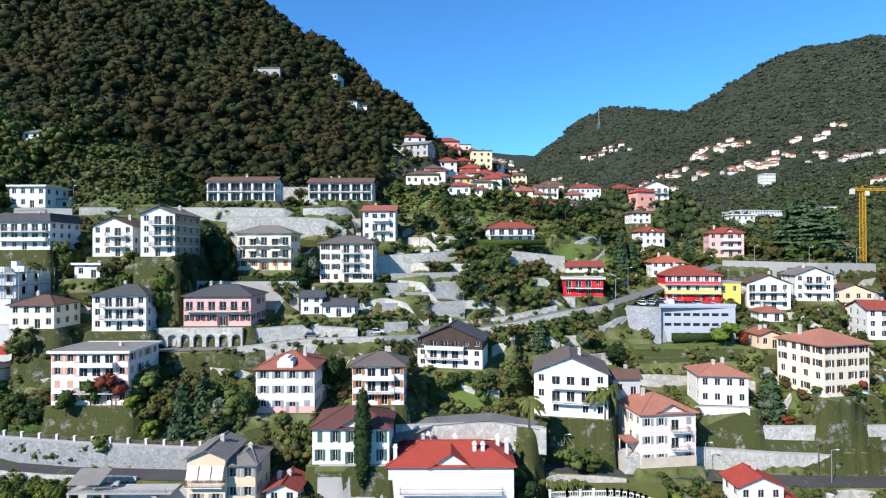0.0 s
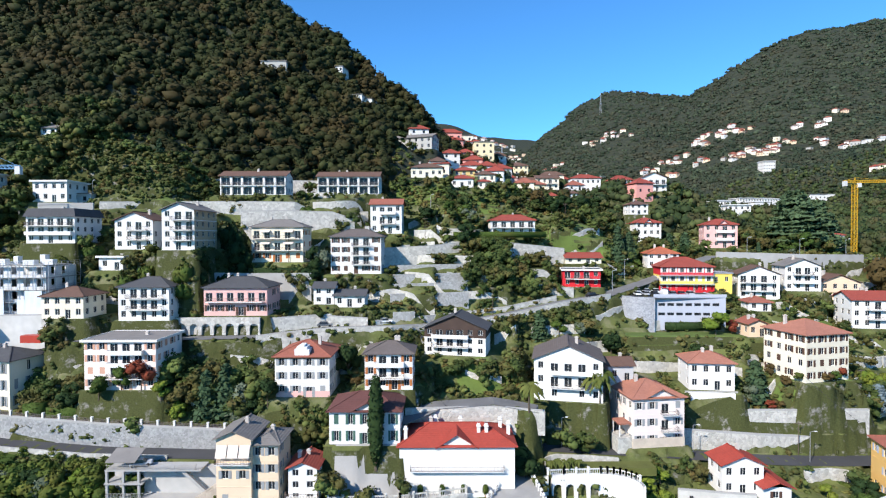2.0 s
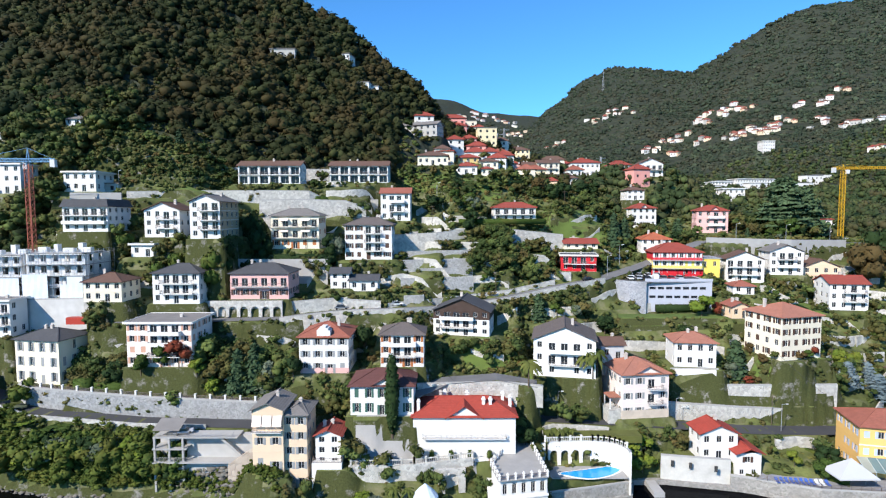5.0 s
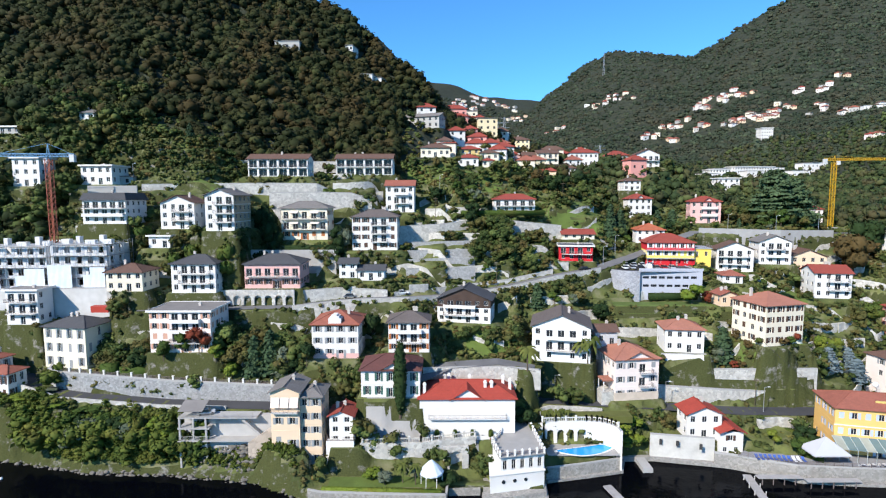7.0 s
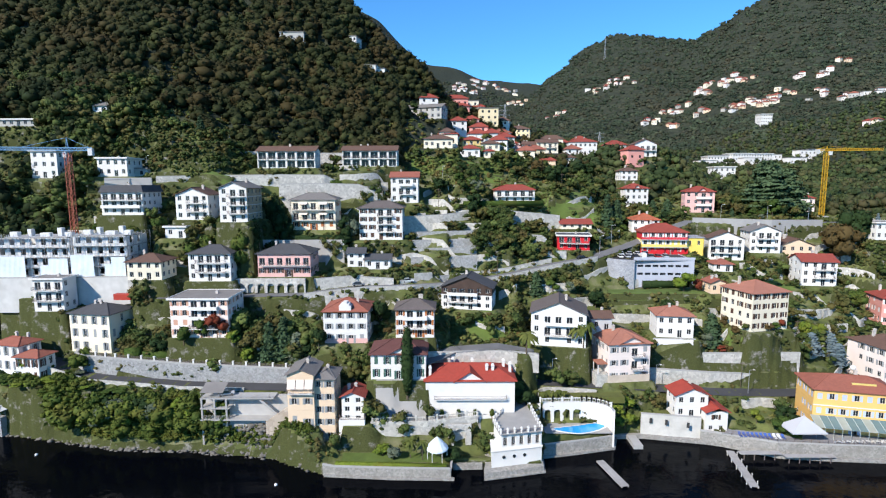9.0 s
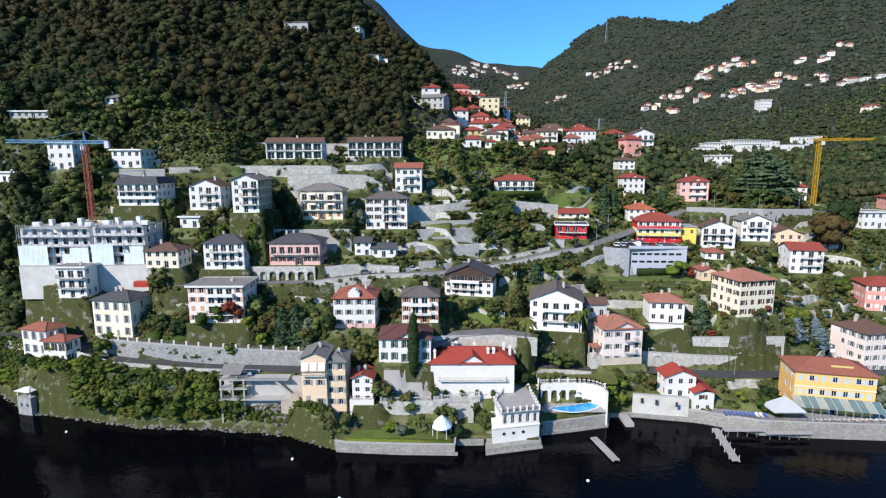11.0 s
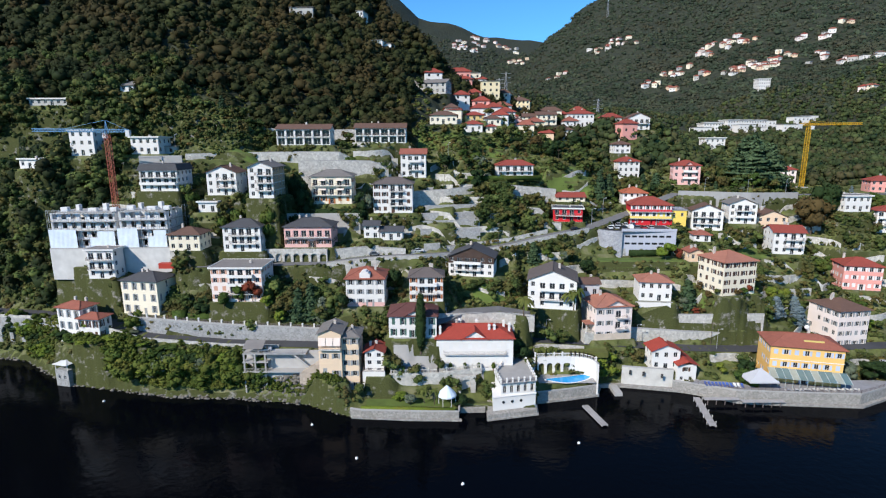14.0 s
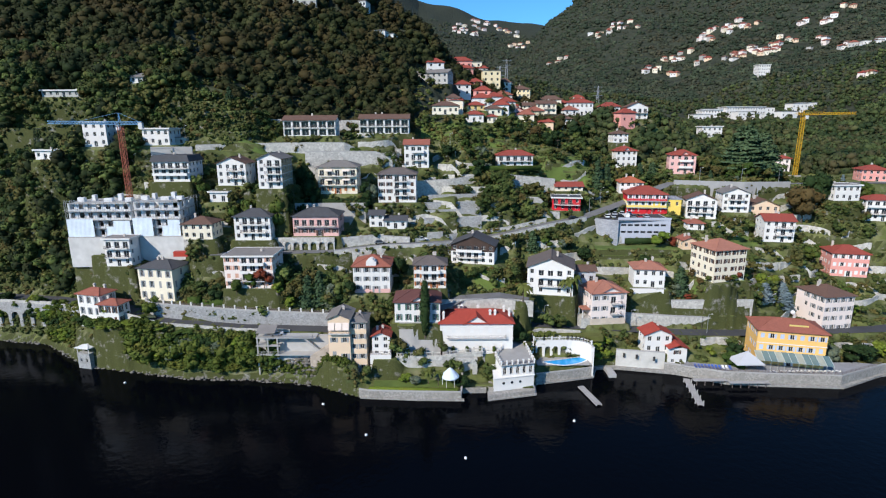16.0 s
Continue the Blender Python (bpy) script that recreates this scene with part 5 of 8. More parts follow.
for x0, x1, y0, y1, n in ((-225, -141, 122, 166, 520), (-230, -150, 162, 204, 420)):
    for x, y in np.stack([nr.uniform(x0, x1, n), nr.uniform(y0, y1, n)], 1):
        if clear(x, y, 0.8, 3.0) and y - float(shore(x)) > 10:
            t = nr.uniform(6, 12)
            dark.append((x, y, float(height(x, y)) - 0.8, t * nr.uniform(0.75, 1.1), t, nr.uniform(0, 6.28), nr.randint(6)))
# evergreens that stand in shade: their leaf colour is darkened for it
scatter("dark_woods", [wood_form(i + 60, 12, 3, ICO0, 0.07) for i in range(6)], np.array(dark), leaf_mat("shaded_evergreen_leaves", (0.010, 0.017, 0.007), (0.026, 0.038, 0.013), (0.04, 0.034, 0.014), 0.3, 0.03, 0.3, 0.13),
        "dark evergreen woods beside the village, leaves coloured as in shade", "trees")
far, valley = [], []
for i in range(7500):
    a, y = nr.uniform(-0.12, 1.02), math.exp(nr.uniform(math.log(225), math.log(620)))
    x = a * y
    if x < 75 - (y - 230) * 0.3 and y < 400 or (y < 300 and not clear(x, y, 1.5, 8)):
        continue
    if any(abs(x - c[0]) < c[2] * 1.1 and -c[3] * 2.0 < y - c[1] < c[3] * 1.1 for c in FAR_SITES) and nr.uniform() < 0.72:
        continue
    if abs(x - 182) < 13 and y < 234 or 205 < x < 375 and 395 < y < 470 and nr.uniform() < 0.7:
        continue
    t = nr.uniform(5, 12)
    valley.append((x, y, float(height(x, y)) - 0.22 * t, t * nr.uniform(0.7, 1.1), t, nr.uniform(0, 6.28), nr.randint(4)))
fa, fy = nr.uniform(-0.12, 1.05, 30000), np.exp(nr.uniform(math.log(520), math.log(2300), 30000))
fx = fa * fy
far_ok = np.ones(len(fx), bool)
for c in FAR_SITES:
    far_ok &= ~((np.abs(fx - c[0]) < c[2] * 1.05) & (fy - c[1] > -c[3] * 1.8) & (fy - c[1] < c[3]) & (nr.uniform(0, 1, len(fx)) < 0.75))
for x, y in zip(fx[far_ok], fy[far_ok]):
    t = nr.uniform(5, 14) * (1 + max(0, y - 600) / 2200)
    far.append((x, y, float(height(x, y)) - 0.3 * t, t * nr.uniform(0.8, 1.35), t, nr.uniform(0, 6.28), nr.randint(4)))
# haze is put into the colour: far leaves are paler and greyer
scatter("far_forest", [wood_form(i + 20, 7, 1, ICO0, 0.12) for i in range(4)], np.array(far), leaf_mat("far_leaves_hazed", (0.024, 0.035, 0.022), (0.048, 0.062, 0.036), (0.064, 0.055, 0.036), 0.5, 0.008, 0.3, 0.07),
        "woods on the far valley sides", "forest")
scatter("valley_trees", [wood_form(i + 30, 8, 2, ICO0) for i in range(4)], np.array(valley), leaf_mat("valley_leaves", (0.018, 0.032, 0.014), (0.060, 0.078, 0.026), (0.080, 0.060, 0.030), 0.45, 0.035, 0.35, 0.14),
        "green mixed trees in the valley behind the village", "trees")


# ---- walls, quays and things of the village ----
PALE = stone_mat("pale_masonry", (0.57, 0.55, 0.50), 1.5, 0.14)
GREYSTONE = stone_mat("grey_masonry", (0.40, 0.40, 0.39), 2.2, 0.12)
QUAY = stone_mat("quay_stone", (0.38, 0.36, 0.325), 2.2, 0.3)
WHITE = wall_mat("white")
IRON = surf("iron_paint", (0.16, 0.13, 0.12), 0.5, 0.1)
PAVING = surf("paving", (0.34, 0.33, 0.31), 0.85, 0.15, 0.4, 2.5, 0.01)


def wall_run(name, pts, thick, mat, label, cap=0.0, kind=""):
    """A wall along points (x, y, bottom, top), with a coping of height cap."""
    bm = bmesh.new()
    rows = []
    for i, (x, y, b, t) in enumerate(pts):
        x0, y0 = pts[max(0, i - 1)][:2]
        x1, y1 = pts[min(len(pts) - 1, i + 1)][:2]
        n = Vector((-(y1 - y0), x1 - x0, 0)).normalized() * thick
        rows.append([bm.verts.new(c) for c in ((x, y, b), (x, y, t), (x + n.x, y + n.y, t), (x + n.x, y + n.y, b))])
    for a, c in zip(rows, rows[1:]):
        for i in range(4):
            bm.faces.new((a[i], a[(i + 1) % 4], c[(i + 1) % 4], c[i]))
    bm.faces.new(rows[0][::-1])
    bm.faces.new(rows[-1])
    bmesh.ops.recalc_face_normals(bm, faces=bm.faces)
    ob = tagged(part(name, bm, mat), label, "wall", kind=kind)
    if cap:
        bm = bmesh.new()
        for (x0, y0, b0, t0), (x1, y1, b1, t1) in zip(pts, pts[1:]):
            beam(bm, (x0, y0 + thick * 0.4, t0 + cap / 2), (x1, y1 + thick * 0.4, t1 + cap / 2), cap * 0.55 + thick * 0.2)
        part("coping", bm, CONCRETE, ob, "grey stone coping")
    return ob


def arch_face(n, bay, high, aw, ah, depth, spring=0.0):
    """A wall face along x with n arched openings, front at y 0; returns a bmesh with reveals and a back."""
    bm = bmesh.new()
    P = lambda x, z, y=0.0: bm.verts.new((x, y, z))
    r = aw / 2
    for i in range(n):
        o = i * bay
        a0, a1 = o + (bay - aw) / 2, o + (bay + aw) / 2
        bm.faces.new((P(o, spring), P(a0, spring), P(a0, high), P(o, high)))
        bm.faces.new((P(a1, spring), P(o + bay, spring), P(o + bay, high), P(a1, high)))
        if spring > 0:
            bm.faces.new((P(o, 0), P(o + bay, 0), P(o + bay, spring), P(o, spring)))
        arc = [(a0, spring)] + [(o + bay / 2 - r * math.cos(math.pi * k / 10), spring + ah - r + r * math.sin(math.pi * k / 10)) for k in range(11)] + [(a1, spring)]
        for (x0, z0), (x1, z1) in zip(arc[1:-1], arc[2:-1]):
            bm.faces.new((P(x0, z0), P(x1, z1), P(x1, high), P(x0, high)))
        for (x0, z0), (x1, z1) in zip(arc, arc[1:]):
            bm.faces.new((P(x0, z0), P(x0, z0, depth), P(x1, z1, depth), P(x1, z1)))
    bm.faces.new((P(0, 0, depth), P(n * bay, 0, depth), P(n * bay, high, depth), P(0, high, depth)))
    bm.faces.new((P(0, high), P(n * bay, high), P(n * bay, high, depth), P(0, high, depth)))
    for x in (0, n * bay):
        bm.faces.new((P(x, 0), P(x, high), P(x, high, depth), P(x, 0, depth)))
    return bm


def arch_wall(p0, p1, z0, z1, n, aw, ah, mat, label, depth=1.0, spring=0.0):
    d = Vector((p1[0] - p0[0], p1[1] - p0[1], 0))
    bm = arch_face(n, d.length / n, z1 - z0, aw, ah, depth, spring)
    ob = part("arched_wall", bm, mat)
    ob.matrix_world = pose(p0[0], p0[1], z0, 0, 0, math.degrees(math.atan2(d.y, d.x)))
    return tagged(ob, label, "wall")


def balustrade(pts, label, post=0.0, mat=None, step=0.45, high=0.9):
    """A stone balustrade along points (x, y, z): balusters, rail, and pillars."""
    mat = mat or WHITE
    root = empty("balustrade", pose(*pts[0]), label, "balustrade")
    o = Vector(pts[0])
    bars, rail = bmesh.new(), bmesh.new()
    for a, b in zip(pts, pts[1:]):
        a, b = Vector(a) - o, Vector(b) - o
        k = max(1, int((b - a).length / step))
        for i in range(k):
            p = a + (b - a) * (i + 0.5) / k
            cyl(bars, p.x, p.y, p.z, p.z + high - 0.1, 0.07, 0.05, 6)
        beam(rail, a + Vector((0, 0, high)), b + Vector((0, 0, high)), 0.1)
        if post:
            k = max(1, round((b - a).length / post))
            for i in range(k + 1):
                p = a + (b - a) * i / k
                one = boxes((p.x - 0.2, p.x + 0.2, p.y - 0.2, p.y + 0.2, p.z - 0.05, p.z + high + 0.35), (p.x - 0.27, p.x + 0.27, p.y - 0.27, p.y + 0.27, p.z + high + 0.35, p.z + high + 0.47))
                part("pillar", one, mat, root)
    part("balusters", bars, mat, root)["kind"] = "stuff"
    part("rail", rail, mat, root)
    return root


def rail_fence(pts, label, step=1.6, high=1.0, mat=None):
    root = empty("railing_fence", pose(*pts[0]), label, "railing")
    o = Vector(pts[0])
    for a, b in zip(pts, pts[1:]):
        a, b = Vector(a) - o, Vector(b) - o
        k = max(1, int((b - a).length / step))
        for i in range(k + 1):
            p = a + (b - a) * i / k
            one = boxes((p.x - 0.04, p.x + 0.04, p.y - 0.04, p.y + 0.04, p.z - 0.1, p.z + high))
            part("post", one, mat or IRON, root)
        for h in (0.35, 0.7, 1.0):
            bm = bmesh.new()
            beam(bm, a + Vector((0, 0, high * h)), b + Vector((0, 0, high * h)), 0.03)
            part("rail", bm, mat or IRON, root)
    return root


# the long wall over the lake road, with white pillars and a railing
LONG = [(-115, 119, 12, 21.0), (-112.5, 114, 12, 21.2), (-108, 111.8, 12, 21.3), (-99, 110.8, 12, 20.8), (-76.5, 110.0, 11, 19.3), (-50, 109.0, 11, 18.4), (-41, 108.6, 11, 18.0)]
wall_run("stone_wall", LONG, 0.9, GREYSTONE, "high grey rough-stone retaining wall along the lake road", 0.25)
root = empty("pillar_fence", pose(-108, 111.8, 21.3), "white pillars with a dark railing on top of a stone wall", "fence")
rails = bmesh.new()
for (x0, y0, b0, t0), (x1, y1, b1, t1) in zip(LONG[2:-1], LONG[3:]):
    k = max(1, round(math.hypot(x1 - x0, y1 - y0) / 3.6))
    for i in range(k):
        p = Vector((x0 + (x1 - x0) * i / k + 108, y0 + (y1 - y0) * i / k + 0.4 - 111.8, t0 + (t1 - t0) * i / k - 21.3 + 0.2))
        q = Vector((x0 + (x1 - x0) * (i + 1) / k + 108, y0 + (y1 - y0) * (i + 1) / k + 0.4 - 111.8, t0 + (t1 - t0) * (i + 1) / k - 21.3 + 0.2))
        part("pillar", boxes((p.x - 0.22, p.x + 0.22, p.y - 0.22, p.y + 0.22, p.z, p.z + 1.25), (p.x - 0.28, p.x + 0.28, p.y - 0.28, p.y + 0.28, p.z + 1.25, p.z + 1.37)), WHITE, root)
        for h in (0.25, 0.6, 0.95):
            beam(rails, p + Vector((0, 0, h)), q + Vector((0, 0, h)), 0.035)
        for j in range(1, 12):
            m = p + (q - p) * j / 12
            beam(rails, m + Vector((0, 0, 0.1)), m + Vector((0, 0, 1.0)), 0.02)
part("railing", rails, IRON, root)
arch_wall((-115, 116), (-108.4, 111.5), 15.5, 19.6, 2, 2.4, 3.0, GREYSTONE, "rounded stone bastion with blind arches", 1.0)
wall_run("parapet", [(-120, 110.5, 14, 19.2), (-103.5, 105.2, 12, 17.0), (-76.7, 104.2, 11, 15.2), (-60, 103.8, 11, 15.0)], 0.5, PALE, "low pale stone parapet on the lake side of the road")
arch_wall((-186, 133.9), (-157, 129.2), 4, 15.2, 6, 3.4, 7.4, GREYSTONE, "stone viaduct arches carrying the lake road", 1.4)
arch_wall((-157, 129.2), (-138, 118.2), 5, 16.2, 4, 3.2, 7.2, GREYSTONE, "stone viaduct arches carrying the lake road", 1.4)
wall_run("parapet", [(-187, 134.1, 15.2, 16.1), (-157, 129.4, 15.2, 16.2), (-138, 118.4, 16.2, 17.4)], 0.4, PALE, "pale parapet of the road viaduct")

# terraces and retaining walls up the slope
wall_run("retaining_wall", [(-112, 163, 66, 72.6), (-90, 169, 66, 73), (-69, 171.5, 64, 73.2), (-52, 173, 64, 73.0), (-46, 176, 64, 69.8), (-36, 178, 62, 69.6), (-28, 180, 62, 70.0)], 0.8, PALE, "long pale stone retaining wall below the terraced houses", 0.2)
wall_run("retaining_wall", [(-67, 164.2, 57, 69.6), (-52, 166.4, 57, 69.8), (-38, 168.4, 56, 69.4), (-31, 169.6, 56, 66.8)], 0.8, PALE, "pale stone retaining wall on the slope", 0.2)
wall_run("retaining_wall", [(-130, 191, 78, 84), (-100, 192, 78, 83.4), (-60, 193.5, 78, 82.6), (-30, 199, 79, 82.6)], 0.8, PALE, "stone wall at the foot of the forest", 0.2)
wall_run("retaining_wall", [(-128, 158, 66, 72), (-112, 160, 66, 72)], 0.7, CONCRETE, "grey concrete retaining wall", 0.2)
arch_wall((-164, 164), (-131, 162.5), 63, 71, 6, 3.6, 5.8, PALE, "stone wall with a row of arches below a house", 1.2)
arch_wall((-71.5, 130.8), (-49.5, 130.8), 35.6, 40.2, 7, 2.2, 3.0, PALE, "retaining wall with five shallow stone arches", 0.8)
wall_run("retaining_wall", [(-48, 132.6, 35, 39.5), (-36, 135.5, 35, 40), (-22, 136, 35, 39)], 0.6, PALE, "pale stone wall along the road", 0.15)
wall_run("retaining_wall", [(-20, 136.8, 34, 38.2), (-3, 145.4, 34, 38.5), (17, 149.6, 35, 40.2), (33, 153.6, 38, 43)], 0.6, PALE, "stone wall along the curved road", 0.15)
wall_run("retaining_wall", [(-10, 110.2, 17, 22.6), (10, 110.6, 17, 23.0), (21, 109.2, 17, 22.4)], 0.6, PALE, "stone parapet of a garden lane", 0.15)
wall_run("retaining_wall", [(-70, 143, 44, 51), (-57, 147, 44, 50.5), (-40, 147, 42, 50.5)], 0.6, CONCRETE, "concrete retaining wall below the flats", 0.15)
wall_run("retaining_wall", [(-22, 161, 50, 57.5), (-6, 163, 50, 58.2), (12, 170, 52, 60), (40, 174, 50, 57)], 0.6, PALE, "stone terrace wall above the thicket", 0.15)
for i in range(4):
    wall_run("terrace_wall", [(-17, 147 + i * 3.4, 40, 44.6 + i * 2.6), (6, 148 + i * 3.6, 40, 45 + i * 2.6)], 0.5, GREYSTONE, "low dry-stone terrace wall")
wall_run("retaining_wall", [(54, 118, 9, 15.0), (74, 118, 8, 13.6), (90, 119.4, 7, 12.4), (102, 121.5, 7, 12)], 0.8, PALE, "rough pale retaining wall along the lake road", 0.2)
wall_run("retaining_wall", [(69.6, 120.6, 12, 18.7), (84, 120.5, 12, 18.7), (102, 120.7, 12, 18.7)], 0.6, PALE, "stone garden wall", 0.2)
wall_run("retaining_wall", [(58, 122.2, 17, 22.8), (70.5, 121.4, 17, 22.8)], 0.5, WHITE, "white terrace wall below a house", 0.15)
arch_wall((59, 121.6), (69.5, 120.7), 19.2, 22.8, 4, 1.6, 2.2, WHITE, "white terrace wall with small arches", 0.5)
wall_run("retaining_wall", [(96, 181.6, 48, 55.4), (128, 181.4, 46, 54.4), (152, 186, 46, 54)], 0.6, CONCRETE, "long grey wall below the upper road", 0.15)
wall_run("retaining_wall", [(24, 118.6, 12, 16.4), (34, 118.2, 11.5, 16.2)], 0.7, GREYSTONE, "old stone wall behind the road", 0.2)
arch_wall((18, 118.0), (34, 117.6), 12.0, 15.6, 6, 1.9, 3.0, GREYSTONE, "old stone wall with blind arches behind the road", 0.7)

low_side = [(x + 1.2, y - 3.3, z - 4.2, z + 0.75) for x, y, z in ROADS[1][2:9]]
wall_run("retaining_wall", low_side, 0.5, PALE, "pale stone wall with a parapet below the hillside road", 0.12)

# quays and rocks along the water
wall_run("quay", [(-35, 86.2, -2, 2.6), (-32, 85.6, -2, 2.4), (-18, 84.8, -2, 2.4), (-4, 84.4, -2, 2.4), (-3.6, 90, -2, 2.4)], 0.6, QUAY, "pale stone quay of the lake garden", 0.2)
wall_run("quay", [(-34.6, 85.4, -2, 0.5), (-18, 84.0, -2, 0.5), (-3.2, 83.6, -2, 0.5)], 0.8, QUAY, "low stone footing at the water")
wall_run("quay", [(-3.4, 88.4, -2, 1.6), (3.8, 88.6, -2, 1.6)], 0.6, QUAY, "stone boat landing between garden and boathouse")
wall_run("quay", [(20, 94.4, -2, 3.2), (30, 96.6, -2, 3.2), (39, 99, -2, 3.2), (41, 104.5, -2, 4)], 0.6, QUAY, "stone wall below the pool", 0.2)
wall_run("quay", [(20, 93.6, -2, 0.6), (30, 95.8, -2, 0.6), (39.6, 98.2, -2, 0.6), (42, 104.2, -2, 0.6)], 0.8, QUAY, "stone footing at the water")
wall_run("quay", [(41, 104, -2, 1.2), (49, 104.2, -2, 1.2), (67, 100.4, -2, 1.0), (80, 93.4, -2, 0.9), (92, 92.0, -2, 0.7), (115, 90.2, -2, 0.7), (133, 98.2, -2, 0.7), (180, 108, -2, 0.7)], 1.1, QUAY, "low stone footing along the shore")
wall_run("quay", [(48.6, 104.8, -1, 6.9), (57, 103.2, -1, 6.9), (64, 102.4, -1, 6.8)], 0.6, surf("old_plaster", (0.60, 0.58, 0.53), 0.9, 0.25, 0.4, 2.5, 0.02), "old pale sea wall with small windows", 0.2)
wall_run("quay", [(63.5, 101.4, -1, 3.6), (68, 99.8, -1, 3.6), (80, 94.6, -1, 3.7), (92, 93.3, -1, 3.7), (115, 91.6, -1, 3.7), (133.6, 99.2, -1, 3.7), (180, 109, -1, 3.8)], 0.6, QUAY, "stone sea wall of the hotel terrace", 0.2)
# solid arches before the wall; the dark colour stands for shade inside openings
for x0, y0, x1, y1, z in ((50.6, 104.1, 51.6, 103.9, 4.6), (54.4, 103.0, 55.4, 102.8, 4.6), (59.5, 101.3, 60.5, 101.0, 4.6)):
    bm = arch_face(1, 0.7, 1.5, 0.5, 1.3, 0.12)
    ob = tagged(part("niche", bm, surf("niche_shade", (0.05, 0.05, 0.05), 0.9)), "small solid arch on the sea wall, coloured dark as a shaded opening", "opening")
    ob.matrix_world = pose(x0, y0 - 0.2, z, 0, 0, math.degrees(math.atan2(y1 - y0, x1 - x0)))
rail_fence([(68, 98.8, 4.2), (80, 94.8, 3.9), (92, 93.5, 3.9), (115, 91.8, 3.9), (133, 99.2, 3.9)], "metal railing along the hotel terrace", 2.0)


def rocks(name, along, label):
    """Broken boulders at the water's edge, joined."""
    rs = np.random.RandomState(3)
    vs, fs, o = [], [], 0
    for x, y, z, r in along:
        v, f = ICO0
        w = v * (1 + rs.uniform(-0.5, 0.35, (len(v), 1))) * np.array([1.25, 1.0, 0.7]) * r * 0.8 + np.array([x, y, z])
        vs.append(w)
        fs.append(f + o)
        o += len(v)
    return tagged(part(name, quick_mesh(name, np.concatenate(vs), np.concatenate(fs)), surf("shore_rock", (0.20, 0.185, 0.16), 0.95, 0.6, 0.9, 4.0, 0.12)), label, "rocks", kind="stuff")


rs = np.random.RandomState(8)
spots = []
for i in range(760):
    x = rs.uniform(-180, -37)
    thick = 2.6 if x > -66 or x < -133 else 1.2
    y = float(shore(x)) + rs.uniform(-0.9, thick)
    spots.append((x, y, max(-0.2, (y - float(shore(x))) * (1.3 if x > -66 else 0.6)) + rs.uniform(-0.2, 0.3), rs.uniform(0.25, 0.9)))
for i in range(420):
    x = rs.uniform(-66, -40)
    k = rs.uniform(0, 1)
    spots.append((x, float(shore(x)) + 0.5 + 3.2 * k, 0.3 + 7.0 * k, rs.uniform(0.4, 1.1)))
rocks("shore_rocks", spots, "pale broken rocks along the shore")
wall_run("cliff_wall", [(-52, 96.8, 2, 8.6), (-46, 96.2, 2, 12.8), (-39.5, 95.6, 2, 13.0)], 1.2, stone_mat("raw_rock", (0.50, 0.42, 0.34), 0.7, 0.2), "raw ochre rock face below the tall house")


# the boathouse with its roof terrace
def prism(pts, z0, z1):
    """A solid on a flat outline."""
    bm = bmesh.new()
    lo, hi = [bm.verts.new((x, y, z0)) for x, y in pts], [bm.verts.new((x, y, z1)) for x, y in pts]
    bm.faces.new(hi)
    bm.faces.new(lo[::-1])
    for a in range(len(pts)):
        b = (a + 1) % len(pts)
        bm.faces.new((lo[a], lo[b], hi[b], hi[a]))
    bmesh.ops.recalc_face_normals(bm, faces=bm.faces)
    return bm


root = empty("boathouse", pose(0, 0, 0), "white boathouse with arched windows and roof terrace in the lake", "boathouse")
part("plinth", prism([(4.2, 84.2), (18.7, 87.5), (19.8, 98), (5.0, 97)], -2, 1.5), QUAY, root, "weathered grey stone plinth")
part("footing", prism([(3.9, 83.6), (19.1, 87.0), (20.2, 98), (4.6, 97)], -2, 0.4), QUAY, root, "pale stone footing at the water")
part("lower_wall", prism([(5.9, 86.7), (18.5, 89.5), (19.2, 98.5), (6.4, 97.5)], 1.5, 5.5), WHITE, root)
part("ledge", prism([(5.7, 86.5), (18.7, 89.3), (19.3, 98.5), (6.2, 97.5)], 5.5, 5.75), WHITE, root)
part("wall", prism([(8.3, 88.3), (18.4, 90.2), (17.4, 106.2), (13.6, 106.6), (7.1, 94.6)], 5.75, 9.5), WHITE, root)
part("arcade", arch_face(5, 2.06, 3.75, 1.0, 2.6, 0.4, 0.6), WHITE, root).matrix_local = pose(8.3, 87.85, 5.75, 0, 0, 10.6)
for i in range(5):
    a, b = window_meshes(0.95, 2.1)
    w = part("window", a, None, root)
    w.matrix_local = pose(8.3, 87.85, 5.75, 0, 0, 10.6) @ Matrix.Translation((2.06 * (i + 0.5), 0.34, 0.62))
    part("pane", b, None, w)
for i in range(3):
    bm = bmesh.new()
    cyl(bm, 0, 0, 0, 0.12, 0.42, 0.42, 14)
    part("porthole", bm, glass_mat(), root).matrix_local = pose(8.9 + 2.6 * i, 87.36 + 0.58 * i, 3.9, 0, 0, 12.5) @ pose(0, 0.02, 0, 90)
part("terrace", prism([(7.9, 87.2), (18.7, 89.2), (17.7, 106.4), (13.4, 106.8), (6.7, 94.6)], 9.5, 9.72), PAVING, root, "grey paved roof terrace")
EDGE = [(17.4, 104.5), (18.4, 89.5), (8.1, 87.5), (7.0, 94.5), (12.2, 104.6)]
bm = bmesh.new()
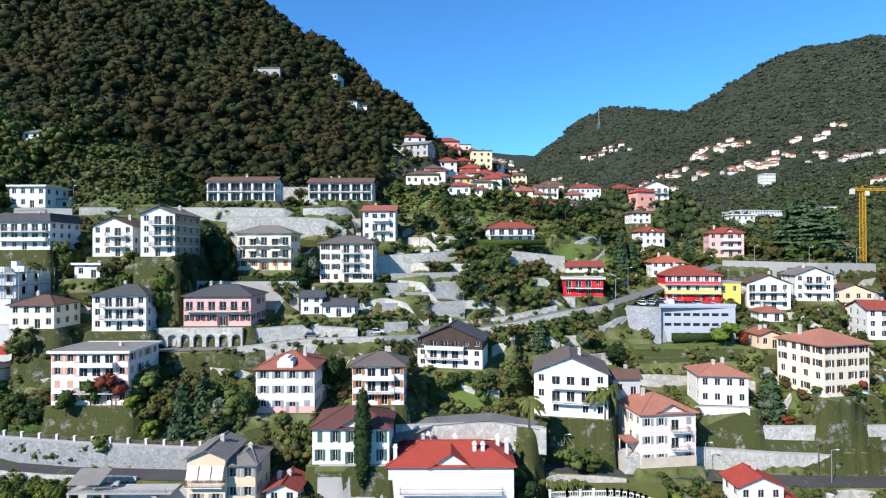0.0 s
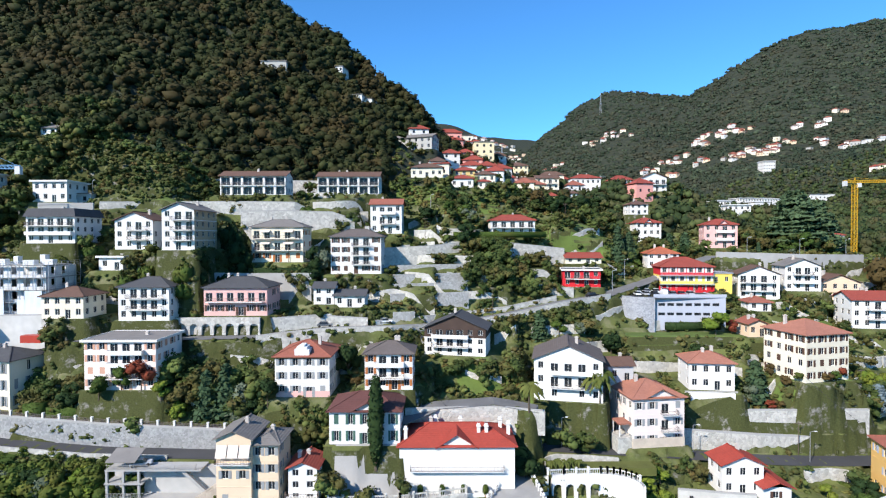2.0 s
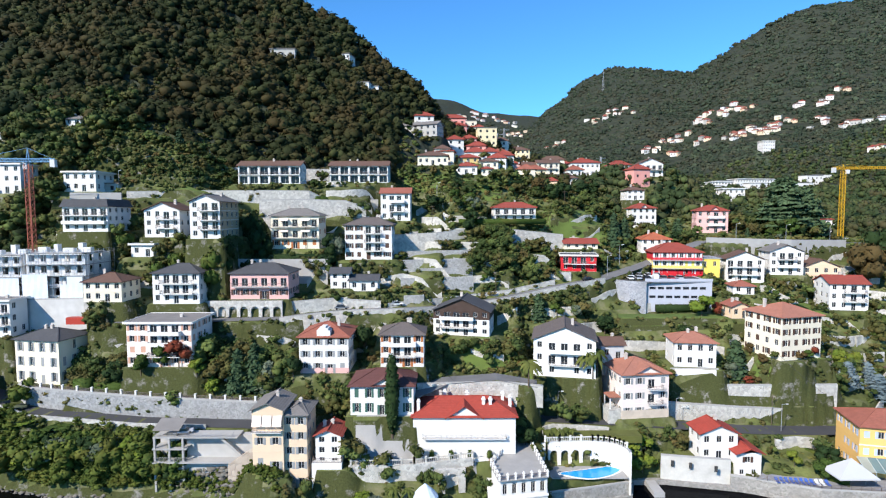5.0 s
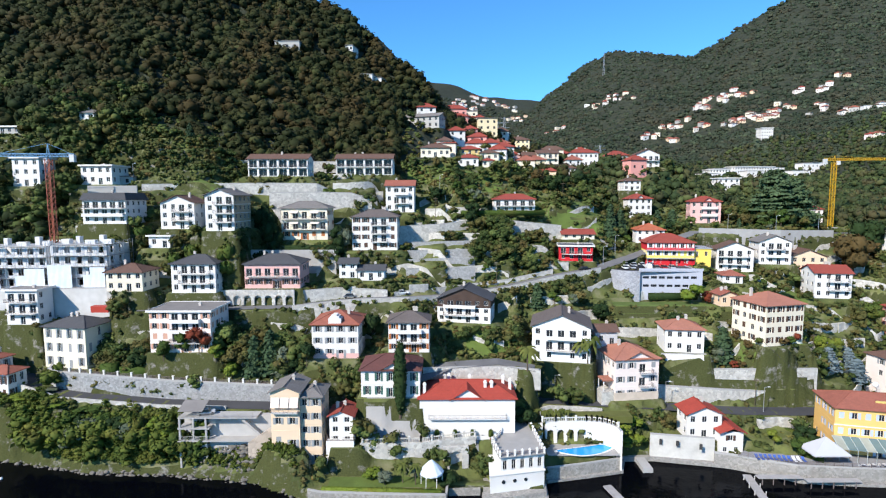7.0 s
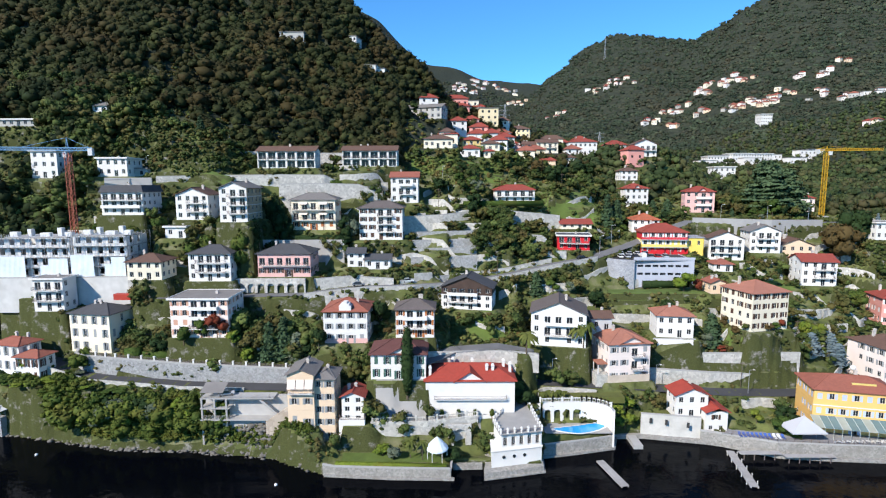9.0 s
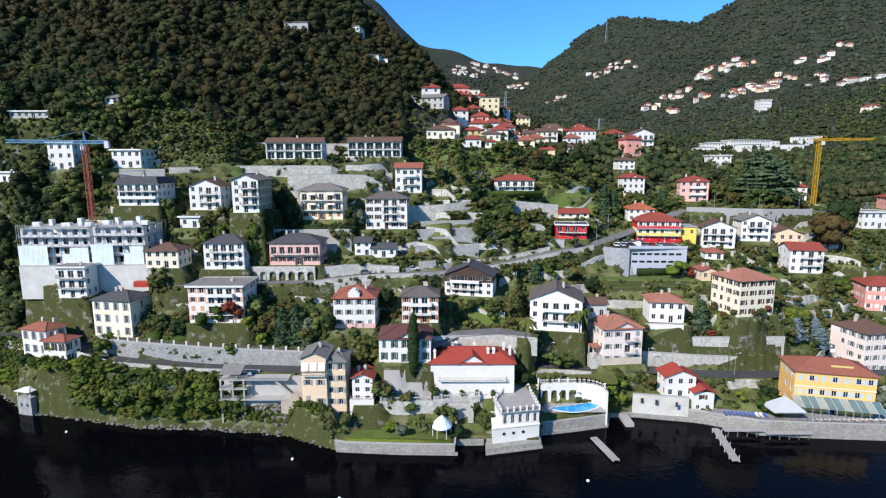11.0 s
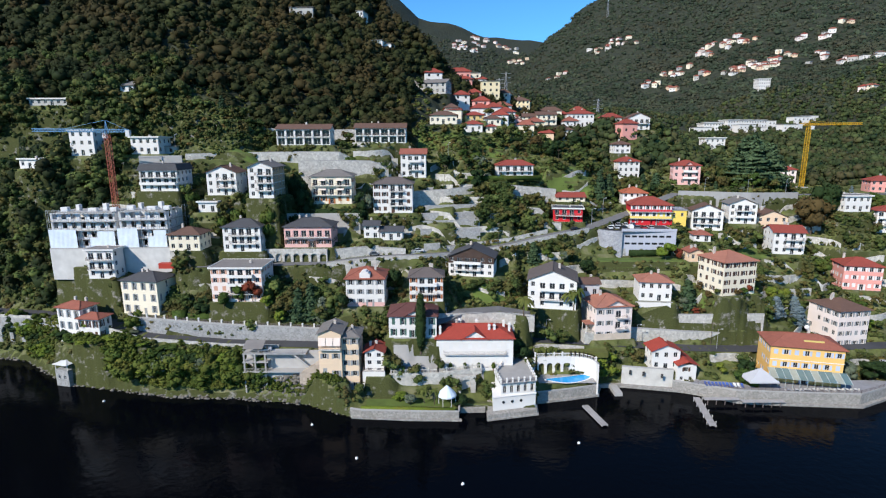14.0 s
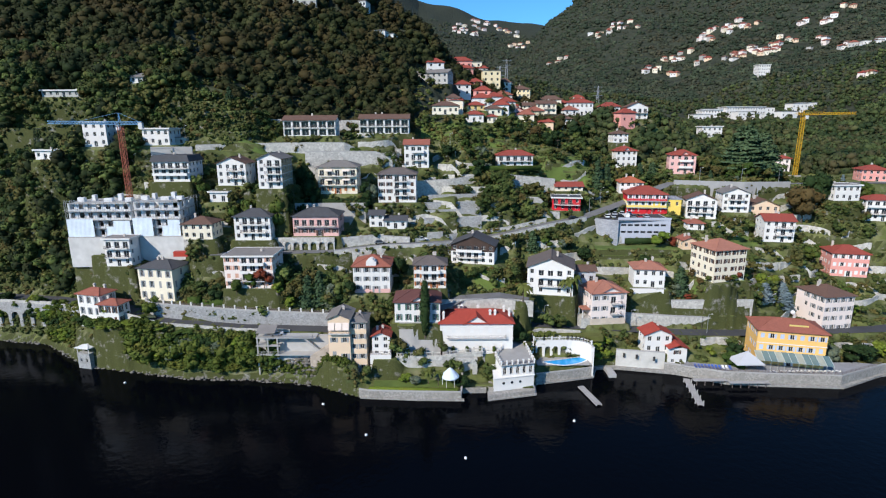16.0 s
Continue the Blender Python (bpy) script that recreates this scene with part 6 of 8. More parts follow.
for a, b in zip(EDGE, EDGE[1:]):
    k = max(2, round(math.hypot(b[0] - a[0], b[1] - a[1]) / 1.9))
    for i in range(k):
        x, y = a[0] + (b[0] - a[0]) * i / k, a[1] + (b[1] - a[1]) * i / k
        part("pillar", boxes((x - 0.2, x + 0.2, y - 0.2, y + 0.2, 9.72, 10.75), (x - 0.28, x + 0.28, y - 0.28, y + 0.28, 10.75, 10.95), (x - 0.14, x + 0.14, y - 0.14, y + 0.14, 10.95, 11.2)), WHITE, root)
    for h in (10.1, 10.55):
        beam(bm, (*a, h), (*b, h), 0.05)
part("railing", bm, IRON, root)
wall_run("retaining_wall", [(3.2, 98.2, 0, 9.4), (8.8, 98.6, 0, 9.4)], 0.5, WHITE, "white wall below the villa terrace")
wall_run("retaining_wall", [(17.2, 104.8, 0, 9.7), (20.8, 104.3, 0, 10.2)], 0.5, WHITE, "white wall below the villa terrace")
balustrade([(-24, 95.2, 9.4), (-10, 95.4, 9.6), (3, 97.2, 10.2)], "stone balustrade with pillars before the villa court", 2.6, PALE)
wall_run("retaining_wall", [(-24.5, 94.8, 2, 9.4), (-10, 94.9, 2, 9.6), (3.2, 96.8, 2, 10.2)], 0.5, PALE, "pale wall between court and lake garden")
arch_wall((-4.6, 94.2), (1.4, 94.8), 3.2, 8.6, 1, 3.0, 4.4, PALE, "garden grotto arch in the terrace wall", 0.9)

def sheet(name, x0, x1, y0, y1, mat, label, category, lift=0.07):
    """A lawn or court that lies on the land."""
    xs, ys = np.linspace(x0, x1, max(3, int((x1 - x0) / 0.8))), np.linspace(y0, y1, max(3, int((y1 - y0) / 0.8)))
    gx, gy = np.meshgrid(xs, ys)
    ids = np.arange(gx.size).reshape(gx.shape)
    q = np.stack([ids[:-1, :-1], ids[:-1, 1:], ids[1:, 1:], ids[1:, :-1]], -1).reshape(-1, 4)
    ob = part(name, quick_mesh(name, np.stack([gx, gy, height(gx, gy) + lift], -1).reshape(-1, 3), q), mat)
    return tagged(ob, label, category, kind="structure")


LAWN = surf("lawn_grass", (0.115, 0.165, 0.036), 0.95, 0.45, 0.22, 2.5, 0.06)
for x0, x1, y0, y1 in ((50, 83, 139.5, 147.2), (30, 62, 179, 194), (2, 21, 117.5, 127.5), (60, 69, 112.5, 117.2), (72, 100, 122.6, 126), (-20, 20, 196, 206), (-96, -80, 166, 171), (104, 122, 150, 160), (-31, -6, 88, 92.5)):
    sheet("lawn", x0, x1, y0, y1, LAWN, "mown green lawn of a hillside garden", "lawn")
for x0, x1, y0, y1 in ((-23.5, -9.5, 96.7, 101.5), (-9.5, 4, 96.6, 99.6)):
    sheet("court", x0, x1, y0, y1, PAVING, "grey paved court before the white villa", "court", 0.1)

# villa: middle gable, chimneys and a long balcony
v = ROOTS["V"]
bm = bmesh.new()
for pts in ([(-3.6, -6.03, 9.8), (3.6, -6.03, 9.8), (0, -6.03, 12.1)],):
    lo = [bm.verts.new(p) for p in pts]
    hi = [bm.verts.new((p[0], p[1] + 5, p[2])) for p in pts]
    bm.faces.new(lo)
    for i in range(3):
        bm.faces.new((lo[i], lo[(i + 1) % 3], hi[(i + 1) % 3], hi[i]))
part("gable", bm, WHITE, v)
bm = bmesh.new()
for s in (-1, 1):
    a = [bm.verts.new(c) for c in ((s * 4.4, -6.6, 9.35), (0, -6.6, 12.2), (0, -0.2, 12.2), (s * 4.4, -1.8, 9.35))]
    b = [bm.verts.new((q.co.x, q.co.y, q.co.z + 0.16)) for q in a]
    bm.faces.new(a[::-1])
    bm.faces.new(b)
    for i in range(4):
        bm.faces.new((a[i], a[(i + 1) % 4], b[(i + 1) % 4], b[i]))
part("gable_roof", bm, roof_mat("tiles_redtile", ROOFS["redtile"]), v)
balcony(v, pose(0, -6, 4.9), 19, 1.0)
for x, y in ((-10.6, -4.0), (-4.5, 3.0), (4.6, -2.5), (6.2, -2.5), (9.5, 1.5), (11, -1.0), (0.9, 2.2)):
    part("chimney", boxes((x - 0.35, x + 0.35, y - 0.35, y + 0.35, 9.6, 12.6), (x - 0.48, x + 0.48, y - 0.48, y + 0.48, 12.6, 12.8), (x - 0.3, x + 0.3, y - 0.3, y + 0.3, 12.8, 13.2)), WHITE, v)
for i in range(4):
    x = -6.2 + i * 4.4
    bm = bmesh.new()
    ob = empty("potted_topiary", pose(x, 98.7, 8.7), "small egg-shaped clipped evergreen before the white villa", "topiary", "topiaries")
    me = quick_mesh("foliage", *gather(lump(np.array([0, 0, 1.25]), np.array([0.62, 0.62, 1.15]), 240, 0.13, np.random.RandomState(i), ICO2)))
    part("foliage", me, LEAVES["broad"], ob)
    cyl(bm, 0, 0, -0.05, 0.35, 0.28, 0.36, 10)
    part("pot", bm, surf("terracotta_pot", (0.34, 0.15, 0.09), 0.8), ob)

# lake garden: lawn edge, hedge, gazebo
def hedge(x0, y0, x1, y1, z0, wide, tall, leaf="broad", label="clipped dense green hedge"):
    d = Vector((x1 - x0, y1 - y0, 0))
    ln = d.length
    rg = np.random.RandomState(int(abs(x0 * 7 + y0)))
    k = int(ln * tall * 16 + ln * wide * 10)
    face = rg.randint(0, 3, k)
    p = np.stack([rg.uniform(0, ln, k), rg.uniform(-wide / 2, wide / 2, k), rg.uniform(0, tall, k)], 1)
    n = np.zeros((k, 3))
    for f, ax, v, nn in ((0, 1, -wide / 2, (0, -1, 0)), (1, 2, tall, (0, 0, 1)), (2, 1, wide / 2, (0, 1, 0))):
        p[face == f, ax] = v
        n[face == f] = nn
    lv, lf = as_tris(*leaf_quads(p, n, 0.17, rg))
    bm = boxes((0, ln, -wide / 2 + 0.05, wide / 2 - 0.05, -0.6, tall - 0.04))
    bmesh.ops.triangulate(bm, faces=bm.faces)
    bm.verts.index_update()
    bv, bf = np.array([q.co[:] for q in bm.verts]), np.array([[q.index for q in f.verts] for f in bm.faces])
    bm.free()
    ob = part("hedge", quick_mesh("hedge", *gather([(bv, bf), (lv, lf)])), LEAVES[leaf])
    ob.matrix_world = pose(x0, y0, z0, 0, 0, math.degrees(math.atan2(d.y, d.x)))
    return tagged(ob, label, "hedge")


hedge(-32, 86.6, -5, 85.4, 2.2, 1.0, 1.0, "bright", "trimmed yellow-green hedge along the garden quay")
hedge(-92, 113.2, -83, 113.2, 18.9, 1.6, 3.6, "broad")
hedge(-97, 113.5, -93, 113.5, 18.9, 3.0, 4.5, "broad")
hedge(-57, 147.8, -38, 150.5, 50.2, 1.2, 2.0, "dark", "dark clipped hedge below the flats")
hedge(-45, 187, -25, 184.8, 75.4, 1.0, 1.2, "broad")
hedge(64, 148.3, 80, 148.3, 34.2, 1.4, 1.6, "dark")
hedge(2, 175, 34, 176, 61.5, 1.0, 1.4, "broad")
hedge(84, 100.6, 87.5, 96.5, 3.7, 1.2, 1.6, "broad")
hedge(86, 111.4, 92, 104, 4.0, 1.4, 2.2, "broad")
hedge(-2, 210.5, 30, 209.5, 77.5, 1.2, 1.6, "dark")
root = empty("gazebo", pose(-7.3, 88.6, 3.0), "round garden gazebo with a pale blue pointed canopy", "gazebo")
bm = bmesh.new()
for i in range(12):
    a, b = 2 * math.pi * i / 12, 2 * math.pi * (i + 1) / 12
    for r0, z0, r1, z1 in ((2.75, 2.9, 1.5, 4.3), (1.5, 4.3, 0.12, 5.6), (2.75, 2.55, 2.75, 2.9)):
        bm.faces.new([bm.verts.new((r * math.cos(t), r * math.sin(t), z)) for r, t, z in ((r0, a, z0), (r0, b, z0), (r1, b, z1), (r1, a, z1))])
bmesh.ops.recalc_face_normals(bm, faces=bm.faces)
part("canopy", bm, surf("canopy_cloth", (0.62, 0.70, 0.76), 0.8, 0.06), root, "pale blue cloth canopy")
for i in range(6):
    bm = bmesh.new()
    cyl(bm, 2.4 * math.cos(i * 1.047), 2.4 * math.sin(i * 1.047), -0.2, 2.6, 0.08, 0.08, 8)
    part("post", bm, WHITE, root)

# pool terrace
arch_wall((21.5, 104.2), (32.0, 104.6), 4.6, 10.6, 4, 1.8, 3.8, WHITE, "white arcade behind the swimming pool", 1.4)
BOW = [(32.0 + 7.0 * math.sin(a), 99.4 + 5.2 * math.cos(a)) for a in [math.pi * 0.56 * i / 9 for i in range(10)]]
wall_run("pool_wall", [(x, y, 0, 10.6) for x, y in BOW], 0.4, WHITE, "curved white wall round the pool terrace", 0.15)
balustrade([(20.5, 103.4, 11.0), (24, 104.4, 10.7), (32, 104.7, 10.7), *[(x, y + 0.15, 10.7) for x, y in BOW[1:8]]], "white balustrade above the pool arcade", 3.0)
tagged(part("terrace_floor", boxes((21, 38.5, 98.4, 104.1, 4.4, 4.66))), "pale paved pool terrace", "terrace", kind="structure").data.materials.append(PAVING)
def pool_outline(g):
    return [((3.8 + g) * math.cos(t) * (1.9 - 0.25 * math.sin(2 * t)), (2.1 + g) * math.sin(t) + 0.75 * math.cos(2 * t)) for t in [2 * math.pi * i / 36 for i in range(36)]]


root = empty("swimming_pool", pose(31.0, 101.0, 4.66, 0, 0, 14), "turquoise curved swimming pool with a pale rim", "pool")
bm = bmesh.new()
for (a, b), (c, d) in zip(zip(pool_outline(0.3), pool_outline(0.3)[1:] + pool_outline(0.3)[:1]), zip(pool_outline(0), pool_outline(0)[1:] + pool_outline(0)[:1])):
    bm.faces.new([bm.verts.new((*p, 0.14)) for p in (a, b, d, c)])
    bm.faces.new([bm.verts.new(p) for p in ((*a, 0.0), (*b, 0.0), (*b, 0.14), (*a, 0.14))])
part("rim", bm, WHITE, root)
bm = bmesh.new()
bm.faces.new([bm.verts.new((*p, 0.08)) for p in pool_outline(0)])
part("water", bm, surf("pool_water", (0.03, 0.34, 0.72), 0.15, 0.15, 0.5, 2.0, 0.01, 0, 0.5), root)
tagged(part("lawn_roof", boxes((21, 44, 104.9, 108.4, 9.9, 11.6))), "grass-covered flat roof beside the road", "roof garden").data.materials.append(surf("roof_grass", (0.13, 0.14, 0.035), 0.95, 0.4, 0.25, 3.0, 0.05))
for i in range(7):
    x = 18.5 + i * 1.5
    tree("palm", "palm", x, 104.9 + (i % 2) * 0.7, 3.6, 4.0, i, 10.6)
rs2 = random.Random(4)
for i in range(10):
    x, y = rs2.uniform(41.5, 47), rs2.uniform(104.2, 108)
    tree("broad", rs2.choice(("broad", "bright")), x, y, 3.6, 4.6, i, 2.0 + (y - 104) * 1.6)


# jetties, ramps, buoys
def jetty(x0, y0, x1, y1, wide, label, posts=True):
    d = Vector((x1 - x0, y1 - y0, 0))
    root = empty("jetty", pose(x0, y0, 0, 0, 0, math.degrees(math.atan2(d.y, d.x))), label, "jetty")
    k = int(d.length / 0.5)
    wood = surf("grey_planks", (0.38, 0.36, 0.34), 0.9, 0.2, 0.6, 5.0, 0.01, 0, 0.2, 0.35)
    me = bpy.data.meshes.new("plank")
    bm = boxes((0.02, 0.48, -wide / 2, wide / 2, 0.5, 0.6))
    bm.to_mesh(me)
    bm.free()
    me.materials.append(wood)
    for i in range(k):
        part("plank", me, None, root).matrix_local = pose(i * d.length / k, 0, 0)
    part("beam", boxes((0, d.length, -wide / 2 + 0.1, -wide / 2 + 0.3, 0.2, 0.5)), wood, root)
    part("beam", boxes((0, d.length, wide / 2 - 0.3, wide / 2 - 0.1, 0.2, 0.5)), wood, root)
    if posts:
        for i in range(5):
            for s in (-1, 1):
                bm = bmesh.new()
                cyl(bm, d.length * (i + 0.5) / 5, s * (wide / 2 + 0.2), -2, 1.2, 0.14, 0.12, 8)
                part("post", bm, surf("pile_wood", (0.5, 0.48, 0.45), 0.9, 0.2), root)
    return root


jetty(33.6, 91.8, 36.2, 80.4, 2.0, "narrow grey plank jetty lying off the pool wall", False)
jetty(68.9, 96.5, 65.8, 80.0, 1.9, "grey plank landing stage with mooring posts")
for x0, x1, y in ((73, 92, 92.2),):
    root = empty("walkway", pose(0, 0, 0), "wooden walkway on piles along the sea wall", "walkway")
    part("deck", boxes((69.5, 80, 92.6, 94.2, 1.6, 1.8), (80, 92.5, 91.0, 92.6, 1.6, 1.8)), surf("grey_planks", (0.38, 0.36, 0.34), 0.9, 0.2), root)
    for i in range(9):
        bm = bmesh.new()
        cyl(bm, 70.5 + i * 2.6, 92.8 if i < 4 else 91.2, -2, 1.7, 0.12, 0.12, 7)
        part("pile", bm, IRON, root)
tagged(part("slipway", boxes((44.6, 47.0, 98.4, 104.4, -1, 1.1))), "grey concrete boat ramp at the water", "ramp").data.materials.append(CONCRETE)
for x, y in ((-3.9, 55.8), (27, 72.5), (-30, 66), (-45, 82), (-112, 96)):
    ob = empty("buoy", pose(x, y, 0), "small white mooring buoy floating on the lake", "buoy", "buoys")
    v, f = ICO2
    part("float", quick_mesh("float", v * 0.38 + np.array([0, 0, 0.12]), f), surf("buoy_white", (0.8, 0.8, 0.78), 0.4), ob)

# terrace on pillars beside the tall house
root = empty("terrace_building", pose(-58, 99, 0), "weathered grey concrete terraces on pillars above the shore", "building")
part("retaining_wall", boxes((-10.5, 12.5, -0.4, 2.5, 3.0, 9.0), (-4.5, 12.5, 0.8, 2.5, 9.0, 14.3), (-11.2, -4.5, 1.9, 2.5, 9.0, 14.4)), surf("stained_concrete", (0.50, 0.48, 0.45), 0.9, 0.3, 0.25, 2.0, 0.02), root)
for z, x0, x1, y0 in ((8.8, -11.2, 15.5, -2.0), (11.8, -11.2, -3.5, -1.7), (14.4, -11.2, 8, -1.4)):
    part("slab", boxes((x0, x1, y0, 2.5, z, z + 0.3)), CONCRETE, root)
for x in (-10.8, -7.5, -4.4):
    for z0, z1 in ((2.0, 8.8), (9.1, 11.8), (12.1, 14.4)):
        part("pillar", boxes((x - 0.22, x + 0.22, -1.5, -1.06, z0, z1)), CONCRETE, root)
part("railing", railing(18, 0.4), CONCRETE, root).matrix_local = pose(-2, -1.0, 14.7)
part("railing", railing(7.4, 0.4), CONCRETE, root).matrix_local = pose(-7.3, -1.3, 9.1)
bm = bmesh.new()
vs = [bm.verts.new(c) for c in ((-11, -1.6, 16.2), (-5, -1.6, 16.2), (-5, 2.4, 17.6), (-11, 2.4, 17.6))]
ws = [bm.verts.new((q.co.x, q.co.y, q.co.z + 0.15)) for q in vs]
bm.faces.new(vs[::-1])
bm.faces.new(ws)
for i in range(4):
    bm.faces.new((vs[i], vs[(i + 1) % 4], ws[(i + 1) % 4], ws[i]))
part("canopy", bm, surf("roof_felt_grey", ROOFS["grey"]), root, "grey sloping shelter roof")
bm = bmesh.new()
beam(bm, (4.0, -0.6, 14.3), (9.5, -0.6, 9.2), 0.3)
part("stair", bm, CONCRETE, root)

# tall cream house: awnings
t = ROOTS["D7a"]
for i in range(3):
    bm = bmesh.new()
    x = -2.2 + i * 2.2
    vs = [bm.verts.new(c) for c in ((x - 1.0, -4.55, 12.6), (x + 1.0, -4.55, 12.6), (x + 1.0, -5.4, 10.4), (x - 1.0, -5.4, 10.4))]
    ws = [bm.verts.new((q.co.x, q.co.y - 0.04, q.co.z + 0.03)) for q in vs]
    bm.faces.new(vs)
    bm.faces.new(ws[::-1])
    part("awning", bm, surf("awning_cloth", (0.70, 0.60, 0.52), 0.85, 0.06), t, "pale cloth sun awning")
balcony(t, pose(0, -4.5, 9.2), 6.4, 1.1)
w1 = ROOTS["W1"]
part("front_block", boxes((-3.4, 3.2, -4.6, -3.2, -7.0, 1.4)), WHITE, w1, "lower white block with a terrace on top")
part("railing", railing(6.4, 1.2), IRON, w1).matrix_local = pose(-0.1, -3.3, 1.4)
for x in (-1.6, 1.4):
    put_window(w1, pose(x, -4.6, -2.4), 0.9, 1.5, "", False, 1.0, -0.02)

# lakeside house with the red roof: wing and terrace
root = ROOTS["F7"]
wing = empty("house_wing", pose(68.0, 107.2, 2.5), "white two-storey side wing with a bright red tiled roof", "house")
bm = bmesh.new()
facade(bm, (-3, -5, -3), (1, 0, 0), 6, 9.2, [(1.0, 2.0, 4.0, 5.2), (3.8, 4.8, 4.0, 5.2), (2.2, 3.4, 6.9, 8.3)])
facade(bm, (3, -5, -3), (0, 1, 0), 11, 9.2, [(2.0, 3.0, 6.8, 8.2), (6.0, 7.0, 6.8, 8.2)])
facade(bm, (-3, 6, -3), (0, -1, 0), 11, 9.2, [])
facade(bm, (3, 6, -3), (-1, 0, 0), 6, 9.2, [])
part("wall", bm, WHITE, wing)
shell, top = roof_shell("gablef", 6, 11, 6.2, 0.5, 0.36)
part("roof", shell, roof_mat("tiles_redtile", ROOFS["redtile"]), wing)
for m, a, b in ((pose(-1.5, -5, 1.0), 1, 1.2), (pose(1.3, -5, 1.0), 1, 1.2), (pose(-0.2, -5, 3.9), 1.2, 1.4), (pose(3, -2.5, 3.8, 0, 0, 90), 1, 1.4), (pose(3, 1.5, 3.8, 0, 0, 90), 1, 1.4)):
    put_window(wing, m, a, b, "brown" if a > 1.1 else "")

# hotel terrace
bm = bmesh.new()
edge = [(69.5, 100.6), (80, 95.4), (92, 94.1), (115, 92.4), (133, 99.9), (127, 101.5), (81, 101.5), (73, 104)]
lo, hi = [bm.verts.new((x, y, 3.2)) for x, y in edge], [bm.verts.new((x, y, 3.62)) for x, y in edge]
bm.faces.new(hi)
for i in range(len(edge)):
    j = (i + 1) % len(edge)
    bm.faces.new((lo[i], lo[j], hi[j], hi[i]))
tagged(part("terrace_paving", bm, surf("grey_paving", (0.30, 0.30, 0.31), 0.85, 0.25, 0.6, 3.0, 0.01)), "grey stone paving of the lakeside terrace", "paving", kind="structure")
root = empty("parasol", pose(87.4, 96.4, 3.6), "large square white parasol over the hotel terrace", "parasol")
bm = bmesh.new()
tip = (0, 0, 6.6)
cor = [(-4.4, -2.8, 3.1), (4.4, -2.8, 3.1), (4.4, 2.8, 3.1), (-4.4, 2.8, 3.1)]
for i in range(4):
    bm.faces.new([bm.verts.new(c) for c in (cor[i], cor[(i + 1) % 4], tip)])
    bm.faces.new([bm.verts.new(c) for c in (cor[i], cor[(i + 1) % 4], (cor[(i + 1) % 4][0], cor[(i + 1) % 4][1], 2.8), (cor[i][0], cor[i][1], 2.8))])
part("canopy", bm, surf("parasol_cloth", (0.46, 0.46, 0.47), 0.8, 0.05), root, "white cloth canopy")
bm = bmesh.new()
cyl(bm, 0, 0, -0.1, 6.4, 0.09)
part("pole", bm, IRON, root)
root = empty("glass_awning", pose(102.2, 97.0, 3.6, 0, 0, -14), "long glazed awning on slim posts along the yellow hotel", "awning")
for i in range(12):
    x = -10.4 + i * 1.95
    bm = bmesh.new()
    beam(bm, (x, 2.0, 4.6), (x, -2.6, 3.0), 0.06)
    part("rafter", bm, surf("awning_iron", (0.45, 0.50, 0.48), 0.5), root)
    if i < 11:
        bm = bmesh.new()
        vs = [bm.verts.new(c) for c in ((x + 0.08, -2.6, 3.05), (x + 1.87, -2.6, 3.05), (x + 1.87, 2.0, 4.65), (x + 0.08, 2.0, 4.65))]
        bm.faces.new(vs)
        part("pane", bm, surf("awning_glass", (0.13, 0.20, 0.20), 0.2, 0.2, 0.4, 2.0, 0.0, 0, 0.5) if i % 3 else surf("awning_sheet", (0.34, 0.36, 0.30), 0.4, 0.25), root)
    bm = bmesh.new()
    cyl(bm, x, -2.5, -0.1, 3.05, 0.05)
    part("post", bm, surf("awning_iron", (0.45, 0.50, 0.48), 0.5), root)
def lounger(x, y, z, yaw, colour):
    root = empty("sun_lounger", pose(x, y, z, 0, 0, yaw), f"{colour} sun lounger on the lakeside terrace", "lounger", "sun loungers")
    bm = boxes((-0.33, 0.33, -1.0, 0.35, 0.28, 0.38))
    part("mattress", bm, surf("lounger_" + colour, (0.05, 0.11, 0.36) if colour == "blue" else (0.7, 0.7, 0.7), 0.8), root)
    bm = bmesh.new()
    vs = [bm.verts.new(c) for c in ((-0.33, 0.35, 0.28), (0.33, 0.35, 0.28), (0.33, 0.95, 0.72), (-0.33, 0.95, 0.72), (-0.33, 0.35, 0.38), (0.33, 0.35, 0.38), (0.33, 0.9, 0.82), (-0.33, 0.9, 0.82))]
    for f in ((0, 3, 2, 1), (4, 5, 6, 7), (0, 1, 5, 4), (1, 2, 6, 5), (2, 3, 7, 6), (3, 0, 4, 7)):
        bm.faces.new([vs[i] for i in f])
    part("backrest", bm, surf("lounger_" + colour, (0.05, 0.11, 0.36)), root)
    for sx in (-0.28, 0.28):
        for sy in (-0.9, 0.3):
            part("leg", boxes((sx - 0.03, sx + 0.03, sy - 0.03, sy + 0.03, 0, 0.28)), IRON, root)


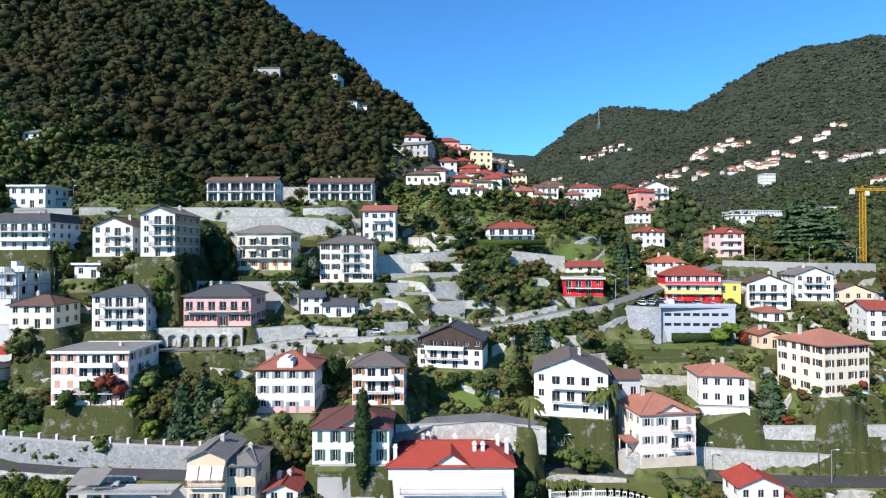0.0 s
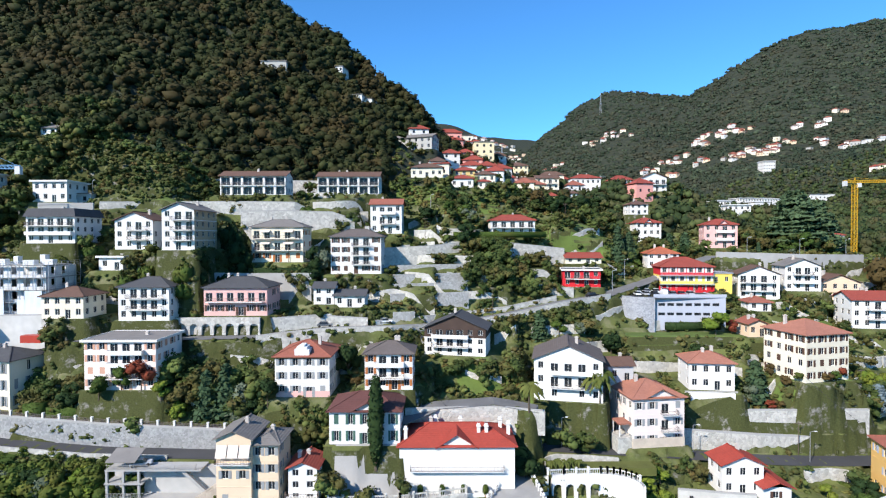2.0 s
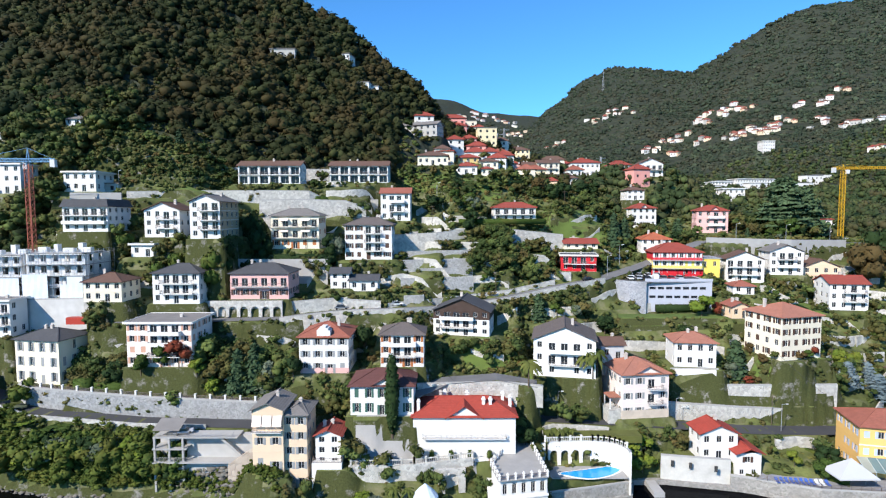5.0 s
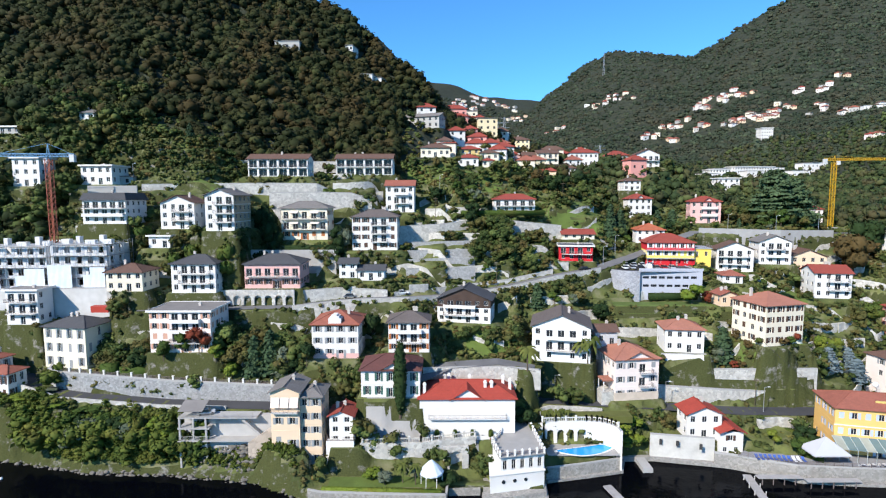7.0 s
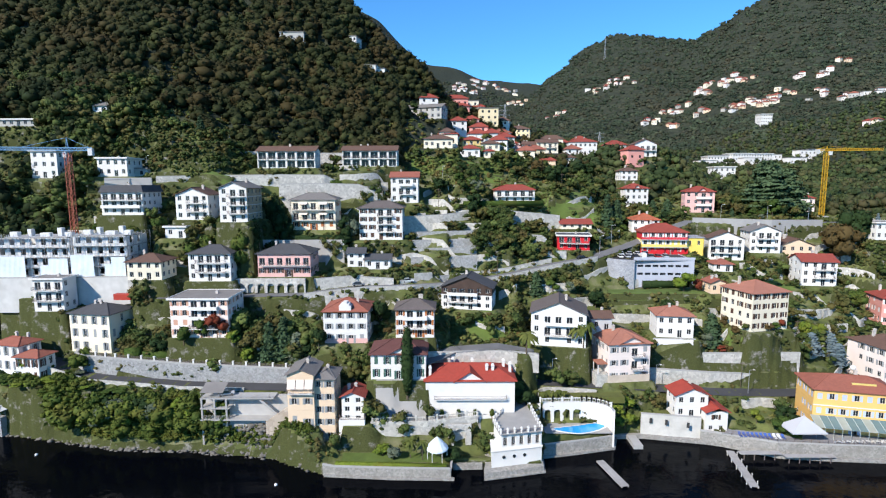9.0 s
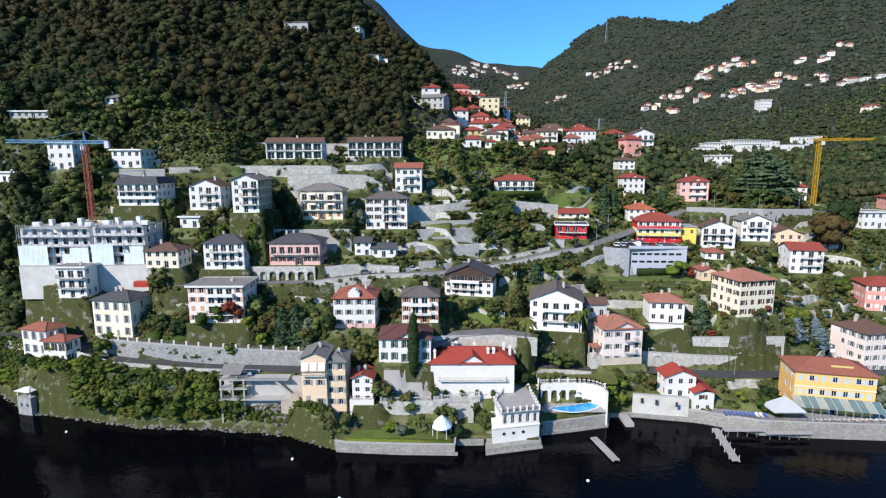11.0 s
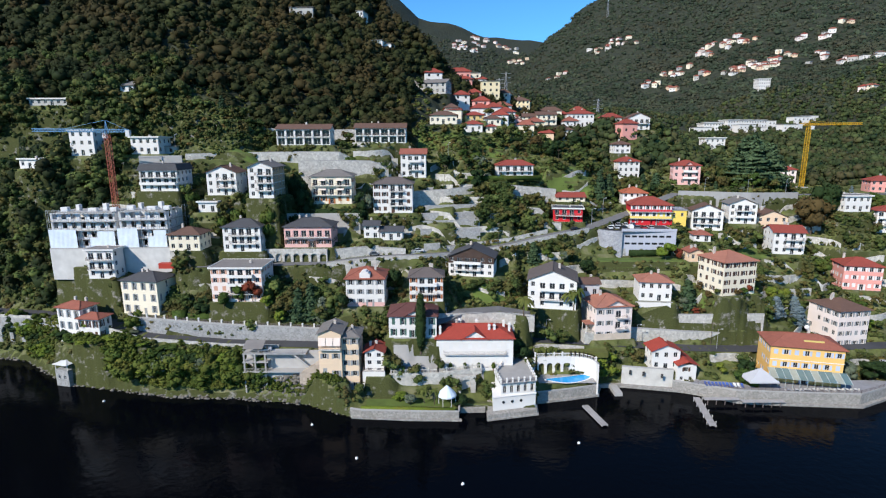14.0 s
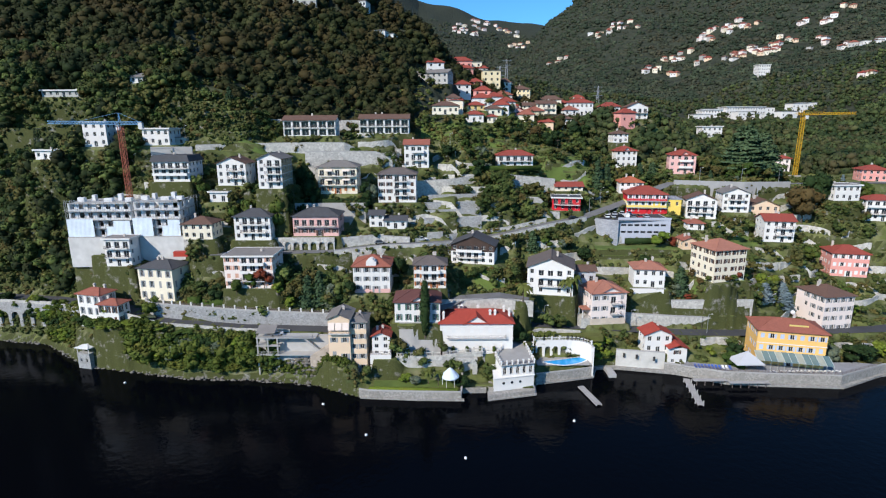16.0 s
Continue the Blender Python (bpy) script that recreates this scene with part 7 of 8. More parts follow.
for i in range(11):
    lounger(72.4 + i * 1.05, 98.4 - i * 0.14, 3.66, -8, "white" if i in (8, 9) else "blue")
for i in range(9):
    root = empty("dining_table", pose(95 + i * 2.5, 94.0, 3.62), "small white-clothed restaurant table on the terrace", "table", "terrace tables")
    bm = bmesh.new()
    cyl(bm, 0, 0, 0.72, 0.78, 0.5, 0.5, 12)
    part("tabletop", bm, WHITE, root)
    bm = bmesh.new()
    cyl(bm, 0, 0, 0.0, 0.72, 0.06)
    part("leg", bm, IRON, root)
    for s in (-1, 1):
        ch = empty("terrace_chair", pose(95 + i * 2.5 + s * 0.85, 94.0, 3.62, 0, 0, 90 * s), "white terrace chair at a restaurant table", "chair", "terrace chairs")
        part("seat", boxes((-0.24, 0.24, -0.24, 0.24, 0.42, 0.48)), WHITE, ch)
        part("backrest", boxes((-0.24, 0.24, -0.26, -0.21, 0.48, 0.95)), WHITE, ch)
        for sx in (-0.2, 0.2):
            for sy in (-0.2, 0.2):
                part("leg", boxes((sx - 0.02, sx + 0.02, sy - 0.02, sy + 0.02, 0, 0.42)), WHITE, ch)
h = ROOTS["F8"]
v, f = ICO2
part("dome", quick_mesh("dome", v * 0.75 + np.array([2.5, 3.4, 15.6]), f), WHITE, h, "white round aerial dome")
part("roof_sign", boxes((-0.5, 5.0, -3.6, -3.3, 12.9, 13.6)), surf("sign_board", (0.62, 0.50, 0.16), 0.6), h, "long low ochre signboard on the roof")
part("string_course", boxes((-10.1, 10.1, -5.8, -5.68, 7.5, 7.75)), WHITE, h)

# small stone boathouse
root = empty("boathouse", pose(-131.2, 108.6, 0, 0, 0, -14) @ Matrix.Diagonal((0.85, 0.75, 0.92, 1)), "small grey stone boathouse with pale canopy at the water", "boathouse")
bm = bmesh.new()
facade(bm, (-3, -2.8, -2), (1, 0, 0), 6, 8, [(1.2, 2.2, 4.6, 6.0), (3.8, 4.8, 4.6, 6.0)])
facade(bm, (3, -2.8, -2), (0, 1, 0), 6, 8, [(2.2, 3.4, 4.4, 6.0)])
facade(bm, (-3, 3.2, -2), (0, -1, 0), 6, 8, [])
facade(bm, (3, 3.2, -2), (-1, 0, 0), 6, 8, [])
bm.faces.new([bm.verts.new(c) for c in ((-3, -2.8, 6), (3, -2.8, 6), (3, 3.2, 6), (-3, 3.2, 6))])
part("wall", bm, GREYSTONE, root)
for m, a, b in ((pose(-1.3, -2.8, 2.6), 1, 1.4), (pose(1.3, -2.8, 2.6), 1, 1.4), (pose(3, 0, 2.4, 0, 0, 90), 1.2, 1.6)):
    put_window(root, m, a, b)
shell, top = roof_shell("hip", 6, 6, 8.0, 0.4, 0.22)
part("canopy", shell, surf("canopy_sheet", (0.66, 0.66, 0.64), 0.7), root)
for sx in (-2.8, 2.8):
    for sy in (-2.6, 3.0):
        part("post", boxes((sx - 0.1, sx + 0.1, sy - 0.1, sy + 0.1, 6, 8.0)), WHITE, root)
wall_run("quay", [(-124, 110.5, 5, 10.4), (-117, 108.8, 6, 11), (-110, 107.2, 7, 11.6)], 0.6, PALE, "pale terrace wall above the shore", 0.2)


# ---- building site with cranes ----
def unfinished(x, y, z, w, d, floors, fh, label):
    root = empty("building_site", pose(x, y, z), label, "construction site")
    for s in range(floors + 1):
        set_in = 1.6 if s == floors else 0.0
        part("slab", boxes((-w / 2 + set_in, w / 2 - set_in, 0 + set_in, d, s * fh - 0.15, s * fh + 0.15)), CONCRETE, root)
    cols = int(w / 3.2)
    for s in range(floors):
        bm = bmesh.new()
        holes = [(w * (c + 0.5) / cols - 0.8, w * (c + 0.5) / cols + 0.8, 0.7, fh - 0.5) for c in range(cols)]
        facade(bm, (-w / 2 + 0.15, 0.35, s * fh + 0.15), (1, 0, 0), w - 0.3, fh - 0.3, [(a - 0.15, b - 0.15, c, e) for a, b, c, e in holes], 0.3)
        facade(bm, (w / 2 - 0.15, 0.35, s * fh + 0.15), (0, 1, 0), d - 0.5, fh - 0.3, [(2, 3.4, 0.7, fh - 0.5), (6, 7.4, 0.7, fh - 0.5)], 0.3)
        facade(bm, (-w / 2 + 0.15, d - 0.15, s * fh + 0.15), (0, -1, 0), d - 0.5, fh - 0.3, [], 0.3)
        facade(bm, (w / 2 - 0.15, d - 0.15, s * fh + 0.15), (-1, 0, 0), w - 0.3, fh - 0.3, [], 0.3)
        part("storey", bm, surf("raw_block", (0.68, 0.68, 0.67), 0.9, 0.15), root)
    poles, decks = bmesh.new(), bmesh.new()
    for i in range(int(w / 2.1) + 1):
        for yy in (-1.2, -0.3):
            px = -w / 2 + i * w / int(w / 2.1)
            beam(poles, (px, yy, -1), (px, yy, floors * fh + 1.2), 0.045)
    for i in range(int(d / 2.4) + 1):
        beam(poles, (w / 2 + 0.9, i * 2.4, -1), (w / 2 + 0.9, i * 2.4, floors * fh + 1.0), 0.045)
    for s in range(floors + 1):
        for h in (0.2, 0.7, 1.1):
            beam(poles, (-w / 2, -1.2, s * fh + h), (w / 2, -1.2, s * fh + h), 0.035)
            beam(poles, (w / 2 + 0.9, 0, s * fh + h), (w / 2 + 0.9, d, s * fh + h), 0.035)
        box(decks, -w / 2, w / 2, -1.15, -0.35, s * fh + 0.12, s * fh + 0.18)
    part("scaffold", poles, surf("galvanised", (0.42, 0.43, 0.45), 0.5, 0.1, metal=0.6), root)["kind"] = "stuff"
    part("scaffold_deck", decks, surf("scaffold_deck", (0.34, 0.33, 0.30), 0.8), root)
    net = surf("plaster_netting", (0.68, 0.76, 0.82), 0.8, 0.2, 0.4, 2.0, 0.03)
    for x0, x1, z0, z1 in ((-w / 2, -w / 2 + w * 0.42, 0.0, fh * 2.2), (w / 2 - w * 0.26, w / 2, -0.5, fh * 2.0), (-w / 2 + w * 0.62, w / 2 - w * 0.26, -1.0, fh * 1.3)):
        bm = bmesh.new()
        k = max(2, int((x1 - x0) / 0.8))
        lo = [bm.verts.new((x0 + (x1 - x0) * i / k, -1.28 - 0.05 * (i % 2), z0)) for i in range(k + 1)]
        hi = [bm.verts.new((x0 + (x1 - x0) * i / k, -1.28 - 0.05 * ((i + 1) % 2), z1)) for i in range(k + 1)]
        for i in range(k):
            bm.faces.new((lo[i], lo[i + 1], hi[i + 1], hi[i]))
        part("netting", bm, net, root, "white scaffold netting")
    for i, (bx, bw, bh) in enumerate(((-0.40, 2.4, 1.5), (-0.22, 1.2, 2.2), (0.02, 3.0, 1.2), (0.2, 1.4, 2.6), (0.36, 2.2, 1.4))):
        part("formwork", boxes((bx * w, bx * w + bw, 3.0 + i % 2 * 2, 4.6 + i % 2 * 2, floors * fh + 0.15, floors * fh + 0.15 + bh)), surf("raw_block", (0.68, 0.68, 0.67), 0.9, 0.15), root)
    return root


unfinished(-134.6, 130.4, 40.8, 23, 12, 4, 3.15, "white apartment block under construction behind scaffolding and netting")
unfinished(-113.2, 129.8, 41.2, 17, 12, 4, 3.2, "unfinished white apartment block with scaffolding on its front")
wall_run("retaining_wall", [(-146, 128.4, 30, 40.9), (-124, 128.2, 30, 41.0), (-103.5, 127.6, 33, 41.4)], 0.8, surf("site_concrete", (0.62, 0.61, 0.58), 0.9, 0.3, 0.25, 2.0, 0.02), "white concrete wall below the building site", 0.2)
tagged(part("container", boxes((-104.5, -99.5, 121.0, 123.0, 35.6, 37.4))), "red steel skip beside the road", "container").data.materials.append(surf("red_steel", (0.42, 0.05, 0.03), 0.5))


def crane(x, y, z, tall, ahead, back, yaw, mast_mat, jib_mat, label, apex=5.0):
    root = empty("tower_crane", pose(x, y, z, 0, 0, yaw), label, "crane")

    def lattice(a, b, w, mat, name):
        bm = bmesh.new()
        a, b = Vector(a), Vector(b)
        ln = (b - a).length
        q = (b - a).to_track_quat("Z", "Y").to_matrix()
        cor = [q @ Vector((sx * w / 2, sy * w / 2, 0)) for sx, sy in ((-1, -1), (1, -1), (1, 1), (-1, 1))]
        for c in cor:
            beam(bm, a + c, b + c, 0.09)
        k = max(2, int(ln / (w * 1.1)))
        for i in range(k):
            p, r = a + (b - a) * i / k, a + (b - a) * (i + 1) / k
            for j in range(4):
                beam(bm, p + cor[j], r + cor[(j + 1) % 4], 0.05)
                beam(bm, p + cor[j], p + cor[(j + 1) % 4], 0.05)
        part(name, bm, mat, root)

    lattice((0, 0, 0), (0, 0, tall), 1.5, mast_mat, "mast")
    lattice((0, 0, tall + 1.2), (ahead, 0, tall + 1.6), 1.0, jib_mat, "jib")
    lattice((0, 0, tall + 1.2), (-back, 0, tall + 1.2), 1.0, jib_mat, "counter_jib")
    bm = bmesh.new()
    for s in (-0.6, 0.6):
        beam(bm, (s, 0, tall), (0, 0, tall + apex), 0.09)
    beam(bm, (0, 0, tall + apex), (ahead * 0.6, 0, tall + 1.8), 0.04)
    beam(bm, (0, 0, tall + apex), (-back, 0, tall + 1.4), 0.04)
    part("tie_bars", bm, jib_mat, root)
    part("counterweight", boxes((-back - 0.6, -back + 0.9, -0.6, 0.6, tall - 0.9, tall + 1.4)), surf("counterweight", (0.6, 0.6, 0.58), 0.9), root)
    part("cab", boxes((0.7, 2.0, -1.4, -0.3, tall - 1.4, tall + 0.4)), surf("cab_white", (0.7, 0.7, 0.7), 0.5), root)
    part("base", boxes((-2.2, 2.2, -2.2, 2.2, -0.6, 0.5)), CONCRETE, root)
    return root


crane(-131.5, 145.5, 40.8, 39.7, 27, 8, 180, surf("crane_red", (0.33, 0.10, 0.06), 0.6), surf("crane_blue", (0.14, 0.30, 0.48), 0.6), "tower crane with a rust-red mast and a blue jib")
crane(181.8, 229, 52.6, 31.6, 30, 5, 6, surf("crane_yellow", (0.60, 0.34, 0.02), 0.6), surf("crane_yellow", (0.60, 0.34, 0.02), 0.6), "yellow tower crane beside the trees", 3.0)
crane(-196, 158, 66, 36, 20, 6, 210, surf("crane_white", (0.62, 0.62, 0.60), 0.6), surf("crane_white", (0.62, 0.62, 0.60), 0.6), "white tower crane at the edge of the village", 3.0)

# ---- car park ----
blue_grey = surf("plaster_bluegrey", (0.44, 0.46, 0.52), 0.85, 0.1, 0.3, 3.0, 0.01)
root = empty("car_park", pose(71.6, 149.6, 34.2, 0, 0, -4), "grey concrete car park with a rounded end and strip windows", "car park")
bm = bmesh.new()
holes = [(1.0 + i * 2.6, 3.0 + i * 2.6, z, z + 0.85) for i in range(7) for z in (4.4, 7.2)]
facade(bm, (-10.4, 0, -1), (1, 0, 0), 20.8, 9.9, [(a + 0.4, b + 0.4, c, e) for a, b, c, e in holes], 0.4)
facade(bm, (10.4, 0, -1), (0, 1, 0), 16, 9.9, [], 0.4)
part("wall", bm, blue_grey, root)
for a, b, c, e in holes:
    part("window_strip", boxes((a - 10.0, b - 10.0, 0.33, 0.36, c - 1, e - 1)), glass_mat(), root)
bm = bmesh.new()
ring = [(-10.4 - 8.6 * math.sin(t), 6.6 - 8.0 * math.cos(t)) for t in [math.pi * i / 20 for i in range(21)]]
for (x0, y0), (x1, y1) in zip(ring, ring[1:]):
    bm.faces.new([bm.verts.new(c) for c in ((x0, y0, -1.5), (x1, y1, -1.5), (x1, y1, 8.9), (x0, y0, 8.9))])
part("rounded_end", bm, stone_mat("bluegrey_stone", (0.40, 0.41, 0.44), 2.6, 0.05), root)
bm = bmesh.new()
bm.faces.new([bm.verts.new((x, y, 8.6)) for x, y in ring + [(-10.4, 16), (10.4, 16), (10.4, 0)]])
part("deck", bm, asphalt, root)
part("parapet", boxes((-10.4, 10.6, -0.1, 0.2, 8.9, 9.7)), blue_grey, root)
part("ramp", boxes((-27, -13, 4.0, 8.5, 7.3, 8.2)), CONCRETE, root, "grey concrete access ramp")
for x in (-25, -21, -17):
    part("pillar", boxes((x - 0.3, x + 0.3, 5.2, 5.8, -1.5, 7.3)), CONCRETE, root)


CAR_COLOURS = dict(white=(0.75, 0.75, 0.74), silver=(0.45, 0.46, 0.48), black=(0.02, 0.02, 0.025), grey=(0.16, 0.17, 0.18), red=(0.35, 0.03, 0.03), blue=(0.04, 0.08, 0.2))
CARS = {}


def car(x, y, z, yaw, colour, van=False):
    key = (colour, van)
    if key not in CARS:
        paint = surf("car_paint_" + colour, CAR_COLOURS[colour], 0.3, 0.03, 0.3, 6, 0.0, 0, 0.5)
        root = empty("parked_car", Matrix(), ("small white van" if van else colour + " car") + " parked on the asphalt", "car", "parked cars")
        bm = boxes((-2.1, 2.1, -0.85, 0.85, 0.35, 0.85))
        bmesh.ops.bevel(bm, geom=bm.edges[:], offset=0.14, segments=2, affect="EDGES")
        part("body", bm, paint, root)
        bm = bmesh.new()
        top = 1.9 if van else 1.42
        lo = [bm.verts.new(c) for c in ((-1.9 if van else -1.7, -0.78, 0.82), (1.1, -0.78, 0.82), (1.1, 0.78, 0.82), (-1.9 if van else -1.7, 0.78, 0.82))]
        hi = [bm.verts.new(c) for c in ((-1.85 if van else -1.2, -0.66, top), (0.5, -0.66, top), (0.5, 0.66, top), (-1.85 if van else -1.2, 0.66, top))]
        for i in range(4):
            bm.faces.new((lo[i], lo[(i + 1) % 4], hi[(i + 1) % 4], hi[i]))
        bm.faces.new(hi)
        part("cabin", bm, paint if van else glass_mat(), root)
        part("roof", boxes((-1.8 if van else -1.15, 0.45, -0.64, 0.64, top, top + 0.05)), paint, root)
        for sx in (-1.35, 1.35):
            for sy in (-0.82, 0.82):
                bm = bmesh.new()
                cyl(bm, 0, 0, -0.1, 0.1, 0.33, 0.33, 12)
                w = part("wheel", bm, surf("tyre", (0.02, 0.02, 0.02), 0.9), root)
                w.matrix_local = pose(sx, sy, 0.33, 90)
        CARS[key] = root
        root.matrix_world = pose(x, y, z, 0, 0, yaw)
        return root
    return copy_thing(CARS[key], pose(x, y, z, 0, 0, yaw))


rc = random.Random(7)
for i in range(7):
    car(58.5 + i * 2.7, 156.5 + rc.uniform(-0.3, 0.3), 42.84, 86 + rc.uniform(-3, 3), ("white", "silver", "black", "white", "grey", "red", "silver")[i], i == 3)
for i in range(5):
    car(57.5 + i * 3.0, 162.0, 43.04, 86, ("black", "white", "silver", "white", "blue")[i])
car(44, 154.2, 42.7, 25, "black")
car(-17.6, 138.6, 37.4, 10, "white")
car(-14, 101.8, 12.75, 4, "grey")
car(-20, 99.0, 8.8, 5, "white", True)
car(-63, 99.6, 14.75, 20, "silver")
car(135, 110, 4.0, 60, "white")
car(138, 112, 4.2, 60, "silver")
car(-33, 133.2, 37.3, 8, "grey")
car(60, 110.6, 11.8, 178, "red")

# ---- yellow and red guest house: bands ----
g = ROOTS["C6"]
for s in range(1, 3):
    part("band", boxes((-8.5, 8.5, -7.6, -6.5, s * 2.83 - 0.16, s * 2.83 + 0.0), (-8.5, 8.5, -7.6, -7.54, s * 2.83 + 0.3, s * 2.83 + 0.36), (-8.5, 8.5, -7.6, -7.54, s * 2.83 + 0.8, s * 2.83 + 0.86)), surf("grey_band", (0.36, 0.37, 0.40), 0.7), g, "grey balcony band")
part("lower_storey", boxes((-8.6, 8.6, -6.56, -6.0, -1.0, 2.3)), surf("plaster_crimson", WALLS["crimson"], 0.8), g, "crimson painted ground floor")
annex = empty("house_annex", pose(90.6, 171.2, 42.7, 0, 0, -8), "yellow two-storey annexe with red ground floor and roof terrace", "house")
bm = bmesh.new()
for o, u, ln in (((-3.2, -5), (1, 0, 0), 6.4), ((3.2, -5), (0, 1, 0), 10), ((-3.2, 5), (0, -1, 0), 10), ((3.2, 5), (-1, 0, 0), 6.4)):
    facade(bm, (*o, -3), u, ln, 9.2, [(1.0, 2.0, 6.6, 8.2), (4.2, 5.2, 6.6, 8.2)] if ln < 7 else [])
part("wall", bm, wall_mat("sunyellow"), annex)
part("roof_terrace", boxes((-3.5, 3.5, -5.3, 5.3, 6.2, 6.5)), surf("grey_band", (0.36, 0.37, 0.40), 0.7), annex)
part("railing", railing(6.6, 6.0), IRON, annex).matrix_local = pose(0, 0.9, 6.5)
for x in (-1.7, 1.5):
    put_window(annex, pose(x, -5, 3.6), 1.0, 1.6)
balcony(ROOTS["C13"], pose(1.5, -4.5, 2.6), 8.0, 1.6)

# ---- dormers and trims ----
d = ROOTS["E1"]
part("dormer", boxes((-1.7, 1.7, -6.1, -3.4, 9.2, 11.0), (-1.2, 1.2, -6.1, -3.4, 11.0, 11.6), (-0.6, 0.6, -6.1, -3.4, 11.6, 12.0)), WHITE, d, "white shaped attic gable")
part("plinth_band", boxes((-6.3, 6.3, -6.06, -5.9, -1.0, 1.4)), wall_mat("pink"), d, "pink painted base storey")
part("cornice", boxes((-6.5, 6.5, -6.2, -6.0, 8.9, 9.2)), surf("shutter_orange", PAINTS["orange"]), d, "orange painted cornice")
p1 = ROOTS["F1"]
porch = boxes((-9.2, -6.1, -5.6, -1.4, 5.3, 5.55))
part("porch_roof", porch, roof_mat("tiles_salmon", ROOFS["salmon"]), p1, "small tiled porch roof")
for y in (-5.2, -1.8):
    part("porch_column", boxes((-9.0, -8.76, y - 0.12, y + 0.12, 2.4, 5.3)), WHITE, p1)
part("terrace", boxes((-9.6, -6.1, -6.0, -1.0, -2.0, 2.4)), PALE, p1)
part("plinth_band", boxes((-6.3, 6.3, -6.38, -6.22, -1.5, 2.2)), surf("plaster_stained", (0.62, 0.52, 0.42), 0.9, 0.25, 0.5), p1, "stained ochre base storey")

def front_gable(root, x, half, y, z, rise, deep, wall, tiles):
    """A small gable with its own roof on a house's front."""
    bm = bmesh.new()
    lo = [bm.verts.new(c) for c in ((x - half, y, z), (x + half, y, z), (x, y, z + rise))]
    hi = [bm.verts.new((q.co.x, q.co.y + deep, q.co.z)) for q in lo]
    bm.faces.new(lo)
    for i in range(3):
        bm.faces.new((lo[i], lo[(i + 1) % 3], hi[(i + 1) % 3], hi[i]))
    part("gable", bm, wall, root)
    bm = bmesh.new()
    k = (half + 0.7) / half
    for e in (-1, 1):
        a = [bm.verts.new(c) for c in ((x + e * half * k, y - 0.6, z + rise - rise * k + 0.06), (x, y - 0.6, z + rise + 0.06), (x, y + deep, z + rise + 0.06), (x + e * half * k, y + deep * 0.4, z + rise - rise * k + 0.06))]
        b = [bm.verts.new((q.co.x, q.co.y, q.co.z + 0.16)) for q in a]
        bm.faces.new(a[::-1])
        bm.faces.new(b)
        for i in range(4):
            bm.faces.new((a[i], a[(i + 1) % 4], b[(i + 1) % 4], b[i]))
    bmesh.ops.recalc_face_normals(bm, faces=bm.faces)
    part("gable_roof", bm, tiles, root)


front_gable(ROOTS["F1"], 0.6, 3.8, -6.33, 11.4, 1.9, 5.5, wall_mat("pinkwhite"), roof_mat("tiles_salmon", ROOFS["salmon"]))
front_gable(ROOTS["E5"], 0.6, 3.0, -5.56, 6.9, 1.7, 5.0, WHITE, roof_mat("tiles_darkred", ROOFS["darkred"]))
front_gable(ROOTS["C2"], 0.0, 1.6, -5.06, 8.7, 1.5, 4.0, WHITE, roof_mat("tiles_red", ROOFS["red"]))
front_gable(ROOTS["C3"], 1.0, 1.8, -5.06, 9.2, 1.6, 4.0, wall_mat("pink"), roof_mat("tiles_red", ROOFS["red"]))

# ---- masts, lamps, pylon ----
def lamp_post(x, y, tall=7.0, kind="street_lamp"):
    z = float(height(x, y))
    root = empty(kind, pose(x, y, z), "slim grey street lamp beside the road" if kind == "street_lamp" else "tall wooden utility pole with a crossbar", "lamp" if kind == "street_lamp" else "pole", "poles")
    bm = bmesh.new()
    cyl(bm, 0, 0, -0.3, tall, 0.09, 0.06, 8)
    part("pole", bm, surf("galvanised", (0.42, 0.43, 0.45), 0.5, 0.1, metal=0.6) if kind == "street_lamp" else BARK, root)
    if kind == "street_lamp":
        bm = bmesh.new()
        beam(bm, (0, 0, tall), (0.9, -0.4, tall + 0.25), 0.04)
        part("arm", bm, surf("galvanised", (0.42, 0.43, 0.45)), root)
        part("head", boxes((0.7, 1.3, -0.55, -0.25, tall + 0.18, tall + 0.32)), surf("cab_white", (0.7, 0.7, 0.7), 0.5), root)
    else:
        part("crossbar", boxes((-0.9, 0.9, -0.06, 0.06, tall - 0.6, tall - 0.45)), BARK, root)


for x, y in ((-120, 172), (-94, 188), (-62, 190), (-28, 196), (-6, 187), (52, 160), (60, 172), (110, 187), (130, 188), (150, 192), (-45, 107.2), (3, 112), (26, 115), (56, 114), (83, 114)):
    lamp_post(x, y)
for x, y, tall in ((12.5, 142, 9), (21, 176, 9), (-7.6, 172, 8), (26, 188, 9), (44, 190, 8), (-6.5, 110.5, 9), (83, 118, 8), (104, 126, 8), (63, 128, 8), (-30, 128, 8), (-48, 152, 7), (96, 140, 7)):
    lamp_post(x, y, tall, "utility_pole")


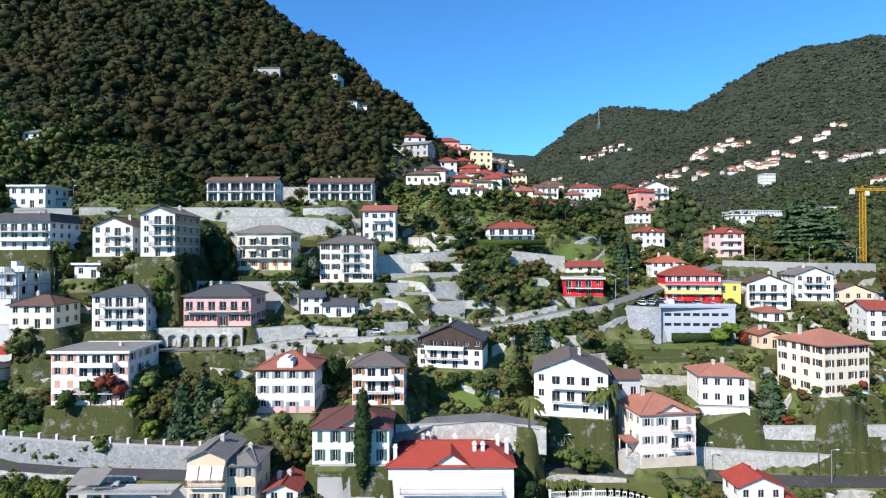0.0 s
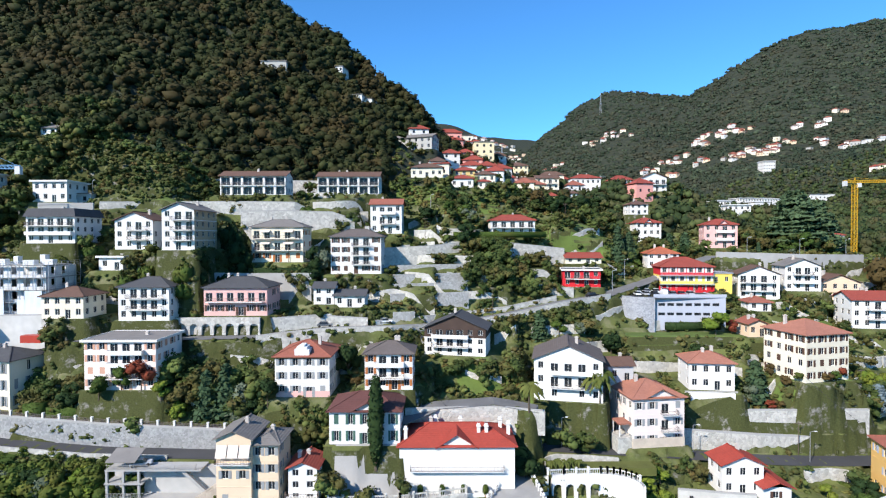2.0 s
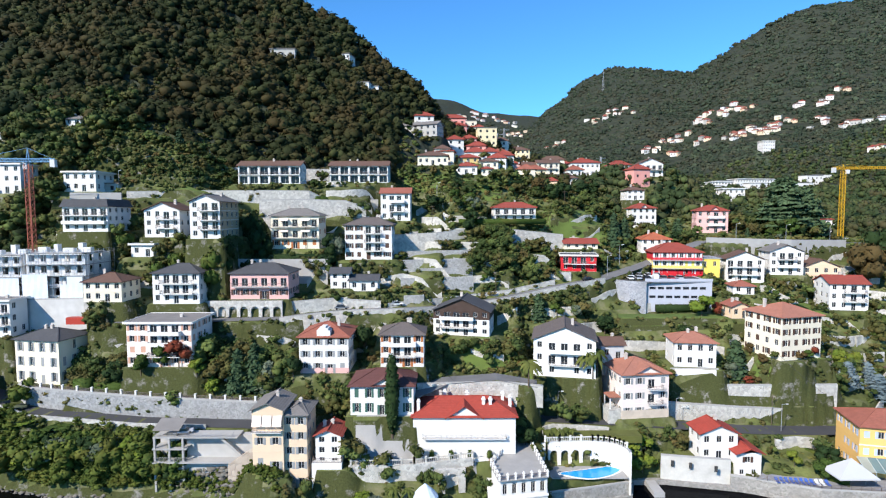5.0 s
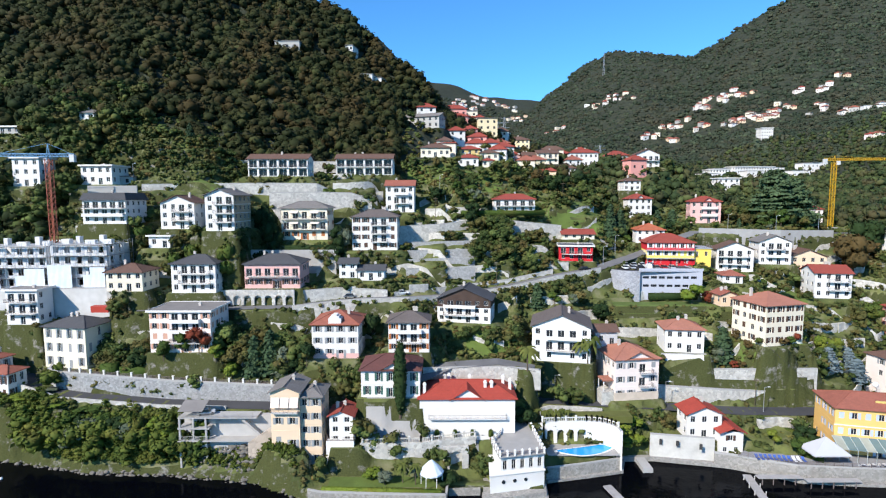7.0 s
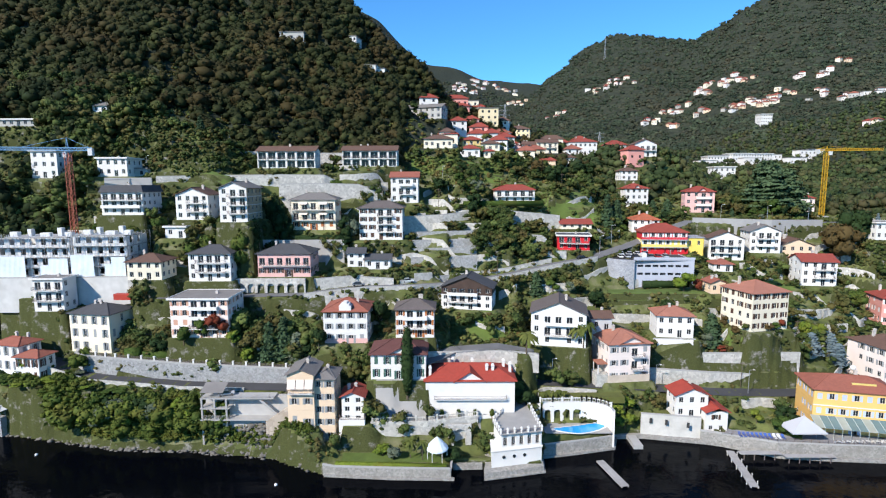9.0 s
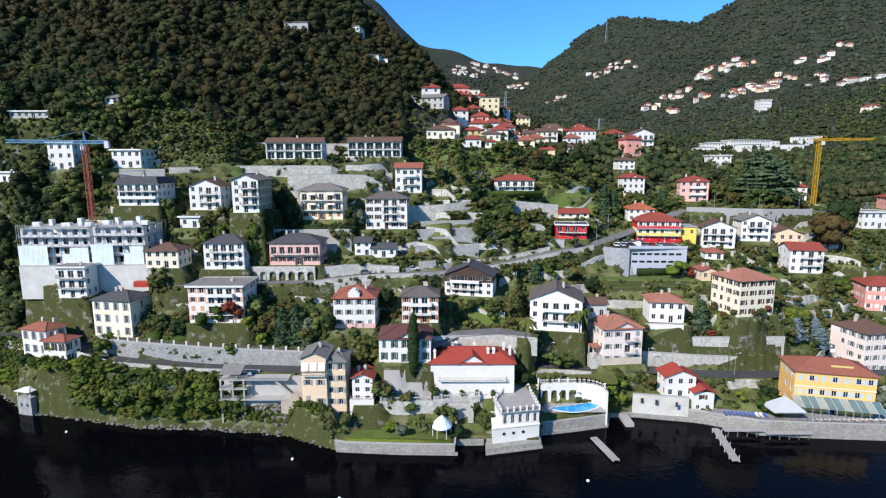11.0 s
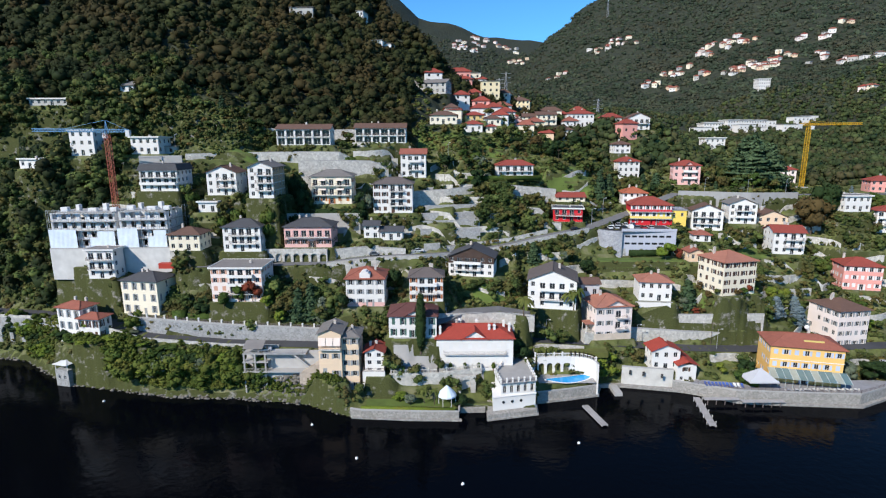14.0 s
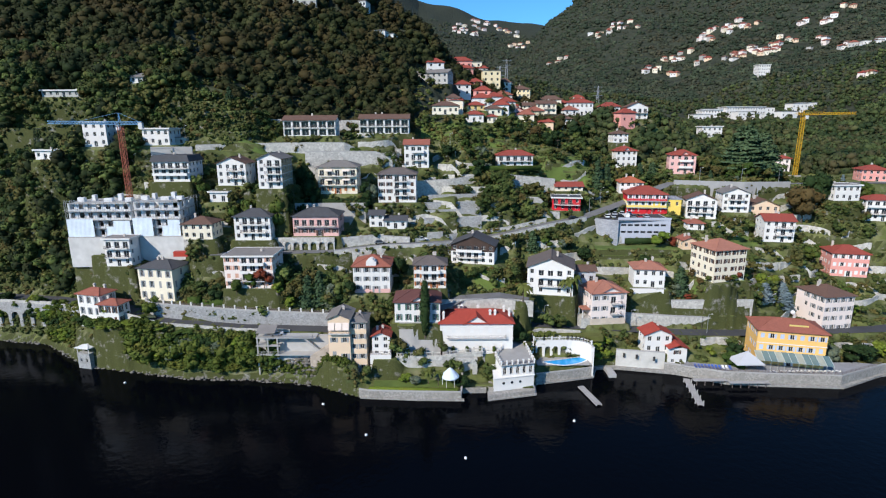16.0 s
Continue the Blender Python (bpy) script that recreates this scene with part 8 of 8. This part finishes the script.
def pylon(x, y, tall):
    z = float(height(x, y))
    root = empty("pylon", pose(x, y, z), "lattice steel power pylon in the valley", "pylon", "pylons")
    bm = bmesh.new()
    for sx, sy in ((-1, -1), (1, -1), (1, 1), (-1, 1)):
        beam(bm, (sx * 2.6, sy * 2.6, -1), (sx * 0.3, sy * 0.3, tall), 0.12)
    for i in range(9):
        a, b = i / 9, (i + 1) / 9
        ra, rb = 2.6 - 2.3 * a, 2.6 - 2.3 * b
        for s in (-1, 1):
            beam(bm, (-ra, s * ra, a * tall), (rb, s * rb, b * tall), 0.07)
            beam(bm, (s * ra, -ra, a * tall), (s * rb, rb, b * tall), 0.07)
    part("mast", bm, surf("galvanised", (0.42, 0.43, 0.45)), root)
    for h in (0.78, 0.88, 0.97):
        bm = bmesh.new()
        beam(bm, (-4.5, 0, h * tall), (4.5, 0, h * tall), 0.1)
        part("crossarm", bm, surf("galvanised", (0.42, 0.43, 0.45)), root)


pylon(48, 440, 42)
pylon(38, 400, 34)
pylon(140, 470, 40)
pylon(445, 1500, 60)

# ---- power lines over the slope ----
def cable(a, b, sag, label="thin overhead cable across the gardens"):
    bm = bmesh.new()
    a, b = Vector(a), Vector(b)
    prev = a
    for i in range(1, 13):
        t = i / 12
        p = a + (b - a) * t - Vector((0, 0, sag * 4 * t * (1 - t)))
        beam(bm, prev, p, 0.03)
        prev = p
    tagged(part("cable", bm, surf("cable_black", (0.03, 0.03, 0.03), 0.7)), label, "cable")


cable((83, 118, 29), (95.5, 112.5, 17), 0.6)
cable((-6.5, 110.5, 31), (1, 112, 21), 0.8)
cable((-62, 190, 95), (-94, 188, 95), 1.5)
cable((-48, 152, 57), (-70, 160, 70), 1.0)

# ---- far hamlets ----
def far_house(x, y, w, d, h, wall, roof, yaw):
    z = float(height(x, y))
    root = empty("far_house", pose(x, y, z, 0, 0, yaw), f"small {wall} house with a {roof.replace('terra', 'terracotta')} roof on the far hillside", "house", "far houses")
    bm = bmesh.new()
    cols = max(2, int(w / 3.5))
    rows = max(1, int(h / 3.0))
    holes = [(w * (c + 0.5) / cols - 0.6, w * (c + 0.5) / cols + 0.6, 4 + 0.8 + r * h / rows, 4 + 2.2 + r * h / rows) for c in range(cols) for r in range(rows)]
    facade(bm, (-w / 2, -d / 2, -4), (1, 0, 0), w, h + 4, holes, 0.3)
    facade(bm, (w / 2, -d / 2, -4), (0, 1, 0), d, h + 4, [], 0.3)
    facade(bm, (-w / 2, d / 2, -4), (0, -1, 0), d, h + 4, [], 0.3)
    facade(bm, (w / 2, d / 2, -4), (-1, 0, 0), w, h + 4, [], 0.3)
    part("wall", bm, wall_mat(wall), root)
    bm = boxes(*[(a - w / 2, b - w / 2, -d / 2 + 0.22, -d / 2 + 0.26, z0 - 4, z1 - 4) for a, b, z0, z1 in holes])
    part("window_panes", bm, glass_mat(), root)["kind"] = "stuff"
    shell, top = roof_shell("hip" if roof != "grey" else "flat", w, d, h, 0.6, 0.58)
    part("roof", shell, roof_mat("tiles_" + roof, ROOFS[roof]), root)


rf = random.Random(12)
for sx, sy, rx, ry, n in FAR_SITES:
    if sy < 400:
        continue
    for i in range(n):
        x, y = sx + rf.uniform(-1, 1) * rx, sy + rf.uniform(-1, 1) * ry
        k = 0.85 + max(0, sy - 900) / 2200
        far_house(x, y, rf.uniform(7.5, 13) * k, rf.uniform(7, 10) * k, rf.choice((3.4, 4.6, 6)) * k, rf.choice(("white", "white", "cream", "cream", "pinkwhite", "concrete", "peach")), rf.choice(("brown", "terra", "terra", "terra", "grey", "red")), rf.uniform(-35, 35))
for x, y, w, h, wall, roof, yaw in ((-7, 300, 14, 6, "white", "red", -15), (3, 312, 15, 8, "white", "brown", -10), (10, 322, 16, 7, "rose", "red", -12), (18, 330, 14, 7, "pink", "red", -10), (22, 352, 20, 11, "white", "grey", -8),
                                    (30, 362, 13, 14, "yellow", "grey", 0), (33, 372, 16, 9, "white", "grey", 5), (-2, 330, 12, 6, "cream", "brown", -20), (50, 330, 12, 6, "cream", "red", 0), (62, 318, 14, 6, "cream", "brown", 5),
                                    (-45, 263, 8, 5, "white", "grey", -10), (-40, 266, 7, 5, "white", "grey", -10), (-55, 275, 4, 6, "white", "grey", -10), (-87, 266, 13, 4, "concrete", "grey", 0), (-122, 172, 9, 3, "concrete", "grey", 0)):
    far_house(x, y, w, 9, h, wall, roof, yaw)
for x, y, w, h, wall, roof in ((94, 250, 9, 5, "rose", "red"), (-3, 226, 9, 5, "cream", "red"), (25, 240, 9, 5, "white", "red"), (31, 266, 9, 6, "cream", "red"), (63, 272, 10, 5, "white", "brown"), (52, 264, 9, 5, "peach", "red"), (20, 256, 9, 5, "white", "red"),
                              (68, 306, 10, 6, "cream", "red"), (30, 296, 10, 6, "white", "brown"), (10, 274, 9, 6, "pink", "red"), (106, 268, 9, 5, "white", "red"), (114, 290, 9, 5, "white", "brown"), (-14, 262, 10, 6, "white", "red"), (40, 320, 10, 6, "cream", "red"), (86, 330, 10, 6, "white", "red"), (4, 290, 10, 6, "rose", "red"), (14, 302, 12, 6, "white", "red")):
    far_house(x, y, w, 8, h, wall, roof, (x * 7) % 30 - 15)
for x, y, w, h, wall, roof in ((1.7, 293, 14, 8, "rose", "red"), (20.7, 286, 11, 13.4, "yellow", "grey"), (9.5, 303, 13, 10, "cream", "grey"), (-4, 226, 7, 5.6, "cream", "brown"), (12, 246, 10, 5, "white", "red"), (22, 234, 9, 5.6, "white", "red"), (60.6, 298, 14, 8, "cream", "brown"),
                              (36, 238, 9, 5, "cream", "terra"), (14, 262, 10, 6, "rose", "red"), (27, 276, 10, 6, "pinkwhite", "terra"), (92, 274, 11, 7, "white", "red"), (70, 284, 9, 6, "white", "terra"), (2, 262, 9, 6, "white", "red"), (46, 272, 10, 6, "yellow", "terra")):
    far_house(x, y, w, 8, h, wall, roof, (x * 11) % 30 - 15)
for i in range(9):
    x = 200 + i * 14 + (i % 3) * 4
    far_house(x + 40, 470 + (i % 3) * 14, 17, 10, 5 + (i % 2) * 3, "white", "grey", 6)
